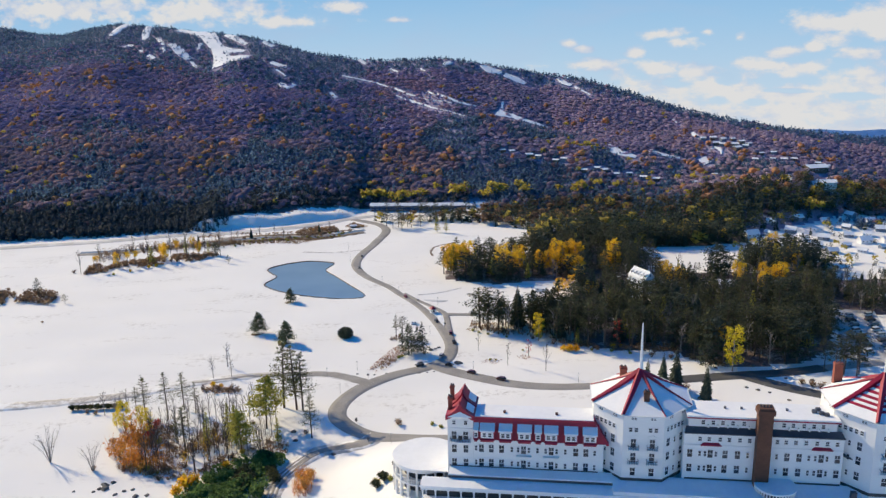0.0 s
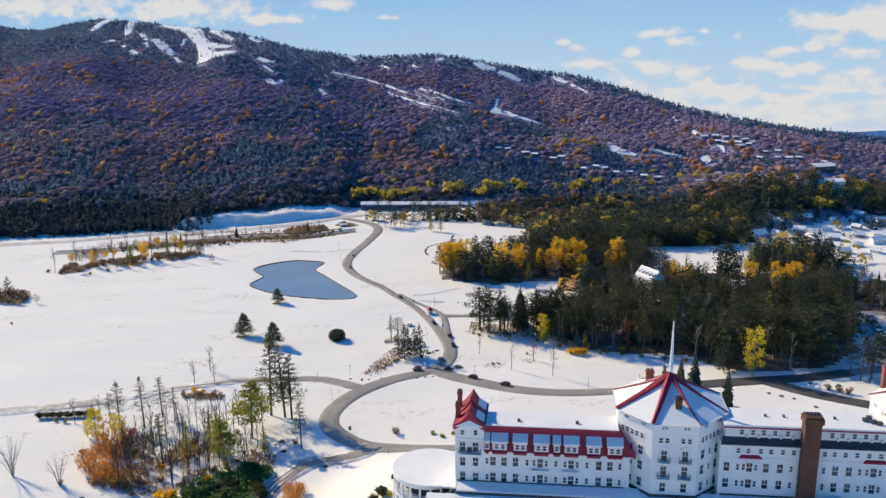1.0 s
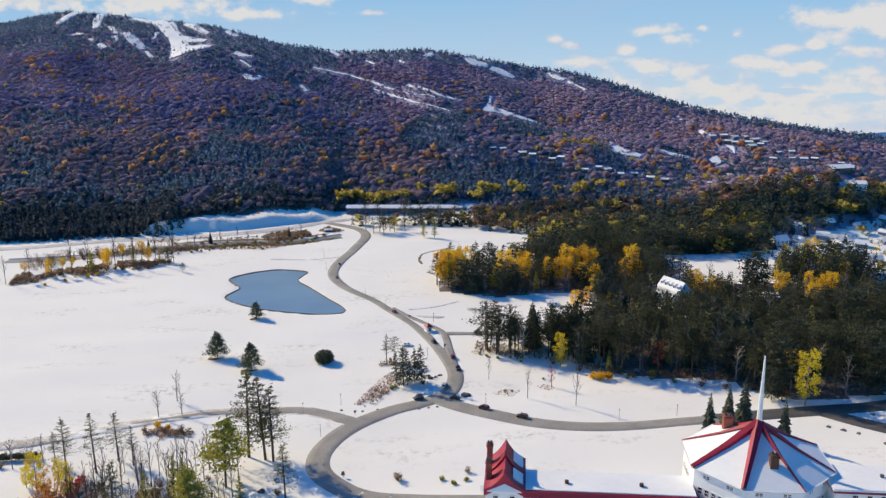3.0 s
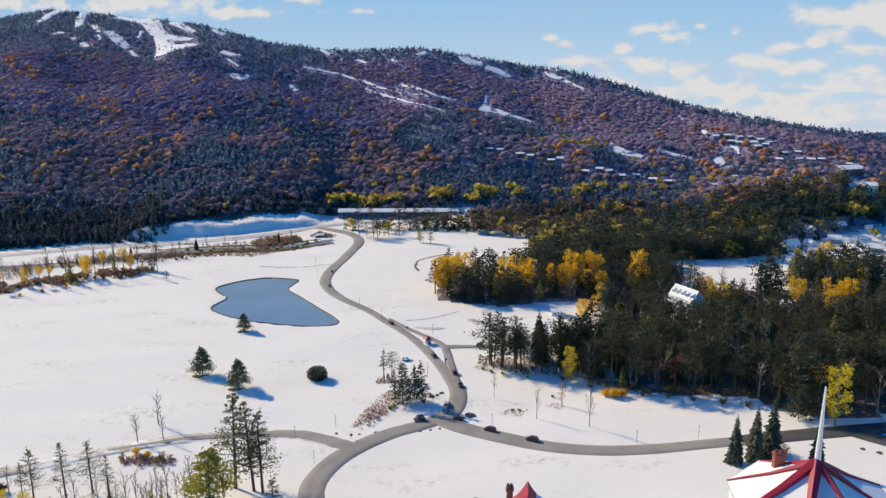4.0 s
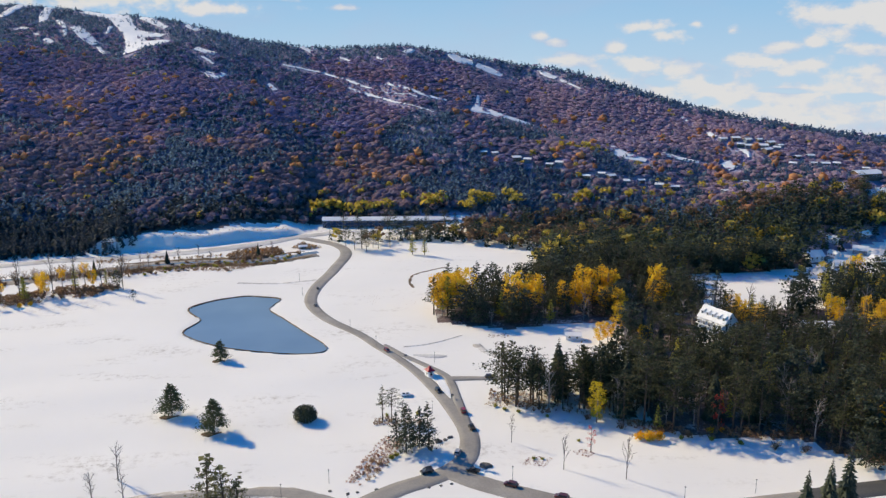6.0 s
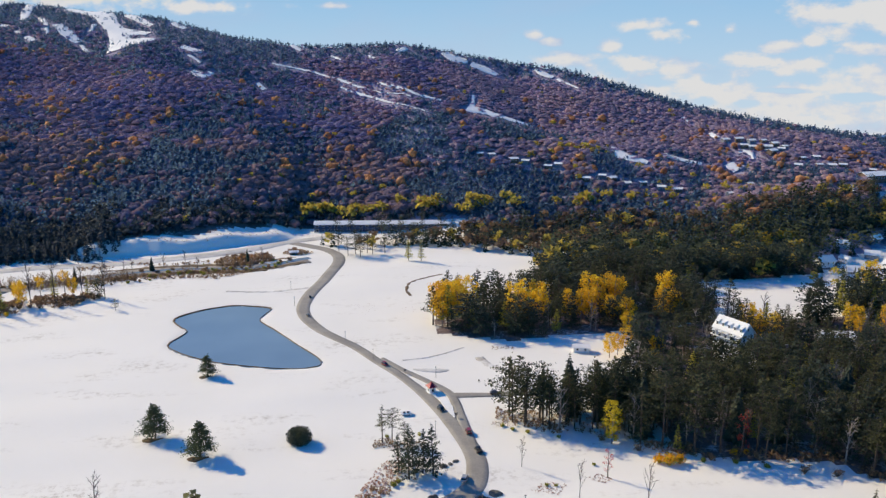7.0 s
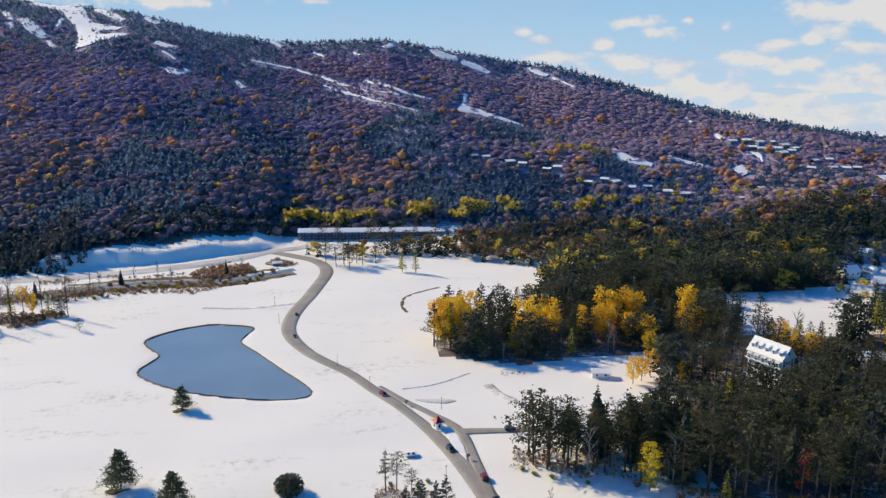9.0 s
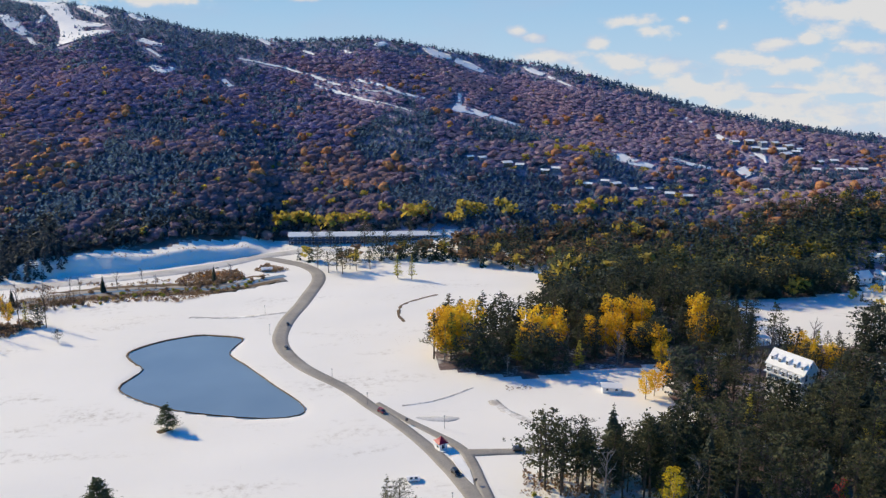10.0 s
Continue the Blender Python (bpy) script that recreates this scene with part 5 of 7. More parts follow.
GROVE = [(-95, 224), (-96, 238), (-84, 239), (-70, 235), (-57, 232), (-45, 226), (-45, 220), (-64, 212), (-75, 207), (-90, 213)]
brush(GROVE, 1.1, 0.5, 1.3, BRUSH, "brown dry undergrowth over patchy snow in the grove", TUFTS, 101, 0.36)
brush(GROVE, 1.7, 1.2, 3.2, BRUSH, "leafless brown brush in the grove", STICKS, 102, 0.36)
brush([(-96, 222), (-90, 214), (-83, 211.5), (-77, 214), (-80, 224), (-90, 230)], 1.35, 3.0, 8.0, ORANGE, "thick orange-leaved brush at the end of the grove", STICKS, 103, 0.3)
brush([(-96, 228), (-97, 240), (-86, 241), (-86, 230)], 1.6, 1.5, 3.0, RUSSET, "dull russet brush in the grove", TUFTS, 104, 0.4)
brush([(-80, 261), (-67, 262.5), (-68, 266), (-79, 266)], 0.9, 0.6, 1.4, BRUSH, "russet-brown brush under bare trees", TUFTS, 105, 0.2)
brush([(-40, 198), (-41, 212), (-36, 211), (-35, 198)], 0.9, 1.0, 2.6, ORANGE, "russet brush between the drives", STICKS, 106, 0.25)
brush([(-200, 358), (-170, 355), (-172, 371), (-205, 380)], 1.8, 1.6, 3.4, BRUSH, "dark thicket of bare brush in the snow field", TUFTS, 107, 0.35)
brush([(-172, 400), (-147, 413), (-131, 418), (-116, 424), (-115, 432), (-128, 437), (-146, 427), (-176, 414)], 1.3, 0.8, 2.4, BRUSH, "dark brown brush under the yellow birches", TUFTS, 108, 0.38)
brush([(-176, 420), (-146, 440), (-118, 446), (-108, 449), (-112, 458), (-138, 457), (-180, 440)], 2.0, 1.4, 4.5, BRUSH, "tall bare brush beside the stream", STICKS, 109, 0.35)
brush([(-120, 447), (-108, 452), (-93, 451.5), (-78, 448.5), (-68, 455), (-57, 466), (-70, 460.5), (-82, 464.5), (-93, 465.5), (-112, 461), (-121, 456)], 1.1, 0.4, 1.1, BRUSH, "broad bank of dry brown reeds beside the stream", TUFTS, 110, 0.15)
brush([(-83, 471), (-79, 481), (-72, 485), (-62, 484), (-58, 475), (-61, 468), (-74, 468)], 1.2, 0.6, 2.2, BRUSH, "russet-brown thicket beside the highway", TUFTS, 111, 0.25)
brush([(-140, 466), (-100, 470), (-84, 471), (-84, 476), (-110, 475), (-140, 471)], 1.6, 0.5, 1.4, BRUSH, "low dry brush along the highway", TUFTS, 112, 0.45)
brush([(-123, 489), (-95, 494), (-66, 507), (-58, 512), (-60, 515), (-68, 512), (-97, 499), (-123, 494)], 1.9, 0.25, 0.7, BRUSH, "dry weeds poking through the snowy bank", TUFTS, 113, 0.6)
brush([(-56, 484), (-52, 492), (-43, 484), (-48, 480)], 1.2, 0.8, 2.0, BRUSH, "dark brush beside the drive", TUFTS, 114, 0.1)
brush([(x, y - 1.0) for x, y in WOOD_NEAR[:11]] + [(x, y + 5.0) for x, y in WOOD_NEAR[10::-1]], 1.5, 0.6, 2.2, BRUSH, "brown brush along the edge of the wood", TUFTS, 115, 0.42)
brush([(14, 316), (46, 301), (52, 310), (48, 332), (30, 324), (17, 321)], 1.7, 0.4, 1.4, BRUSH, "brown brush under the front of the wood", TUFTS, 116, 0.4)
brush([(-69.5, 201), (-62, 194), (-51, 194), (-45, 217), (-54, 221), (-64, 212)], 1.7, 1.6, 3.0, LAUREL, "dense green evergreen thicket beside the lower drive", TUFTS, 117, 0.1)
brush([(-74, 214), (-58, 216), (-50, 223), (-58, 230), (-74, 232)], 4.6, 3.0, 5.0, GOLD, "thin golden saplings in the grove", STICKS, 119, 0.5)
brush([(25.2, 288.2), (28.4, 285.7), (30.5, 287.2), (28.5, 290.0)], 0.6, 0.15, 0.45, RUSSET_GRASS, "russet grass round the small maple", TUFTS, 125, 0.2)
brush([(12.1, 284.6), (17.6, 282.3), (20.4, 286.0), (16.3, 288.2)], 0.6, 0.15, 0.4, RUSSET_GRASS, "russet grass in the thin snow", TUFTS, 126, 0.25)
brush([(8.7, 317), (8.3, 314.6), (13, 314), (16, 317.3)], 0.7, 0.2, 0.5, BRUSH, "russet patch of dry grass by the wood", TUFTS, 120, 0.15)
brush([(15.5, 364.8), (22.5, 364.8), (22.5, 368), (16, 367.6)], 0.9, 0.2, 0.6, BRUSH, "dark dry brush in the snow", TUFTS, 121, 0.3)
for k, spot in enumerate(([(-49, 332), (-41, 344), (-31, 341), (-35, 328)], [(-104, 438), (-84, 440), (-81, 432), (-100, 431)], [(-27, 413), (-6, 416), (-4, 401), (-20, 398)], [(-30, 381), (-13, 383), (-3, 369), (-21, 367)])):
    brush(spot, 1.0, 0.05, 0.16, BRUSH, "dry grass tips poking through thin snow", TUFTS, 130 + k, 0.72)
brush([(-21, 307), (-9, 304.5), (-8, 308.5), (-20, 311)], 1.0, 0.4, 1.2, BRUSH, "dark brown brush under the pines on the knoll", TUFTS, 122, 0.25)

# ---- the grand hotel ----
hotel = thing("hotel", pose(0.2, 176.8, 0, 0, 0, -7.71), "grand white wooden hotel with red roof trim under snow", "hotel")
BASE = 11.0


def window_meshes(w, h):
    """Frame with sill, head and glazing bars, and the pane behind it."""
    f = box(-w / 2 - 0.12, w / 2 + 0.12, -0.10, 0.02, -h / 2 - 0.16, -h / 2)
    box(-w / 2 - 0.12, w / 2 + 0.12, -0.12, 0.02, h / 2, h / 2 + 0.18, f)
    for x in (-w / 2 - 0.06, w / 2 + 0.06):
        box(x - 0.06, x + 0.06, -0.09, 0.02, -h / 2, h / 2, f)
    box(-w / 2, w / 2, -0.08, 0.02, -0.05, 0.05, f)
    if w > 0.8:
        box(-0.03, 0.03, -0.07, 0.02, 0.05, h / 2, f)
    fm = bpy.data.meshes.new("window")
    f.to_mesh(fm)
    f.free()
    fm.materials.append(TRIM)
    p = box(-w / 2, w / 2, -0.05, 0.01, -h / 2, h / 2)
    pm = bpy.data.meshes.new("pane")
    p.to_mesh(pm)
    p.free()
    pm.materials.append(GLASS)
    return fm, pm


PANES = {"wide": window_meshes(1.05, 1.85), "slim": window_meshes(0.5, 1.2), "small": window_meshes(0.7, 0.95), "vent": window_meshes(0.45, 0.5)}


def put_window(kind, x, y, z, turn=0.0, parent=None):
    f = new("window", PANES[kind][0])
    f.parent = parent or hotel
    f.matrix_basis = pose(x, y, z, 0, 0, turn)
    p = new("pane", PANES[kind][1])
    p.parent = f
    return f


def balcony(x, y, z, wide, turn=0.0):
    slab = box(-wide / 2, wide / 2, -1.0, 0.0, -0.15, 0.0)
    for px in (-wide / 2, wide / 2 - 0.08):
        wedge([(px, -0.8, -0.15), (px + 0.08, -0.8, -0.15), (px + 0.08, 0, -0.15), (px, 0, -0.15)], 0.45, slab)
    ob = part("balcony", slab, TRIM, hotel, "white wooden balcony")
    ob.matrix_basis = pose(x, y, z, 0, 0, turn)
    rail = box(-wide / 2, wide / 2, -1.0, -0.9, 0.75, 0.85)
    for k in range(int(wide / 0.35) + 1):
        px = -wide / 2 + 0.05 + k * (wide - 0.1) / int(wide / 0.35)
        box(px - 0.04, px + 0.04, -0.98, -0.92, 0.0, 0.75, rail)
    for px in (-wide / 2, wide / 2 - 0.08):
        box(px, px + 0.08, -0.9, 0.0, 0.75, 0.85, rail)
    part("railing", rail, SLATE, ob, "dark balcony railing")
    part("balcony_door", box(-0.45, 0.45, -0.06, 0.01, 0.02, 1.15), GLASS, ob, "dark glazed balcony door")


def chimney(x, y, z0, z1, w, d, material, label):
    c = box(x - w / 2, x + w / 2, y - d / 2, y + d / 2, z0, z1 - 0.5)
    box(x - w / 2 - 0.12, x + w / 2 + 0.12, y - d / 2 - 0.12, y + d / 2 + 0.12, z1 - 0.5, z1 - 0.2, c)
    box(x - w / 2, x + w / 2, y - d / 2, y + d / 2, z1 - 0.2, z1, c)
    ob = part("chimney", c, material, hotel, label)
    for k in (-1, 1):
        part("chimney_pot", prism([(x + k * w * 0.25 + 0.18 * math.cos(a), y + 0.18 * math.sin(a)) for a in np.arange(8) * math.pi / 4], z1, z1 + 0.45), SLATE, ob)


# corner pavilion with its swept gables
part("wall", box(0, 5.8, 0, 10, BASE, 32.2, bevel=0.05), WALL, hotel)
part("cornice", box(-0.35, 6.15, -0.35, 10.35, 32.2, 32.6, bevel=0.08), TRIM, hotel)
part("belt_course", box(-0.12, 5.92, -0.12, 10.1, 29.4, 29.65), TRIM, hotel)


def swept_gable(y0, y1, peak):
    """A roof whose ridge runs front to back, with sides that sweep outwards, and a red verge."""
    steps = [(k / 7.0) for k in range(8)]
    prof = [(2.9 + sgn * 3.25 * (1 - u), 32.6 + (peak - 32.6) * (0.25 * u + 0.75 * u ** 2.2)) for sgn, us in ((-1, steps), (1, steps[-2::-1])) for u in us]
    bm = bmesh.new()
    f = [bm.verts.new((x, y0, z)) for x, z in prof]
    b = [bm.verts.new((x, y1, z)) for x, z in prof]
    for i in range(len(f) - 1):
        bm.faces.new((f[i], f[i + 1], b[i + 1], b[i]))
    bm.faces.new(f[::-1])
    bm.faces.new(b)
    bmesh.ops.recalc_face_normals(bm, faces=bm.faces)
    roof = part("roof", bm, RED, hotel, "swept red gable roof with a patch of snow")
    part("roof_snow", wedge([(4.15, y0 + 1.5, 34.05), (5.75, y0 + 1.5, 32.95), (5.75, y1 - 0.2, 32.95), (4.15, y1 - 0.2, 34.05)], 0.3), ROOF_SNOW, roof, "patch of snow on the roof")
    v = bmesh.new()
    rows = [[v.verts.new((x, y, z + dz)) for y, dz in ((y0 - 0.18, 0.22), (y0 + 1.3, 0.22), (y0 + 1.3, -0.9), (y0 - 0.18, -0.9))] for x, z in prof]
    for a, b in zip(rows, rows[1:]):
        for k in range(4):
            v.faces.new((a[k], b[k], b[(k + 1) % 4], a[(k + 1) % 4]))
    v.faces.new(rows[0])
    v.faces.new(rows[-1][::-1])
    bmesh.ops.recalc_face_normals(v, faces=v.faces)
    part("verge", v, RED, roof, "red painted verge board")
    t = bmesh.new()
    k = [t.verts.new((x, y0 - 0.06, z)) for x, z in ((0.5, 32.75), (5.3, 32.75), (2.9, peak - 0.25))]
    k2 = [t.verts.new((x, y0 - 0.01, z)) for x, z in ((0.5, 32.75), (5.3, 32.75), (2.9, peak - 0.25))]
    t.faces.new(k)
    t.faces.new(k2[::-1])
    for i in range(3):
        t.faces.new((k[i], k2[i], k2[(i + 1) % 3], k[(i + 1) % 3]))
    part("gable_field", t, RED, roof, "red shingled gable field")
    part("pent_roof", wedge([(0.2, y0 - 0.55, 32.7), (5.6, y0 - 0.55, 32.7), (3.0, y0 - 0.14, 32.7 + (peak - 32.7) * 0.38), (2.8, y0 - 0.14, 32.7 + (peak - 32.7) * 0.38)], 0.12), ROOF_SNOW, roof, "snowy pent roof across the gable")
    part("finial", mesh_of("finial", *tube([(2.9, y0, peak - 0.1), (2.9, y0, peak + 0.25), (2.9, y0, peak + 0.9)], (0.28, 0.22, 0.03), 6), [RED]), None, roof)


swept_gable(-0.3, 4.6, 35.5)
swept_gable(5.0, 10.2, 36.0)
chimney(0.35, 3.0, 32.4, 35.9, 0.9, 0.9, RED_BRICK, "slim red brick chimney")
chimney(0.3, 7.5, 32.4, 36.5, 0.9, 0.9, RED_BRICK, "slim red brick chimney")
for z, kind in ((31.0, "small"), (27.9, "wide"), (24.6, "wide"), (21.2, "wide")):
    for x in (1.5, 4.1):
        put_window(kind, x, 0, z)
    for y in (2.5, 6.0, 8.5):
        put_window(kind, 0, y, z, -90)
balcony(2.9, 0, 26.6, 4.6)
part("fire_stair", wedge([(-1.2, 4.5, 30.5), (-0.2, 4.5, 30.5), (-0.2, 9.5, 26.5), (-1.2, 9.5, 26.5)], 0.25), TRIM, hotel, "white outside stair")

# west wing with its red mansard
part("wall", box(5.8, 34.5, 0.06, 7.0, BASE, 27.1), WALL, hotel)
part("cornice", box(5.8, 35.0, -0.35, 0.1, 26.85, 27.2, bevel=0.05), TRIM, hotel)
man = bmesh.new()
wedge([(5.8, -0.2, 27.2), (35.6, -0.2, 27.2), (32.2, 1.1, 32.1), (5.8, 1.1, 32.1)], 0.3, man)
wedge([(35.6, -0.2, 27.2), (35.6, 7, 27.2), (32.2, 7, 32.1), (32.2, 1.1, 32.1)], 0.3, man)
part("mansard", man, RED, hotel, "steep red shingled mansard")
part("roof", box(5.8, 32.3, 1.0, 7.2, 31.7, 32.25, bevel=0.08), ROOF_SNOW, hotel, "flat roof under even snow")
part("roof_edge", box(5.9, 32.4, 0.75, 1.0, 31.75, 32.1), RED, hotel)
for k, x in enumerate((12.6, 24.2)):
    part("roof_vent", box(x - 0.3, x + 0.3, 3.0, 3.6, 32.2, 32.75, bevel=0.1), BRICK, hotel)


def dormer(x0, x1):
    body = part("dormer", box(x0 + 0.12, x1 - 0.12, -0.75, 1.2, 27.35, 29.6), TRIM, hotel, "white roof dormer")
    part("dormer_roof", wedge([(x0 - 0.12, -1.0, 29.75), (x1 + 0.12, -1.0, 29.75), (x1 + 0.12, 0.95, 30.95), (x0 - 0.12, 0.95, 30.95)], 0.28), ROOF_SNOW, body, "snow-covered dormer roof")
    part("dormer_apron", wedge([(x0 + 0.1, -1.2, 27.5), (x1 - 0.1, -1.2, 27.5), (x1 - 0.1, -0.6, 27.9), (x0 + 0.1, -0.6, 27.9)], 0.4), RED, body)
    for fx in (x0 - 0.1, x1 - 0.12):
        part("dormer_frame", box(fx, fx + 0.22, -0.82, 0.6, 27.3, 29.62), RED, body)
    xs = (x0 + (x1 - x0) * 0.3, x0 + (x1 - x0) * 0.7) if x1 - x0 > 2 else ((x0 + x1) / 2,)
    for x in xs:
        put_window("small", x, -0.76, 28.6, 0, body)


for x0, x1 in ((6.0, 6.9), (7.4, 10.5), (11.6, 14.4), (15.7, 18.7), (19.5, 20.9), (21.6, 24.5), (26.0, 28.8), (30.0, 33.0)):
    dormer(x0, x1)
for z in (24.9, 21.4):
    for x in (7.6, 9.8, 12.1, 17.0, 23.1, 28.5, 30.7):
        put_window("wide", x, 0.06, z)
    for x in (6.4, 14.4, 15.8, 18.2, 20.1, 21.9, 24.3, 26.2, 32.6):
        put_window("slim", x, 0.06, z)
for x in (17.0, 23.1):
    part("bay_sill", prism([(x - 1.9, 0.1), (x - 1.4, -0.7), (x + 1.4, -0.7), (x + 1.9, 0.1)], 23.3, 23.6), TRIM, hotel)


# octagonal towers
def octagon(cx, cy, apothem, grow=0.0, turn=0.0):
    r = (apothem + grow) / math.cos(math.pi / 8)
    return [(cx + r * math.sin(turn + math.pi * (2 * k + 1) / 8), cy - r * math.cos(turn + math.pi * (2 * k + 1) / 8)) for k in range(8)]


def tower(cx, cy, apothem, eave, peak, banded):
    part("tower_wall", prism(octagon(cx, cy, apothem), BASE, eave - 0.5), WALL, hotel)
    part("cornice", prism(octagon(cx, cy, apothem, 0.15), eave - 0.5, eave - 0.1, top=octagon(cx, cy, apothem, 0.6)), TRIM, hotel)
    ring = octagon(cx, cy, apothem, 0.4)
    bm = bmesh.new()
    top = bm.verts.new((cx, cy, peak))
    low = [bm.verts.new((x, y, eave - 0.1)) for x, y in ring]
    mid = [bm.verts.new((cx + (x - cx) * 0.5, cy + (y - cy) * 0.5, eave + (peak - eave) * 0.44)) for x, y in ring]
    for i in range(8):
        j = (i + 1) % 8
        bm.faces.new((low[i], low[j], mid[j], mid[i]))
        bm.faces.new((mid[i], mid[j], top))
    bm.faces.new(low[::-1])
    bmesh.ops.recalc_face_normals(bm, faces=bm.faces)
    roof = part("tower_roof", bm, ROOF_SNOW, hotel, "low eight-sided roof under snow")
    for i, (x, y) in enumerate(ring):
        pts = [(x, y, eave), (cx + (x - cx) * 0.5, cy + (y - cy) * 0.5, eave + (peak - eave) * 0.44 + 0.12), (cx, cy, peak + 0.15)]
        wide = (0.40, 0.62, 0.9) if i in (6, 7) else (0.12, 0.26, 0.6)
        part("hip", mesh_of("hip", *tube(pts, wide, 5), [RED]), None, roof, "red roof hip free of snow")
    if banded:
        for k in range(5):
            u0 = 0.22 + k * 0.12
            b = bmesh.new()
            for i in (6, 7, 0):
                (xa, ya), (xb, yb) = ring[i], ring[(i + 1) % 8]

                def up(x, y, u):
                    return (cx + (x - cx) * (1 - u), cy + (y - cy) * (1 - u), eave - 0.1 + (peak - eave + 0.1) * (u * 0.92 if u < 0.5 else 0.46 + (u - 0.5) * 1.08) + 0.1)
                wedge([up(xa, ya, u0), up(xb, yb, u0), up(xb, yb, u0 + 0.05), up(xa, ya, u0 + 0.05)], 0.12, b)
            part("roof_band", b, RED, roof, "bare red band of roofing")
    pole = part("flagpole", mesh_of("flagpole", *tube([(cx, cy, peak - 0.3), (cx, cy, peak + 1.0), (cx, cy, peak + 5), (cx, cy, peak + 11.5)], (0.55, 0.42, 0.3, 0.12), 8), [TRIM]), None, hotel, "tall white tapered flagpole")
    part("pole_base", mesh_of("pole_base", *tube([(cx, cy, peak - 0.2), (cx, cy, peak + 0.35), (cx, cy, peak + 0.5)], (0.9, 0.75, 0.1), 8), [RED]), None, pole)
    # windows face by face, from the front round both sides
    for k, side in ((0, 0), (-1, -1), (1, 1), (2, 2), (-2, -2)):
        a = math.pi / 4 * k
        nx, ny, tx, ty = math.sin(a), -math.cos(a), math.cos(a), math.sin(a)
        deg = math.degrees(a)
        for kind, z, offs in (("vent", eave - 1.0, (-2.35, -1.75, 1.75, 2.35)), ("small", eave - 3.6, (-2.7, -1.5, 1.5, 2.7) if k == 0 else (-3, -1.8, -0.6, 0.6, 1.8)),
                              ("wide", eave - 6.7, (-2.0, 2.0) if k == 0 else (-2.8, 1.6)), ("wide", eave - 10.0, (-2.0, 2.0) if k == 0 else (-2.8, 1.6)), ("wide", eave - 13.6, (-2.0, 2.0) if k == 0 else (-2.8, 1.6))):
            for o in offs:
                put_window(kind, cx + nx * apothem + tx * o, cy + ny * apothem + ty * o, z, deg)
            if k and kind == "wide":
                put_window("slim", cx + nx * apothem - tx * 0.6, cy + ny * apothem - ty * 0.6, z, deg)
    for o in (-2.0, 2.0):
        for z in (eave - 8.0, eave - 11.4):
            balcony(cx + o, cy - apothem, z, 2.3)
        b = bmesh.new()
        wedge([(cx + o - 1.0, cy - apothem - 0.18, eave - 5.2), (cx + o, cy - apothem - 0.18, eave - 4.75), (cx + o, cy - apothem, eave - 4.75), (cx + o - 1.0, cy - apothem, eave - 5.2)], 0.16, b)
        wedge([(cx + o, cy - apothem - 0.18, eave - 4.75), (cx + o + 1.0, cy - apothem - 0.18, eave - 5.2), (cx + o + 1.0, cy - apothem, eave - 5.2), (cx + o, cy - apothem, eave - 4.75)], 0.16, b)
        part("pediment", b, TRIM, hotel)
    # thin dark band round the foot of the tower wall
    part("foot_strip", prism(octagon(cx, cy, apothem, 0.10), 19.6, 20.3), DARK, hotel, "dark strip along the foot of the wall")


tower(42.7, 8.7, 10.4, 35.5, 41.0, False)
tower(94.0, 8.0, 11.2, 36.6, 42.2, True)
chimney(43.5, 2.0, 35, 39.3, 1.2, 1.1, BRICK, "brown brick chimney on the tower roof")
chimney(39.3, 14.2, 34, 39.7, 1.5, 1.2, RED_BRICK, "orange-red brick chimney")
chimney(87.0, 16.5, 34, 41.5, 1.8, 1.4, RED_BRICK, "orange-red brick chimney")

# middle wing
part("wall", box(51.5, 84.5, 0.0, 7.5, BASE, 31.3), WALL, hotel)
part("upper_wall", box(52.5, 83.0, 0.9, 7.2, 31.3, 34.3), WALL, hotel)
part("skirt_roof", wedge([(51.5, -0.6, 31.15), (84.5, -0.6, 31.15), (84.0, 1.0, 32.1), (52.0, 1.0, 32.1)], 0.2), SLATE, hotel, "narrow dark slate skirt roof")
part("cornice", box(51.5, 84.5, -0.5, 0.05, 30.7, 30.95, bevel=0.04), TRIM, hotel)
part("roof", box(52.0, 83.5, 0.2, 8.0, 34.45, 34.85, bevel=0.08), ROOF_SNOW, hotel, "flat roof under even snow")
part("roof_edge", box(52.0, 83.5, 0.12, 7.9, 34.2, 34.45), RED, hotel, "dark red roof edge")
part("belt_course", box(51.5, 84.5, -0.10, 0.0, 28.0, 28.2), TRIM, hotel)
for x in (55.5, 57.6, 59.6, 61.7, 64.0, 72.2, 74.1, 76.3, 78.3, 80.2):
    put_window("small", x, 0.9, 33.1)
    part("bracket", box(x + 0.85, x + 1.15, 0.25, 0.9, 32.1, 32.7, bevel=0.05), TRIM, hotel)
for x in (54.9, 56.8, 59.1, 61.0, 63.2, 65.2, 70.9, 72.7, 74.7, 76.8, 79.0, 81.1, 83.1):
    put_window("small", x, 0, 29.6)
for z in (26.1, 22.6):
    for x in (52.9, 57.2, 60.3, 62.9, 73.1, 75.6, 80.1, 83.4):
        put_window("wide", x, 0, z)
    for x in (55.0, 56.1, 58.4, 65.0, 71.0, 77.6, 78.9, 81.3):
        put_window("slim", x, 0, z)
for x in (57.2, 80.1):
    part("pediment", wedge([(x - 2.2, -0.45, 28.35), (x + 2.2, -0.45, 28.35), (x + 1.6, 0, 28.75), (x - 1.6, 0, 28.75)], 0.25), RED, hotel, "shallow red window hood")
stack = box(66.3, 69.3, -1.9, 0.5, BASE, 36.5, bevel=0.04)
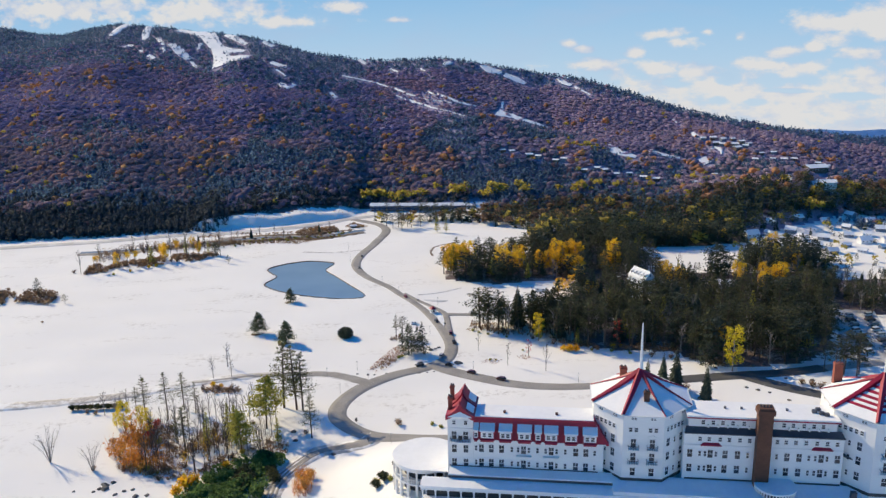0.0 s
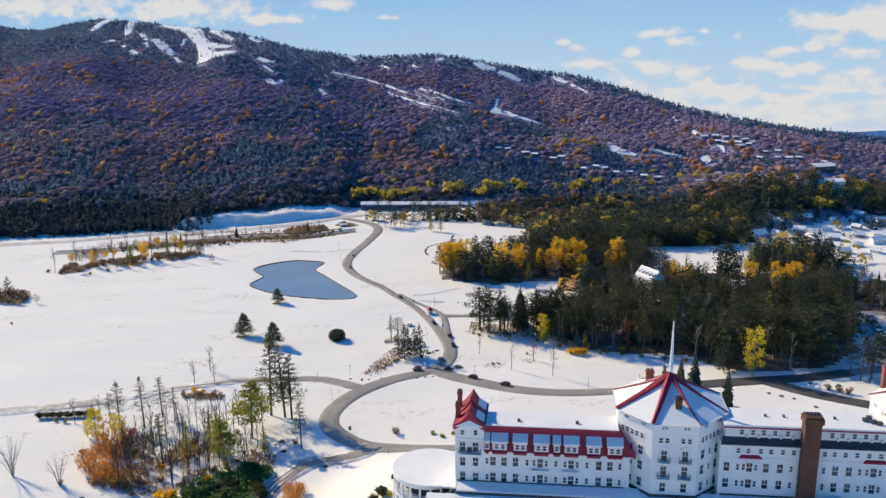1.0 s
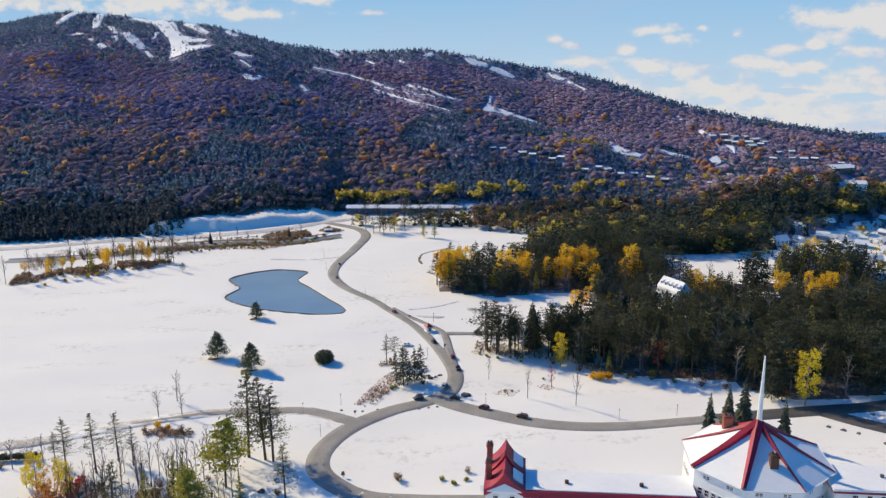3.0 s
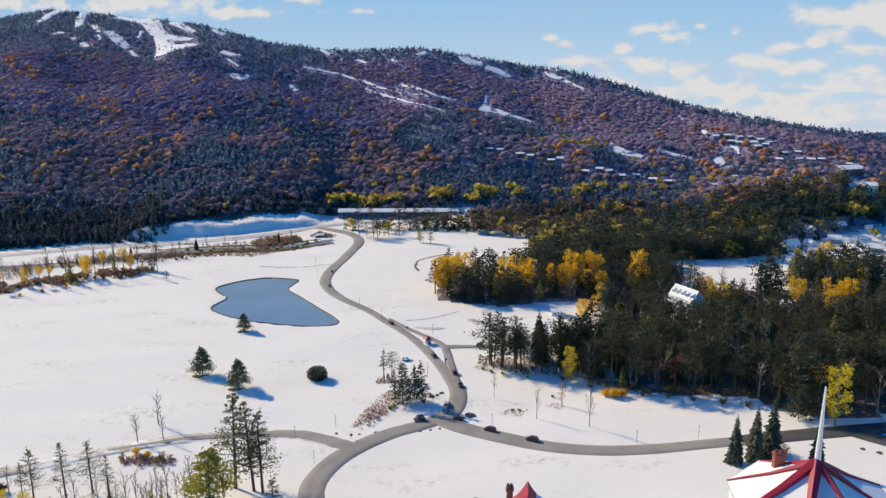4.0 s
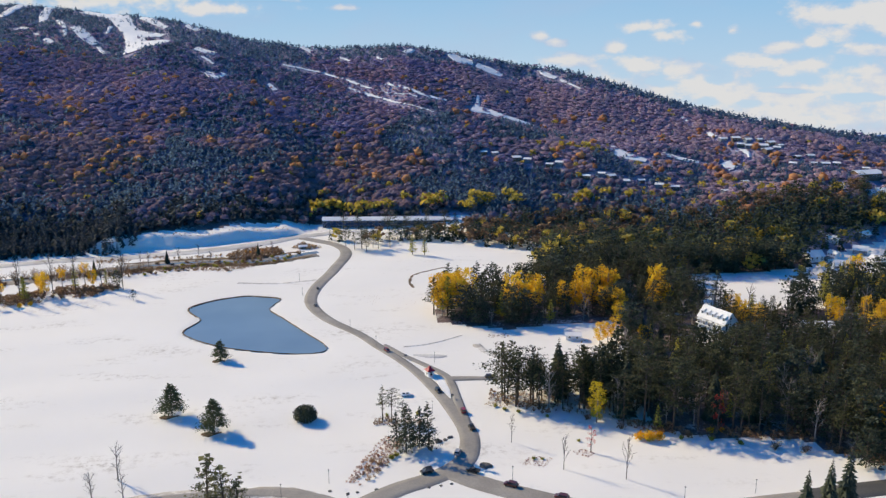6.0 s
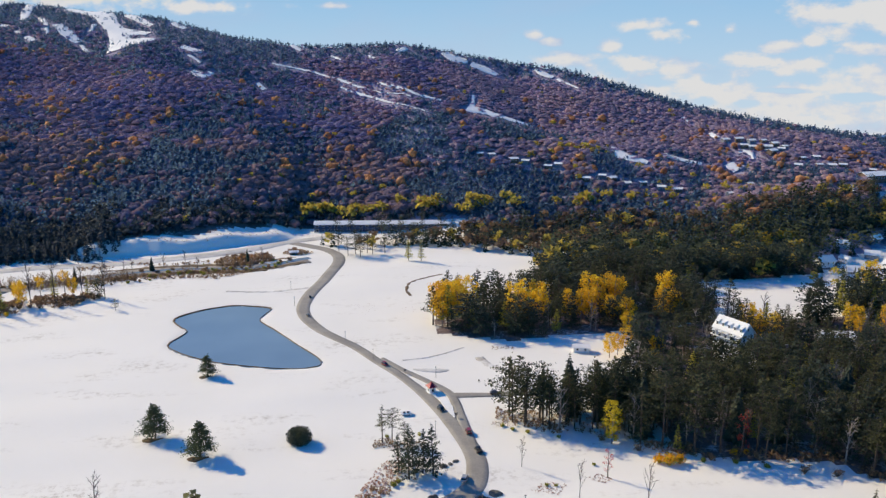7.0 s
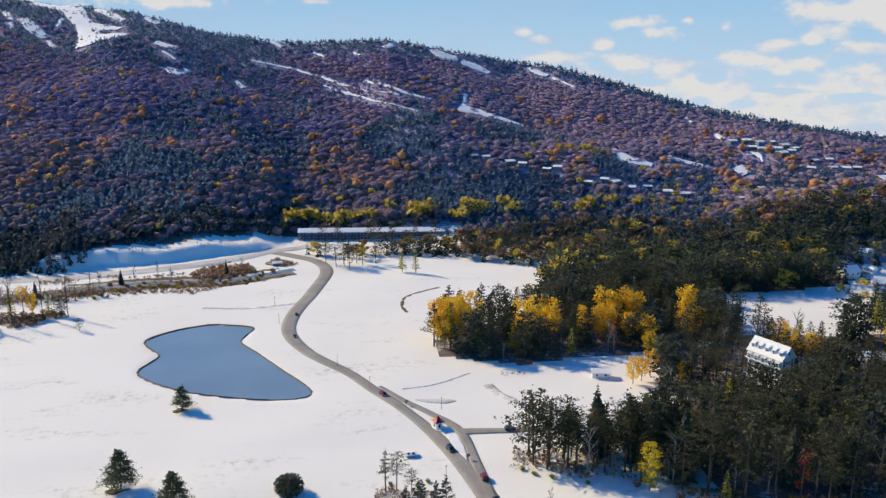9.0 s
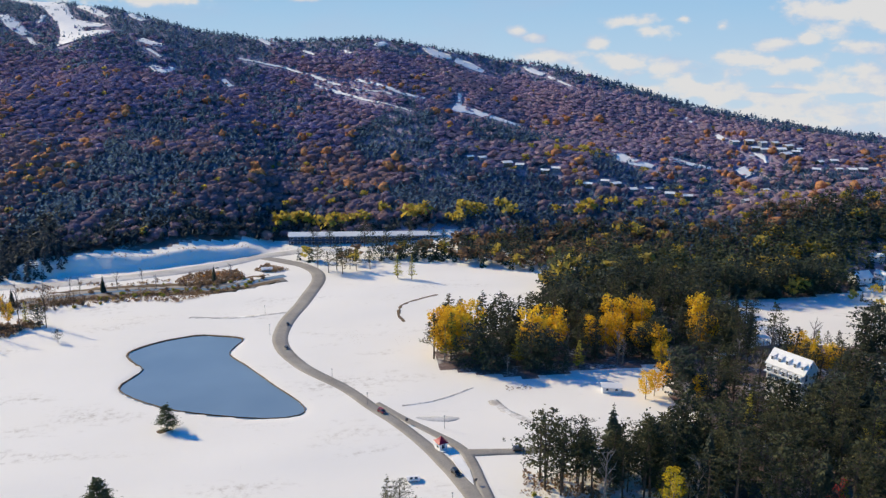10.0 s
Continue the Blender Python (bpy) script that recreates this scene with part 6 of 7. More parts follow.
box(66.0, 69.6, -2.15, 0.75, 36.5, 37.6, stack, 0.06)
box(66.25, 69.35, -1.9, 0.5, 37.6, 38.0, stack)
stack_ob = part("chimney", stack, BRICK, hotel, "broad brown brick chimney stack")
for k in range(4):
    part("chimney_pot", prism([(66.8 + k * 0.65 + 0.2 * math.cos(a), -0.7 + 0.2 * math.sin(a)) for a in np.arange(8) * math.pi / 4], 38.0, 38.5), SLATE, stack_ob)
for x, y in ((79.0, 4.0), (80.3, 3.2), (81.2, 2.6), (80.0, 5.0)):
    part("roof_unit", box(x - 0.5, x + 0.5, y - 0.4, y + 0.4, 34.8, 35.5, bevel=0.08), METAL, hotel)
for x in (60.5, 64.0, 73.5):
    part("roof_vent", box(x - 0.25, x + 0.25, 4.2, 4.7, 34.8, 35.3, bevel=0.08), METAL, hotel)
part("porch_roof", wedge([(84.5, -0.3, 27.2), (88.5, -0.3, 25.6), (88.5, 2.5, 25.6), (84.5, 2.5, 27.2)], 0.25), SLATE, hotel)

# thin dark bands where the wing walls meet the lower roofs
part("foot_strip", box(0.4, 33.4, -0.14, -0.02, 20.1, 20.46), DARK, hotel, "dark strip along the foot of the wall")
part("foot_strip", box(52.0, 84.4, -0.14, -0.02, 19.7, 20.2), DARK, hotel, "dark strip along the foot of the wall")

# verandas in front
part("veranda_roof", wedge([(0.4, -2.9, 19.75), (36.5, -2.9, 19.75), (36.5, 0.05, 20.3), (0.4, 0.05, 20.3)], 0.8), ROOF_SNOW, hotel, "upper veranda roof under blue-shaded snow")
part("gutter", box(0.4, 36.5, -3.02, -2.9, 18.95, 19.45), SLATE, hotel)
part("veranda_roof", wedge([(-5.5, -6.2, 18.35), (62.0, -6.2, 18.35), (62.0, -2.9, 18.9), (-5.5, -2.9, 18.9)], 0.45), ROOF_SNOW, hotel, "long lower veranda roof under snow")
part("veranda_roof", wedge([(36.5, -6.0, 19.2), (88.0, -6.0, 19.2), (88.0, 0.05, 19.9), (36.5, 0.05, 19.9)], 0.8), ROOF_SNOW, hotel, "terrace roof under blue-shaded snow")
part("beam", box(-5.5, 62, -6.15, -5.85, 17.4, 17.9), TRIM, hotel)
part("veranda_wall", box(-4.5, 62, -3.3, -2.9, BASE, 18.4), DARK, hotel, "inner wall of the veranda, shade put into its dark colour")
part("veranda_floor", box(-5.5, 62, -6.4, -2.9, BASE - 2, 14.3), TRIM, hotel)
column = box(-0.16, 0.16, -0.16, 0.16, 14.3, 17.4, bevel=0.04)
box(-0.26, 0.26, -0.26, 0.26, 17.15, 17.4, column)
box(-0.26, 0.26, -0.26, 0.26, 14.3, 14.6, column)
cm = bpy.data.meshes.new("column")
column.to_mesh(cm)
column.free()
cm.materials.append(TRIM)
for k in range(24):
    c = new("column", cm)
    c.parent = hotel
    c.matrix_basis = pose(-5.0 + k * 2.85, -6.0, 0)
disc = prism([(70.6 + 4.3 * math.cos(a), -2.6 + 4.3 * math.sin(a)) for a in np.arange(40) * math.pi / 20], 20.5, 20.9)
part("round_terrace_roof", disc, ROOF_SNOW, hotel, "round terrace roof under snow")
for k in range(40):
    a = k * math.pi / 20
    part("baluster", box(-0.16, 0.16, -0.1, 0.1, 19.6, 20.5), TRIM, hotel).matrix_basis = pose(70.6 + 4.1 * math.cos(a), -2.6 + 4.1 * math.sin(a), 0, 0, 0, math.degrees(a))
part("terrace_core", prism([(70.6 + 3.7 * math.cos(a), -2.6 + 3.7 * math.sin(a)) for a in np.arange(32) * math.pi / 16], 19, 20.5), SLATE, hotel)
part("terrace_hatch", box(85.4, 86.6, -4.6, -3.6, 19.4, 21.0, bevel=0.08), SLATE, hotel)

# round veranda at the west end
rx, ry, rr = -6.4, 8.6, 8.0
circle = [(rx + rr * math.cos(a), ry + rr * math.sin(a)) for a in np.arange(48) * math.pi / 24]
part("rotunda_roof", prism(circle, 17.9, 18.25), ROOF_SNOW, hotel, "round veranda roof under smooth snow")
part("link_roof", box(-6.4, 0.2, 0.7, 14.5, 17.8, 18.2), ROOF_SNOW, hotel)
part("rotunda_beam", prism([(rx + (rr - 0.15) * math.cos(a), ry + (rr - 0.15) * math.sin(a)) for a in np.arange(48) * math.pi / 24], 17.2, 17.9), TRIM, hotel)
# dark core gives the painted shade behind the columns
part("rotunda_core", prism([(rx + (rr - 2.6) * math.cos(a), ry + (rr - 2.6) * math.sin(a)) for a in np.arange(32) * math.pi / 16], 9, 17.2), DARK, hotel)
part("rotunda_floor", prism(circle, 13.9, 14.35), TRIM, hotel)
for k in range(22):
    a = 2 * math.pi * k / 22
    x, y = rx + (rr - 0.3) * math.cos(a), ry + (rr - 0.3) * math.sin(a)
    part("column", box(-0.2, 0.2, -0.2, 0.2, 14.3, 17.2, bevel=0.05), TRIM, hotel).matrix_basis = pose(x, y, 0, 0, 0, math.degrees(a))
    part("pier", box(-0.3, 0.3, -0.3, 0.3, 9, 13.9, bevel=0.05), TRIM, hotel).matrix_basis = pose(x, y, 0, 0, 0, math.degrees(a))
    for j in range(1, 5):
        b = a + 2 * math.pi / 22 * j / 5
        part("baluster", box(-0.07, 0.07, -0.07, 0.07, 14.3, 15.2), TRIM, hotel).matrix_basis = pose(rx + (rr - 0.3) * math.cos(b), ry + (rr - 0.3) * math.sin(b), 0)
part("rail", mesh_of("rail", *tube([(rx + (rr - 0.3) * math.cos(a), ry + (rr - 0.3) * math.sin(a), 15.25) for a in np.arange(45) * math.pi / 22], np.full(45, 0.09), 5), [TRIM]), None, hotel)

# ---- the other buildings ----
def gable_end(x, thick, half, low, high):
    """The triangle of wall under one end of a roof."""
    g = bmesh.new()
    a = [g.verts.new((x + k, yy, zz)) for k in (0, thick) for yy, zz in ((-half, low), (half, low), (0, high))]
    g.faces.new(a[:3])
    g.faces.new(a[:2:-1])
    for i in range(3):
        g.faces.new((a[i], a[i + 3], a[(i + 1) % 3 + 3], a[(i + 1) % 3]))
    return g


def small_house(name, x, y, turn, w, d, h, wall, label, category="house", group="", ridge=None, sink=0.6, pitch=0.17):
    """A house with a snowy pitched roof, door, and windows on two sides."""
    z = float(land(x, y))
    root = thing(name, pose(x, y, z, 0, 0, turn), label, category, group)
    part("wall", box(-w / 2, w / 2, -d / 2, d / 2, -sink - 1.5, h), wall, root)
    top = ridge or h + d * pitch
    for sx in (-w / 2, w / 2 - 0.12):
        part("gable_wall", gable_end(sx, 0.12, d / 2, h, top - 0.12), wall, root)
    part("roof", gable(-w / 2, w / 2, -d / 2, d / 2, h, top, 0.35, 0.22), ROOF_SNOW, root, "pitched roof under snow")
    n = max(2, int(w / 1.8))
    for i in range(n):
        wx = -w / 2 + w * (i + 0.5) / n
        f = part("window", box(wx - 0.36, wx + 0.36, -d / 2 - 0.05, -d / 2 + 0.02, h * 0.38, h * 0.38 + 0.95), TRIM, root)
        part("pane", box(wx - 0.28, wx + 0.28, -d / 2 - 0.07, -d / 2 - 0.04, h * 0.38 + 0.08, h * 0.38 + 0.87), GLASS, f)
    return root


rng = np.random.default_rng(77)
first = [small_house("house", *HOMES[0], 8, 3.6, 2.8, 1.7, GREY_WALL, "grey hillside house with a snowy roof", group="houses on the hillside"),
         small_house("house", *HOMES[1], -6, 3.8, 2.8, 1.8, BROWN_WALL, "brown hillside house with a snowy roof", group="houses on the hillside")]
for i, (x, y) in enumerate(HOMES[2:]):
    copy_thing(first[i % 2], pose(x, y, float(land(x, y)), 0, 0, rng.uniform(-30, 30)) @ Matrix.Scale(rng.uniform(0.75, 1.15), 4))
vil = [small_house("house", *VILLAGE[0], 12, 7.0, 5.0, 2.4, TRIM, "white village house with a broad snowy roof", group="houses of the village", pitch=0.36),
       small_house("house", *VILLAGE[1], -20, 6.4, 4.6, 2.2, GREY_WALL, "grey village house with a broad snowy roof", group="houses of the village", pitch=0.36)]
for i, (x, y) in enumerate(VILLAGE[2:]):
    copy_thing(vil[i % 2], pose(x, y, float(land(x, y)), 0, 0, rng.uniform(-70, 20)) @ Matrix.Scale(rng.uniform(0.58, 0.88), 4))
small_house("hall", 226, 519, 10, 13, 8, 3.0, BROWN_WALL, "long low brown hall with a snowy roof", "hall")
inn = small_house("white_house", 221, 491, -8, 10, 7, 4.0, WALL, "large white house with a snowy roof", "house")
part("wing", box(-10, -4.9, -2.5, 2.5, -1, 2.6), WALL, inn)
part("wing_roof", gable(-10, -4.9, -2.5, 2.5, 2.6, 4.2, 0.3), ROOF_SNOW, inn)


def white_lodge():
    """The white house in the wood, with two rows of dormers on its snowy roof."""
    root = thing("lodge", pose(83.5, 349, float(land(83.5, 349)) + 1.6, 0, 0, -64) @ Matrix.Scale(0.84, 4), "tall white wooden lodge with dormers on its snowy roof", "house")
    L, D, top, ridge = 6.0, 3.1, 10.4, 13.8
    part("wall", box(-L, L, -D, D, -6, top, bevel=0.05), WALL, root)
    for sx in (-L, L - 0.15):
        part("gable_wall", gable_end(sx, 0.15, D, top, ridge - 0.2), WALL, root)
    part("roof", gable(-L, L, -D, D, top, ridge, 0.5, 0.3), ROOF_SNOW, root, "steep roof under snow")
    for k in range(5):
        x = -5.0 + k * 2.5
        d = part("dormer", box(x - 0.5, x + 0.5, -2.5, -1.0, top, top + 1.9), TRIM, root, "small white dormer")
        part("dormer_roof", wedge([(x - 0.7, -2.8, top + 1.8), (x + 0.7, -2.8, top + 1.8), (x + 0.7, -0.6, top + 2.5), (x - 0.7, -0.6, top + 2.5)], 0.2), ROOF_SNOW, d)
        put_window("small", x, -2.5, top + 1.1, 0, d)
    part("eave_band", box(-L - 0.3, L + 0.3, -D - 1.1, -D - 0.02, 7.4, 7.7), ROOF_SNOW, root, "snowy lower eave")
    for k in range(5):
        x = -5.0 + k * 2.5
        d = part("bay", box(x - 0.7, x + 0.7, -D - 0.8, -D + 0.1, 7.7, 9.2), TRIM, root, "small white bay window")
        part("bay_roof", wedge([(x - 0.9, -D - 1.1, 9.15), (x + 0.9, -D - 1.1, 9.15), (x + 0.9, -D + 0.1, 9.6), (x - 0.9, -D + 0.1, 9.6)], 0.15), ROOF_SNOW, d)
        put_window("wide", x, -D - 0.8, 8.4, 0, d)
    for z in (2.4, 5.6):
        for k in range(5):
            put_window("wide", -5.0 + k * 2.5, -D, z, 0, root)
    for z in (2.4, 5.6, 8.6):
        for k in (-1.8, 1.8):
            put_window("wide", L, k, z, 90, root)
    put_window("small", L, 0, 11.6, 90, root)
    part("annex", box(L + 0.02, L + 6, -D - 2, D - 1, -6, 1.0), WALL, root)
    part("annex_roof", gable(L + 0.02, L + 6, -D - 2, D - 1, 1.0, 2.6, 0.4), ROOF_SNOW, root)


white_lodge()
small_house("house", 122, 361, -10, 9, 6, 3.2, GREY_WALL, "house in the wood with a snowy roof")
small_house("shed", 42.4, 361.5, -12, 4.6, 2.8, 1.8, TRIM, "small white shed with a snowy roof", "shed")
small_house("shed", -12.1, 323.5, 4, 2.0, 1.3, 0.8, GREY_WALL, "small low utility shed under snow", "shed")


def long_building():
    """The long low motel at the foot of the slope."""
    z = float(land(-12, 524))
    root = thing("motel", pose(-12, 525.5, z, 0, 0, -4.0), "long two-storey blue-grey motel with a snowy roof", "motel")
    part("wall", box(-32, 32, -3.5, 1.5, -3, 3.4), BLUE_WALL, root)
    for sx in (-32, 31.85):
        part("gable_wall", gable_end(sx, 0.15, 2.5, 3.4, 4.2), BLUE_WALL, root).location.y = -1.0
    part("roof", gable(-32, 32, -3.5, 1.5, 3.4, 4.4, 0.5, 0.3), ROOF_SNOW, root, "long low roof under snow")
    part("gallery", box(-32, 32, -4.6, -3.5, 1.2, 1.4), BLUE_WALL, root)
    for k in range(22):
        x = -30.8 + k * 2.93
        for zz in (-0.2, 1.7):
            w = part("window", box(x - 0.75, x + 0.75, -3.58, -3.48, zz, zz + 1.0), TRIM, root)
            part("pane", box(x - 0.65, x + 0.65, -3.62, -3.56, zz + 0.08, zz + 0.92), GLASS, w)
    for k in range(23):
        part("post", box(-32 + k * 2.9, -31.85 + k * 2.9, -4.6, -4.45, -3, 3.2), BLUE_WALL, root)


long_building()


def gatehouse():
    root = thing("gatehouse", pose(-4.6, 336.5, float(land(-4.6, 336.5)), 0, 0, 20) @ Matrix.Scale(0.66, 4), "small white gatehouse with a swept red roof", "gatehouse")
    part("island", prism([(2.0 * math.cos(a), 3.4 * math.sin(a)) for a in np.arange(20) * math.pi / 10], 0.02, 0.28), ROOF_SNOW, root, "snowy traffic island")
    part("wall", box(-1.3, 1.3, -1.5, 1.5, 0.2, 2.5, bevel=0.04), WALL, root)
    sq = [(-2.0, -2.2), (2.0, -2.2), (2.0, 2.2), (-2.0, 2.2)]
    r1 = prism(sq, 2.5, 3.2, top=[(x * 0.5, y * 0.5) for x, y in sq])
    prism([(x * 0.5, y * 0.5) for x, y in sq], 3.2, 4.4, r1, top=[(x * 0.06, y * 0.06) for x, y in sq])
    part("roof", r1, RED, root, "swept red hipped roof")
    part("roof_snow", wedge([(0.95, -2.1, 3.0), (0.95, 2.1, 3.0), (0.35, 0.9, 3.55), (0.35, -0.9, 3.55)], 0.08), ROOF_SNOW, root)
    for x, y, t in ((0, -1.5, 0), (1.3, 0, 90), (-1.3, 0, -90)):
        put_window("wide", x, y, 1.5, t, root)
    part("fascia", box(-2.0, 2.0, -2.2, 2.2, 2.38, 2.52), TRIM, root)


gatehouse()


# ---- vehicles ----
def paint(name, colour):
    m, n, l, p = nodes_of(name)
    l.new(mix_node(n, l, "MULTIPLY", 0.35, colour, ramp_node(n, l, noise_node(n, l, 1.5, 4), ((0.3, (0.6, 0.6, 0.6)), (0.7, (1, 1, 1))))), p.inputs["Base Color"])
    p.inputs["Roughness"].default_value, p.inputs["Coat Weight"].default_value = 0.35, 0.6
    return m


PAINTS = {"black": paint("black_paint", (0.02, 0.02, 0.022)), "red": paint("dark_red_paint", (0.30, 0.02, 0.02)), "silver": paint("silver_paint", (0.42, 0.43, 0.45)),
          "maroon": paint("maroon_paint", (0.12, 0.025, 0.02)), "white": paint("white_paint", (0.72, 0.72, 0.72)), "grey": paint("grey_paint", (0.12, 0.125, 0.13))}


def car_kind(colour, tall, truck=False):
    """A car with body, cabin, glass, lights and four wheels, facing along x."""
    root = thing("pickup" if truck else "car", pose(0, 0, -500), f"{colour} {'pickup truck' if truck else ('sport utility car' if tall > 0.75 else 'saloon car')} on the asphalt drive", "truck" if truck else "car", "vehicles on the roads")
    L, W = 2.15, 0.88
    body = bmesh.new()
    prof = [(-L, 0.35), (-L, 0.85), (-L + 0.15, 0.98), (L - 0.9, 0.98), (L - 0.2, 0.82), (L, 0.65), (L, 0.35)]
    a = [body.verts.new((x, -W, z)) for x, z in prof]
    b = [body.verts.new((x, W, z)) for x, z in prof]
    body.faces.new(a)
    body.faces.new(b[::-1])
    for i in range(len(prof)):
        j = (i + 1) % len(prof)
        body.faces.new((a[i], b[i], b[j], a[j]))
    bmesh.ops.recalc_face_normals(body, faces=body.faces)
    bmesh.ops.bevel(body, geom=list(body.edges), offset=0.07, segments=2, affect="EDGES")
    part("body", body, PAINTS[colour], root)
    x0, x1 = (-0.3, 1.0) if truck else (-L + 0.25, 1.0)
    low = [(x0, -W + 0.04), (x1 + 0.25, -W + 0.04), (x1 + 0.25, W - 0.04), (x0, W - 0.04)]
    high = [(x0 + 0.25, -W + 0.18), (x1 - 0.35, -W + 0.18), (x1 - 0.35, W - 0.18), (x0 + 0.25, W - 0.18)]
    part("cabin_glass", prism(low, 0.95, 0.95 + tall * 0.85, top=high), GLASS, root)
    part("roof", prism(high, 0.95 + tall * 0.85, 1.0 + tall * 0.95), PAINTS[colour], root)
    if truck:
        part("load_bed", box(-L + 0.1, -0.4, -W + 0.1, W - 0.1, 0.98, 1.02), RUBBER, root)
    for x in (-1.3, 1.3):
        for s in (-1, 1):
            v, t = tube([(x, s * (W - 0.16), 0.33), (x, s * (W + 0.03), 0.33)], (0.33, 0.33), 12)
            v2, t2 = tube([(x, s * (W + 0.03), 0.33), (x, s * (W + 0.035), 0.33)], (0.33, 0.0), 12)
            part("tyre", mesh_of("tyre", *joined([(v, t), (v2, t2)]), [RUBBER]), None, root)
    for s in (-1, 1):
        part("headlight", box(L - 0.06, L + 0.02, s * 0.62 - 0.16, s * 0.62 + 0.16, 0.58, 0.72), TRIM, root)
        part("tail_light", box(-L - 0.02, -L + 0.05, s * 0.68 - 0.12, s * 0.68 + 0.12, 0.68, 0.86), RED, root)
    return root


def drive(root, x, y, turn, grow=1.0):
    return plant(root, x, y, grow, turn, -0.16)


CARS = {"black": car_kind("black", 0.8), "red": car_kind("red", 0.8), "silver": car_kind("silver", 0.6), "maroon": car_kind("maroon", 0.6), "white": car_kind("white", 0.8), "truck": car_kind("black", 0.75, True), "grey": car_kind("grey", 0.6)}
for kind, x, y, turn in (("black", -9.0, 282.0, 200), ("silver", -1.2, 290.2, 70), ("truck", 1.4, 281.8, 150), ("maroon", 8.8, 274.6, 148), ("truck", 3.4, 302.4, 98), ("black", -3.1, 324.6, -70), ("red", -16.4, 355.6, -58), ("black", -41.0, 422.0, 100),
                         ("grey", -40.6, 401.5, -70), ("black", 12.0, 333.1, 2), ("red", 2.3, 311.8, 95), ("maroon", 18.6, 268.6, 152), ("grey", -70, 489.5, 205)):
    drive(CARS[kind], x, y, turn, 0.74 - 0.0020 * max(0, y - 270))
rng = np.random.default_rng(9)
for k in range(16):
    x, y = 149 + (k // 8) * 7.5 + (k % 8) * 1.4, 284 + (k % 8) * 5.4
    drive(CARS[("white", "grey", "black", "silver")[k % 4]], x, y, 12 + 180 * (k % 2))
ribbon("road", [(146, 278), (152, 292), (158, 310), (164, 330)], 16, SLUSH, "snowy car park behind the wood", "car park", 0.1)


# ---- shrubs, stones and small things ----
def shrub_kind(name, wide, high, leaves, material, label, rng, stems=7, size=0.10, count=7):
    root = thing(name, pose(0, 0, -500), label, "shrub")
    wood = [tube([(0, 0, -0.2), (math.cos(k * 2.4) * wide * 0.6, math.sin(k * 2.4) * wide * 0.6, high * (0.55 + 0.35 * rng.random()))], (0.05, 0.012), 3) for k in range(stems)]
    part("stem", mesh_of("stem", *joined(wood), [BARK]), None, root)
    lobes = np.array([(math.cos(k * 2.4) * wide * 0.55 * rng.random(), math.sin(k * 2.4) * wide * 0.55 * rng.random(), high * (0.3 + 0.45 * rng.random())) for k in range(count)])
    spread_by = 0.5 if count > 1 else 1.0
    lobes = lobes if count > 1 else np.array([(0, 0, high * 0.42)])
    c = lobes[rng.integers(0, count, leaves)] + ball(leaves, rng) * (wide * spread_by, wide * spread_by, high * 0.64 * spread_by)
    c[:, 2] = np.abs(c[:, 2])
    part("foliage", mesh_of("foliage", *cards(c, size * (0.6 + 0.8 * rng.random(leaves)), rng), [material]), None, root)
    return root


rng = np.random.default_rng(14)
BUSH = {"dark": shrub_kind("evergreen_shrub", 2.0, 2.1, 700, PINE, "dense dark green evergreen shrub", rng, size=0.15),
        "orange": shrub_kind("orange_shrub", 1.9, 3.6, 700, ORANGE, "tall shrub with rusty orange leaves", rng, 16, 0.085),
        "laurel": shrub_kind("laurel_shrub", 2.0, 2.2, 700, LAUREL, "dense glossy green laurel shrub", rng, size=0.16),
        "gold": shrub_kind("golden_shrub", 1.3, 2.0, 300, GOLD, "shrub with golden yellow leaves", rng, 9, 0.14),
        "twig": shrub_kind("bare_shrub", 1.2, 1.5, 220, BRUSH, "leafless brown twiggy shrub", rng, 18, 0.09),
        "reed": shrub_kind("reed_clump", 1.0, 0.8, 160, BRUSH, "low brown clump of dry brush", rng, 10, 0.09),
        "russet": shrub_kind("russet_shrub", 1.0, 0.9, 160, RUSSET, "low russet clump of dry brush", rng, 10, 0.09),
        "straw": shrub_kind("dry_shrub", 1.1, 1.1, 220, LARCH, "low straw-coloured dry shrub", rng, 12, 0.11)}
round_bush = shrub_kind("clipped_bush", 3.1, 3.7, 2600, SPRUCE, "large round dark evergreen bush alone in the snow", rng, 9, 0.17, 1)
plant(round_bush, -37.8, 311.0, 1.0)


def rock_kind(rng):
    bm = bmesh.new()
    bmesh.ops.create_icosphere(bm, subdivisions=2, radius=1.0)
    for v in bm.verts:
        v.co *= 0.75 + 0.45 * rng.random()
        v.co.z *= 0.7
    me = bpy.data.meshes.new("boulder")
    bm.to_mesh(me)
    bm.free()
    me.materials.append(ROCK)
    return tagged(new("boulder", me), "dark rough boulder in the snow", "boulder")


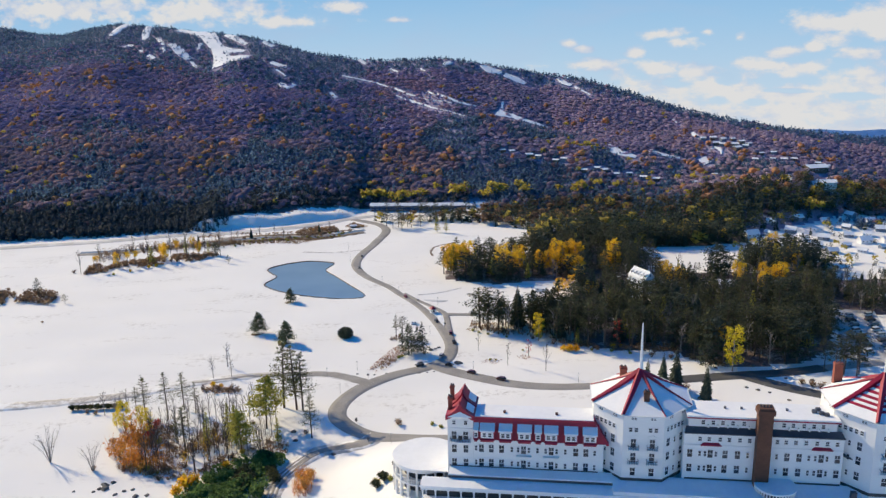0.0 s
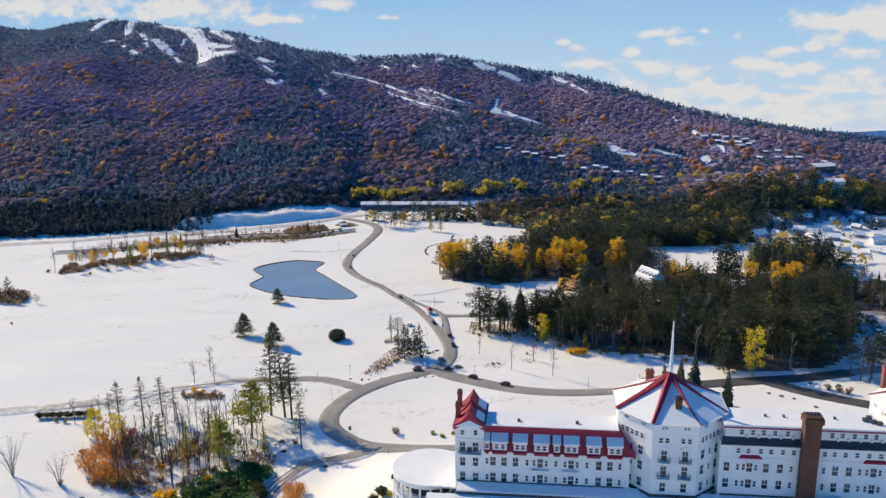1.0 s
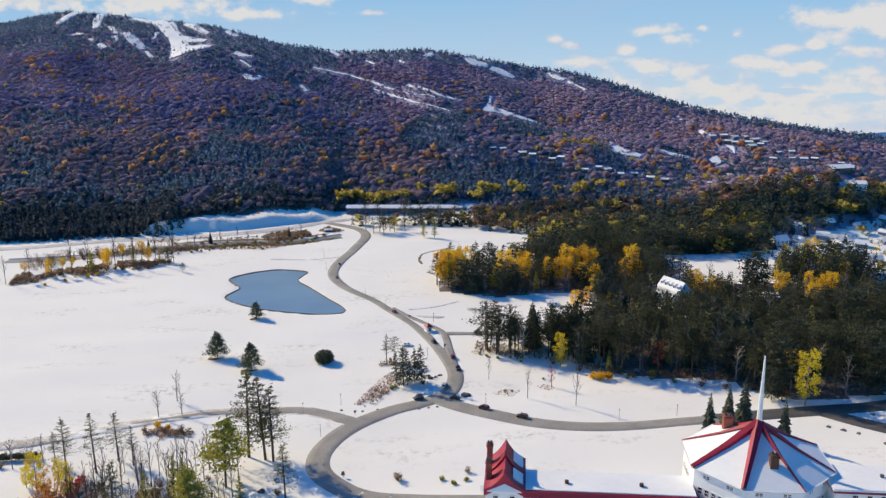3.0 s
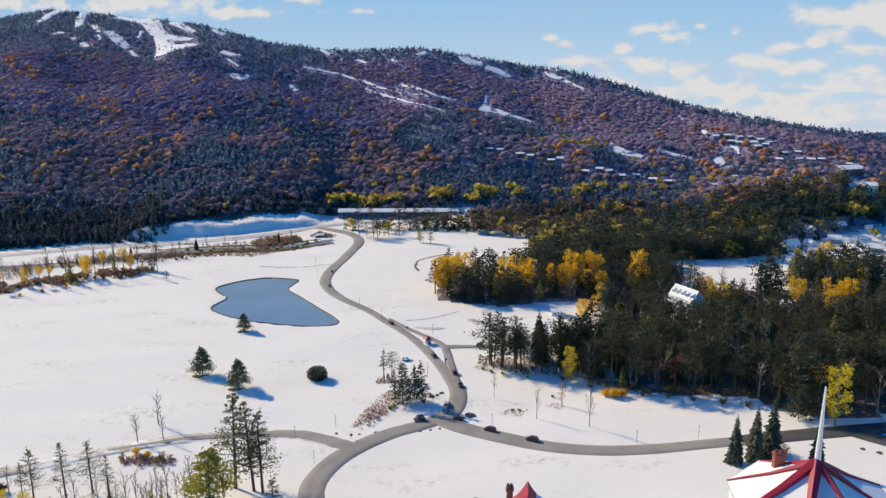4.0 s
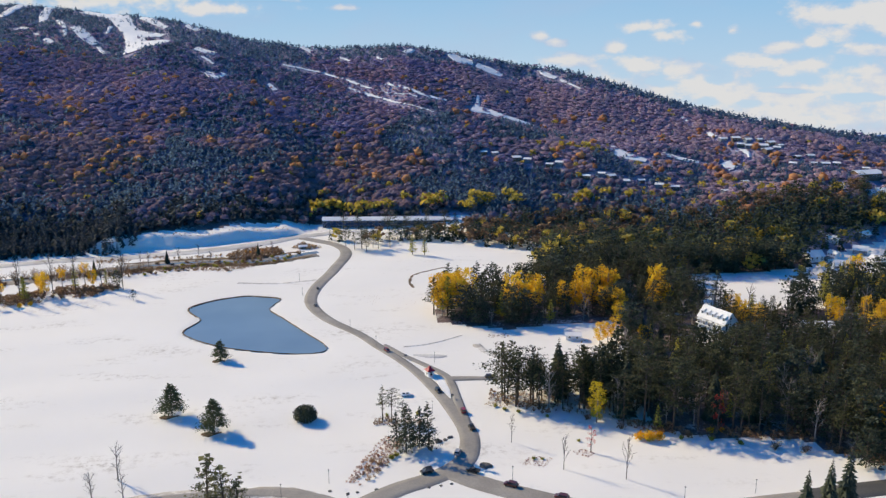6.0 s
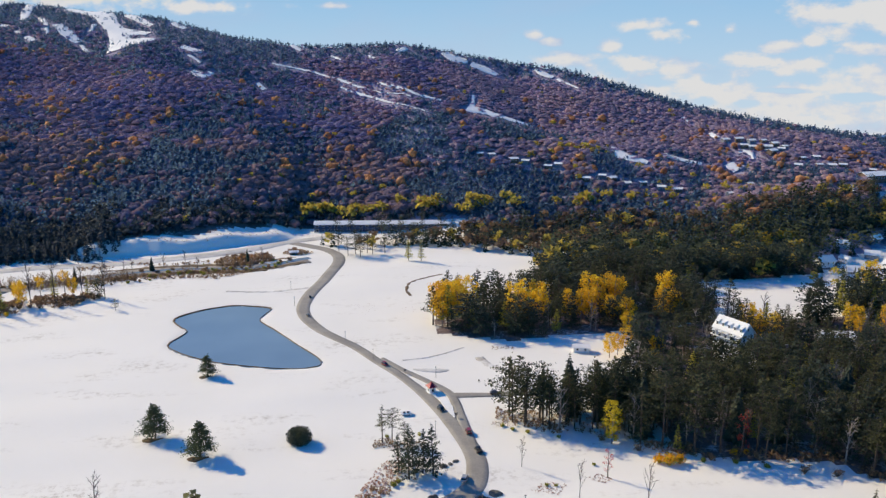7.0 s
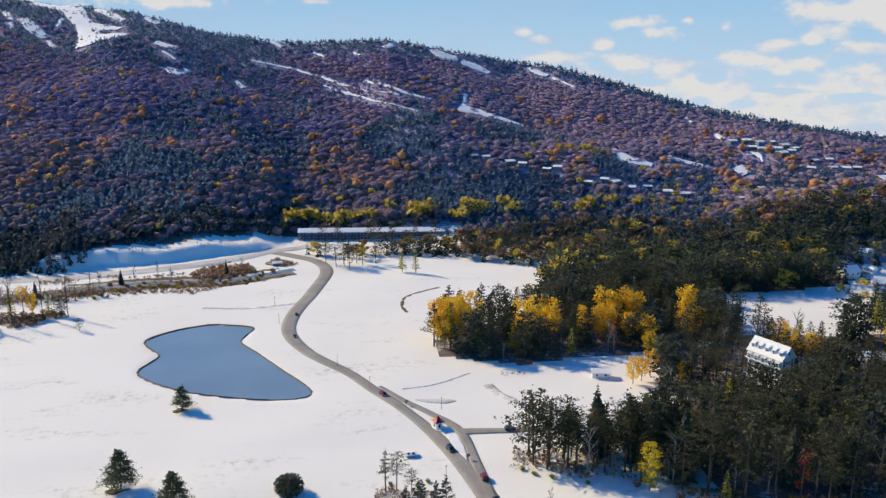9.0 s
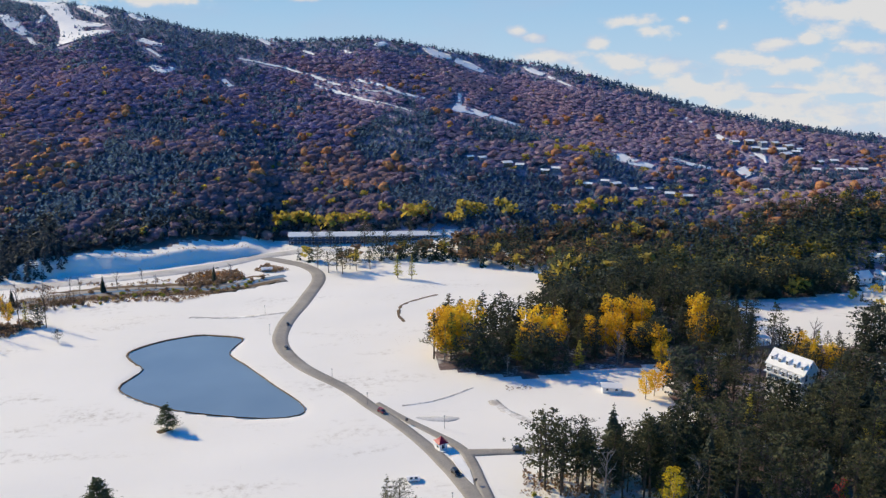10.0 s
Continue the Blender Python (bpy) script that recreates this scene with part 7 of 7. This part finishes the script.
ROCKS = [rock_kind(rng) for _ in range(3)]
for x, y, g in ((4.6, 284.3, 1.5), (-90.3, 205.3, 1.0), (-89.0, 207, 0.8), (-92.6, 202.5, 0.5), (-91.2, 206.2, 0.9), (-90.0, 203.8, 1.1), (-91.5, 203.9, 0.8), (-98, 203.0, 0.5), (-86.3, 200.8, 0.7), (-84.5, 202.4, 0.6), (-82.5, 203.1, 0.6), (-80.6, 199.6, 0.8), (-77.8, 200.1, 0.7), (-45.4, 234.5, 1.0), (-49.5, 231.5, 1.0), (-31.9, 220.3, 0.8), (-44, 229, 0.9),
                (-30.1, 275.9, 0.45), (-24.3, 274.9, 0.45), (-20.2, 275.6, 0.45), (-8.9, 275.6, 0.45), (-6.3, 276.2, 0.45), (-3.9, 276.8, 0.4), (-27.4, 241.6, 0.55), (-25.2, 233.4, 0.5), (-5.2, 296.3, 0.9), (-2.3, 298.4, 0.8), (-3.6, 297.2, 0.7),
                (100, 256, 0.8), (97, 258, 0.7), (103, 254, 0.6), (120, 262, 0.8), (107, 248, 0.7), (112, 264, 0.7), (105, 275, 0.9), (109, 276, 0.8), (92, 274, 0.7), (117, 277, 0.9)):
    ob = plant(ROCKS[int(x * 7) % 3], x, y, g, None, g * 0.1)


def lone(kind, spots, label=""):
    for x, y, g in spots:
        plant(BUSH[kind], x, y, g, None, 0.05, label)


GOLD_LARCH = tree_kind("larch_tree", pine_arrays(10, 3.3, np.random.default_rng(8), 60, 50, 0.26, 0.7, 0.48), "broad yellow-green larch in the grove", leaf=LARCH)
# grove beside the lower drive
for x, y, h in ((-50.9, 250.5, 2.2), (-46.6, 249.0, 2.15), (-44.6, 248.2, 2.0)):
    plant(GROVE_PINES[0 if h > 2.1 else 1], x, y, h)
plant(GOLD_LARCH, -53.8, 236.7, 1.75, label="broad yellow-green larch in the grove")
plant(GROVE_PINES[1], -39.4, 230.5, 1.4, label="small open pine beside the drive")
plant(GOLD_LARCH, -58.0, 222.5, 1.35, label="yellow-green larch in the grove")
for x, y, h in ((-60.5, 226.5, 1.3), (-63.5, 230.0, 1.2), (-68.5, 226.0, 1.1), (-48.5, 226.5, 0.9)):
    plant(LARCHES[0], x, y, h, label="slender golden larch in the grove")
for k, (x, y, h) in enumerate(((-93.0, 245.9, 1.3), (-85.5, 244.4, 1.45), (-82.3, 250.7, 1.25), (-78.0, 248.1, 1.0), (-73.3, 220.5, 1.5), (-97.0, 249.5, 0.8))):
    plant(GROVE_PINES[1 + k % 2], x, y, h * 1.05, label="thin green pine in the grove")
plant(YELLOW_BIRCH, -95.8, 235.9, 1.1, label="olive-gold birch in the grove")
plant(ORANGES[0], -91.0, 229.5, 1.05, label="orange-gold maple in the grove")
for x, y, h in ((-88.1, 233.5, 0.95), (-99, 238, 0.6), (-92.5, 240, 0.7)):
    plant(YELLOW_BIRCH, x, y, h, label="low yellow birch in the grove")
lone("orange", [(-91.5, 219.5, 1.7), (-86.4, 216.0, 1.7), (-88.2, 225.8, 1.7), (-92.5, 225.0, 1.6)])
lone("dark", [(-112.0 + k * 1.9, 251.2 + 0.1 * k, 0.85) for k in range(-3, 6)], "clipped dark green hedge shrub beside the track")
rng = np.random.default_rng(52)
for k in range(54):
    u, v = rng.random(), rng.normal() * 0.7
    plant(BUSH["laurel" if k % 3 else "dark"], -62.0 + 14.5 * u + 4.6 * v, 190 + 28.5 * u - 1.5 * v, (1.1 + 0.6 * rng.random()) * (1.1 - 0.35 * u), None, 0.1)
lone("gold", [(-68.8, 203.4, 2.1), (-67, 206, 1.6), (-60.5, 213.5, 1.3), (-70, 200, 1.6), (-77.6, 268, 0.9), (-74.5, 266.5, 0.8)])
lone("orange", [(-37.6, 204.5, 1.4), (-37.0, 201.5, 1.3), (-36.6, 207.5, 1.1)], "tall russet shrub between the drives")
lone("twig", [(-14.5, 238.3, 1.5), (-70.8, 265.0, 1.2), (-75.4, 265.0, 1.3), (-80.2, 265.3, 1.1), (-97, 229, 1.3), (-96.7, 213.5, 0.9), (-63, 217, 1.3), (-60, 219, 1.2), (-66, 212, 1.2), (-72, 214, 1.2), (-41.5, 233, 1.1), (-112, 248.5, 0.9), (-109, 247.5, 1.0), (2.0, 240.5, 1.0), (77.4, 257.1, 1.6)])
lone("straw", [(-4.3, 237.7, 1.0), (-1.7, 235.5, 1.0), (1.5, 237, 0.9), (-17.8, 192.1, 1.3), (-14.1, 190.4, 1.2)])
lone("dark", [(-15.8, 191.5, 1.1), (-17.5, 189.5, 1.0), (-12.6, 196, 0.8)])
rng = np.random.default_rng(3)
for k in range(84):
    x, y = rng.uniform(-86, -50), rng.uniform(206, 247)
    if y > 200 + (x + 82) * 0.35:
        plant(THIN[k % 2], x, y, 0.8 + 0.55 * rng.random())
for k in range(24):
    x, y = rng.uniform(-84, -54), rng.uniform(206, 240)
    plant(BUSH[("reed", "twig", "straw", "twig")[k % 4]], x, y, 0.7 + 0.8 * rng.random())

# knoll beside the junction
for x, y, h in ((-13.1, 291.5, 1.2), (-10.0, 293.8, 1.05), (-7.7, 292.6, 1.2), (-15.2, 294.8, 0.9), (-12, 296, 0.95)):
    plant(GREEN_FIRS[0], x, y, h * 1.0, label="dark ragged evergreen on the knoll by the junction")
plant(SPARSE[1], -18.4, 309.3, 0.95, label="thin ragged pine on the knoll")
plant(PINES[2], -16.1, 309.8, 0.85, label="thin ragged pine on the knoll")
plant(PINES[2], -13.2, 307.5, 0.6, label="thin ragged pine on the knoll")
rng = np.random.default_rng(41)
brush([(-27, 279.5), (-23.5, 277.5), (-17, 287), (-13, 299), (-15.5, 303), (-20, 296)], 0.75, 0.25, 0.8, RUSSET_GRASS, "russet dry grass on the bank of the knoll", TUFTS, 123, 0.25)
brush([(-25, 280), (-22, 279), (-15, 291), (-14, 300), (-18, 296)], 1.3, 0.5, 1.3, BRUSH, "brown brush on the bank of the knoll", TUFTS, 124, 0.4)
lone("straw", [(-16.5, 289, 1.1), (-15.5, 290.2, 0.9), (-17.3, 312, 0.7), (-9.5, 312, 0.8), (16, 286.4, 0.7), (18, 286, 0.6), (28.2, 293.5, 0.7)])
# edge of the near wood
lone("gold", [(44.9, 292.2, 1.5), (47.4, 292.5, 1.3), (42.9, 293.2, 1.2)], "broad yellow-brown shrub at the edge of the wood")
lone("gold", [(61.1, 295.1, 0.9), (64.1, 295.4, 0.7)])
lone("straw", [(13.1, 312.3, 0.9), (16.5, 310.6, 0.9), (11, 314.5, 0.9), (53, 293, 1.0), (60, 291.5, 1.0), (66, 289, 1.0), (23.4, 307.5, 0.8)])
lone("twig", [(40, 299, 1.3), (55, 293.5, 1.4), (73, 285.5, 1.4), (79, 283, 1.3), (90, 281, 1.4), (98, 280, 1.3), (118, 257.5, 1.6), (120.3, 256.2, 1.5), (115.5, 259.5, 1.4), (86, 282, 1.2), (33, 305, 1.1)])
plant(HIGH_BIRCH, 96.3, 279.6, 1.35, label="tall golden birch at the edge of the wood")
plant(YELLOW_BIRCH, 96.7, 271.1, 1.75, label="tall yellow-green birch at the edge of the wood")
plant(GREEN_FIRS[1], 88.9, 274.8, 0.95, label="green fir at the edge of the wood")
plant(YELLOW_BIRCH, 34.9, 303.0, 1.15, label="low yellow-green birch under the pines")
for x, y, g in ((128.5, 265.7, 1.5), (130.6, 264.1, 1.6), (132.1, 266.3, 1.5), (134.4, 262.2, 1.6), (126.5, 268.5, 1.2), (137, 266, 1.5)):
    plant(PINES[int(x) % 4], x, y, g, label="tall pine beside the car park")

for x, y, g in ((-34, 519, 0.85), (-27, 518, 1.0), (-13, 517, 1.05), (-4, 514, 0.9), (6, 512, 1.0), (14, 510, 1.1), (19, 507, 1.0), (1, 505, 0.8)):
    plant(PINES[int(g * 20) % 5], x, y, g, label="dark pine in front of the motel")
# far side of the snow field
for k, (x, y) in enumerate(((-152.6, 415.8), (-147.6, 422.3), (-142.3, 425.5), (-135.9, 428.9), (-132.1, 430.8), (-125.8, 431.8), (-155.4, 412.3), (-145.0, 417.1), (-139.9, 421.0), (-129, 433), (-121, 432.5), (-161, 412), (-168, 405))):
    plant(HIGH_BIRCH if k % 3 == 0 else (LARCHES[k % 2] if k % 3 == 1 else GOLDS[k % 3]), x, y, 0.78 + 0.06 * (k % 5), label="slim fading birch at the edge of the field")
for k in range(26):
    plant(THIN[k % 2] if k % 3 == 1 else BUSH["twig"], -178 + 2.5 * k + rng.normal(), 404 + 1.05 * k * (1 if k < 22 else 0.97) + rng.normal() * 2.0, 1.0 + 0.9 * rng.random())
lone("gold", [(-151.9, 404.5, 0.8), (-145.0, 411.1, 0.9), (-141.9, 413.0, 0.9), (-158, 399, 0.7)])
plant(GREEN_FIRS[1], -117, 431, 0.7)
plant(PINES[1], -106.8, 415.2, 0.42, label="tiny pine alone in the snow")
lone("twig", [(-197.9, 368.9, 2.2), (-190.7, 366.5, 2.0), (-182.8, 362.8, 1.8), (-186, 370, 2.2), (-176.3, 359.1, 1.2), (-163.3, 333.2, 0.7), (-203, 372, 2.2)])
plant(PINES[3], -180.5, 368.5, 0.85, label="small pine among bare shrubs")
plant(PINES[1], -164.6, 358.5, 0.4, label="tiny pine alone in the snow")
for k, (x, y) in enumerate(((-28.0, 478.8), (-22.9, 476.8), (-32.1, 484.8), (-17.7, 480.5), (-12.5, 481.5), (-25, 481), (-20, 483))):
    plant(PINES[k % 4], x, y, 0.85 + 0.08 * (k % 3), label="small pine beside the drive")
for k, (x, y) in enumerate(((-116.5, 464.9), (-105.3, 463.6), (-101.2, 466.0), (-94.4, 474.2), (-69.0, 472.1), (-63.1, 473.0), (-121.7, 457.7), (-131.2, 451.8), (-112, 460), (-88, 466))):
    plant(SPRUCES[k % 3] if k % 3 == 1 else BARES[k % 2], x, y, 0.6 + 0.05 * (k % 3))
for k in range(120):
    u = rng.random()
    plant(BUSH[("reed", "twig", "reed", "straw")[k % 4]], -50 - 115 * u + rng.normal() * 2, 470 - 32 * u + 3 * math.sin(u * 9) + rng.normal() * 3.2, 0.5 + 0.8 * rng.random())
lone("reed", [(-60 - 3.1 * k + rng.normal(), 467 - 0.55 * k + rng.normal() * 2.6, 1.0 + 0.5 * rng.random()) for k in range(24)])
lone("straw", [(-56 - 2.6 * k + rng.normal(), 463 - 0.35 * k + rng.normal() * 2.4, 0.9 + 0.4 * rng.random()) for k in range(20)])
lone("dark", [(-100 - 4 * k, 511 + 0.3 * k, 0.35) for k in range(4)])
lone("orange", [(-64 - 2.2 * k, 477.5 - 0.4 * k + rng.normal(), 0.55) for k in range(6)])
small_house("shed", -51, 483, 10, 3.5, 2.2, 1.4, BROWN_WALL, "dark low shed beside the stream", "shed")


def post_kind(name, high, label, box_top):
    root = thing(name, pose(0, 0, -500), label, name.replace("_", " "))
    part("pole", mesh_of("pole", *tube([(0, 0, -0.2), (0, 0, high)], (0.07, 0.05), 6), [METAL]), None, root)
    if box_top == "lamp":
        part("lantern", prism([(0.16 * math.cos(a), 0.16 * math.sin(a)) for a in np.arange(6) * math.pi / 3], high, high + 0.45, top=[(0.24 * math.cos(a), 0.24 * math.sin(a)) for a in np.arange(6) * math.pi / 3]), TRIM, root)
        part("cap", prism([(0.28 * math.cos(a), 0.28 * math.sin(a)) for a in np.arange(6) * math.pi / 3], high + 0.45, high + 0.65, top=[(0.04 * math.cos(a), 0.04 * math.sin(a)) for a in np.arange(6) * math.pi / 3]), METAL, root)
    else:
        part("board", box(-0.45, 0.45, -0.04, 0.04, high - 0.6, high + 0.2, bevel=0.02), METAL, root)
    return root


LAMP, SIGN = post_kind("lamp_post", 3.6, "slim dark lamp post with a pale lantern", "lamp"), post_kind("sign_post", 1.7, "small dark road sign on a post", "board")
for x, y in ((-27.9, 377.0), (-19.6, 360.2), (-5.6, 312.3), (-40.3, 274.2), (-34.4, 261.0), (-12.0, 291.0), (9.6, 277.4), (-15.9, 224.6), (-30.5, 279.4), (-2.6, 345.6), (44, 265.5), (-46, 414), (-48.5, 432), (60, 267)):
    plant(LAMP, x, y, 0.8, 0)
for x, y in ((-7.1, 292.0), (-26.2, 272.3), (-27.3, 240.3), (-22.6, 227.0), (0.2, 319.7), (-11, 349)):
    plant(SIGN, x, y, 0.8, 20)
part("snow_cap", prism([(-2.0, 6.4), (-0.7, 6.9), (-0.1, 6.0), (1.0, 1.2), (1.0, -3), (0.8, -5.3), (-0.6, -1.4), (-1.7, 3.5)][::-1], 0.0, 0.22), ROOF_SNOW,
     thing("traffic_island", pose(-1, 325, float(land(-1, 325)) + 0.12), "narrow snowy traffic island between the lanes", "traffic island"))
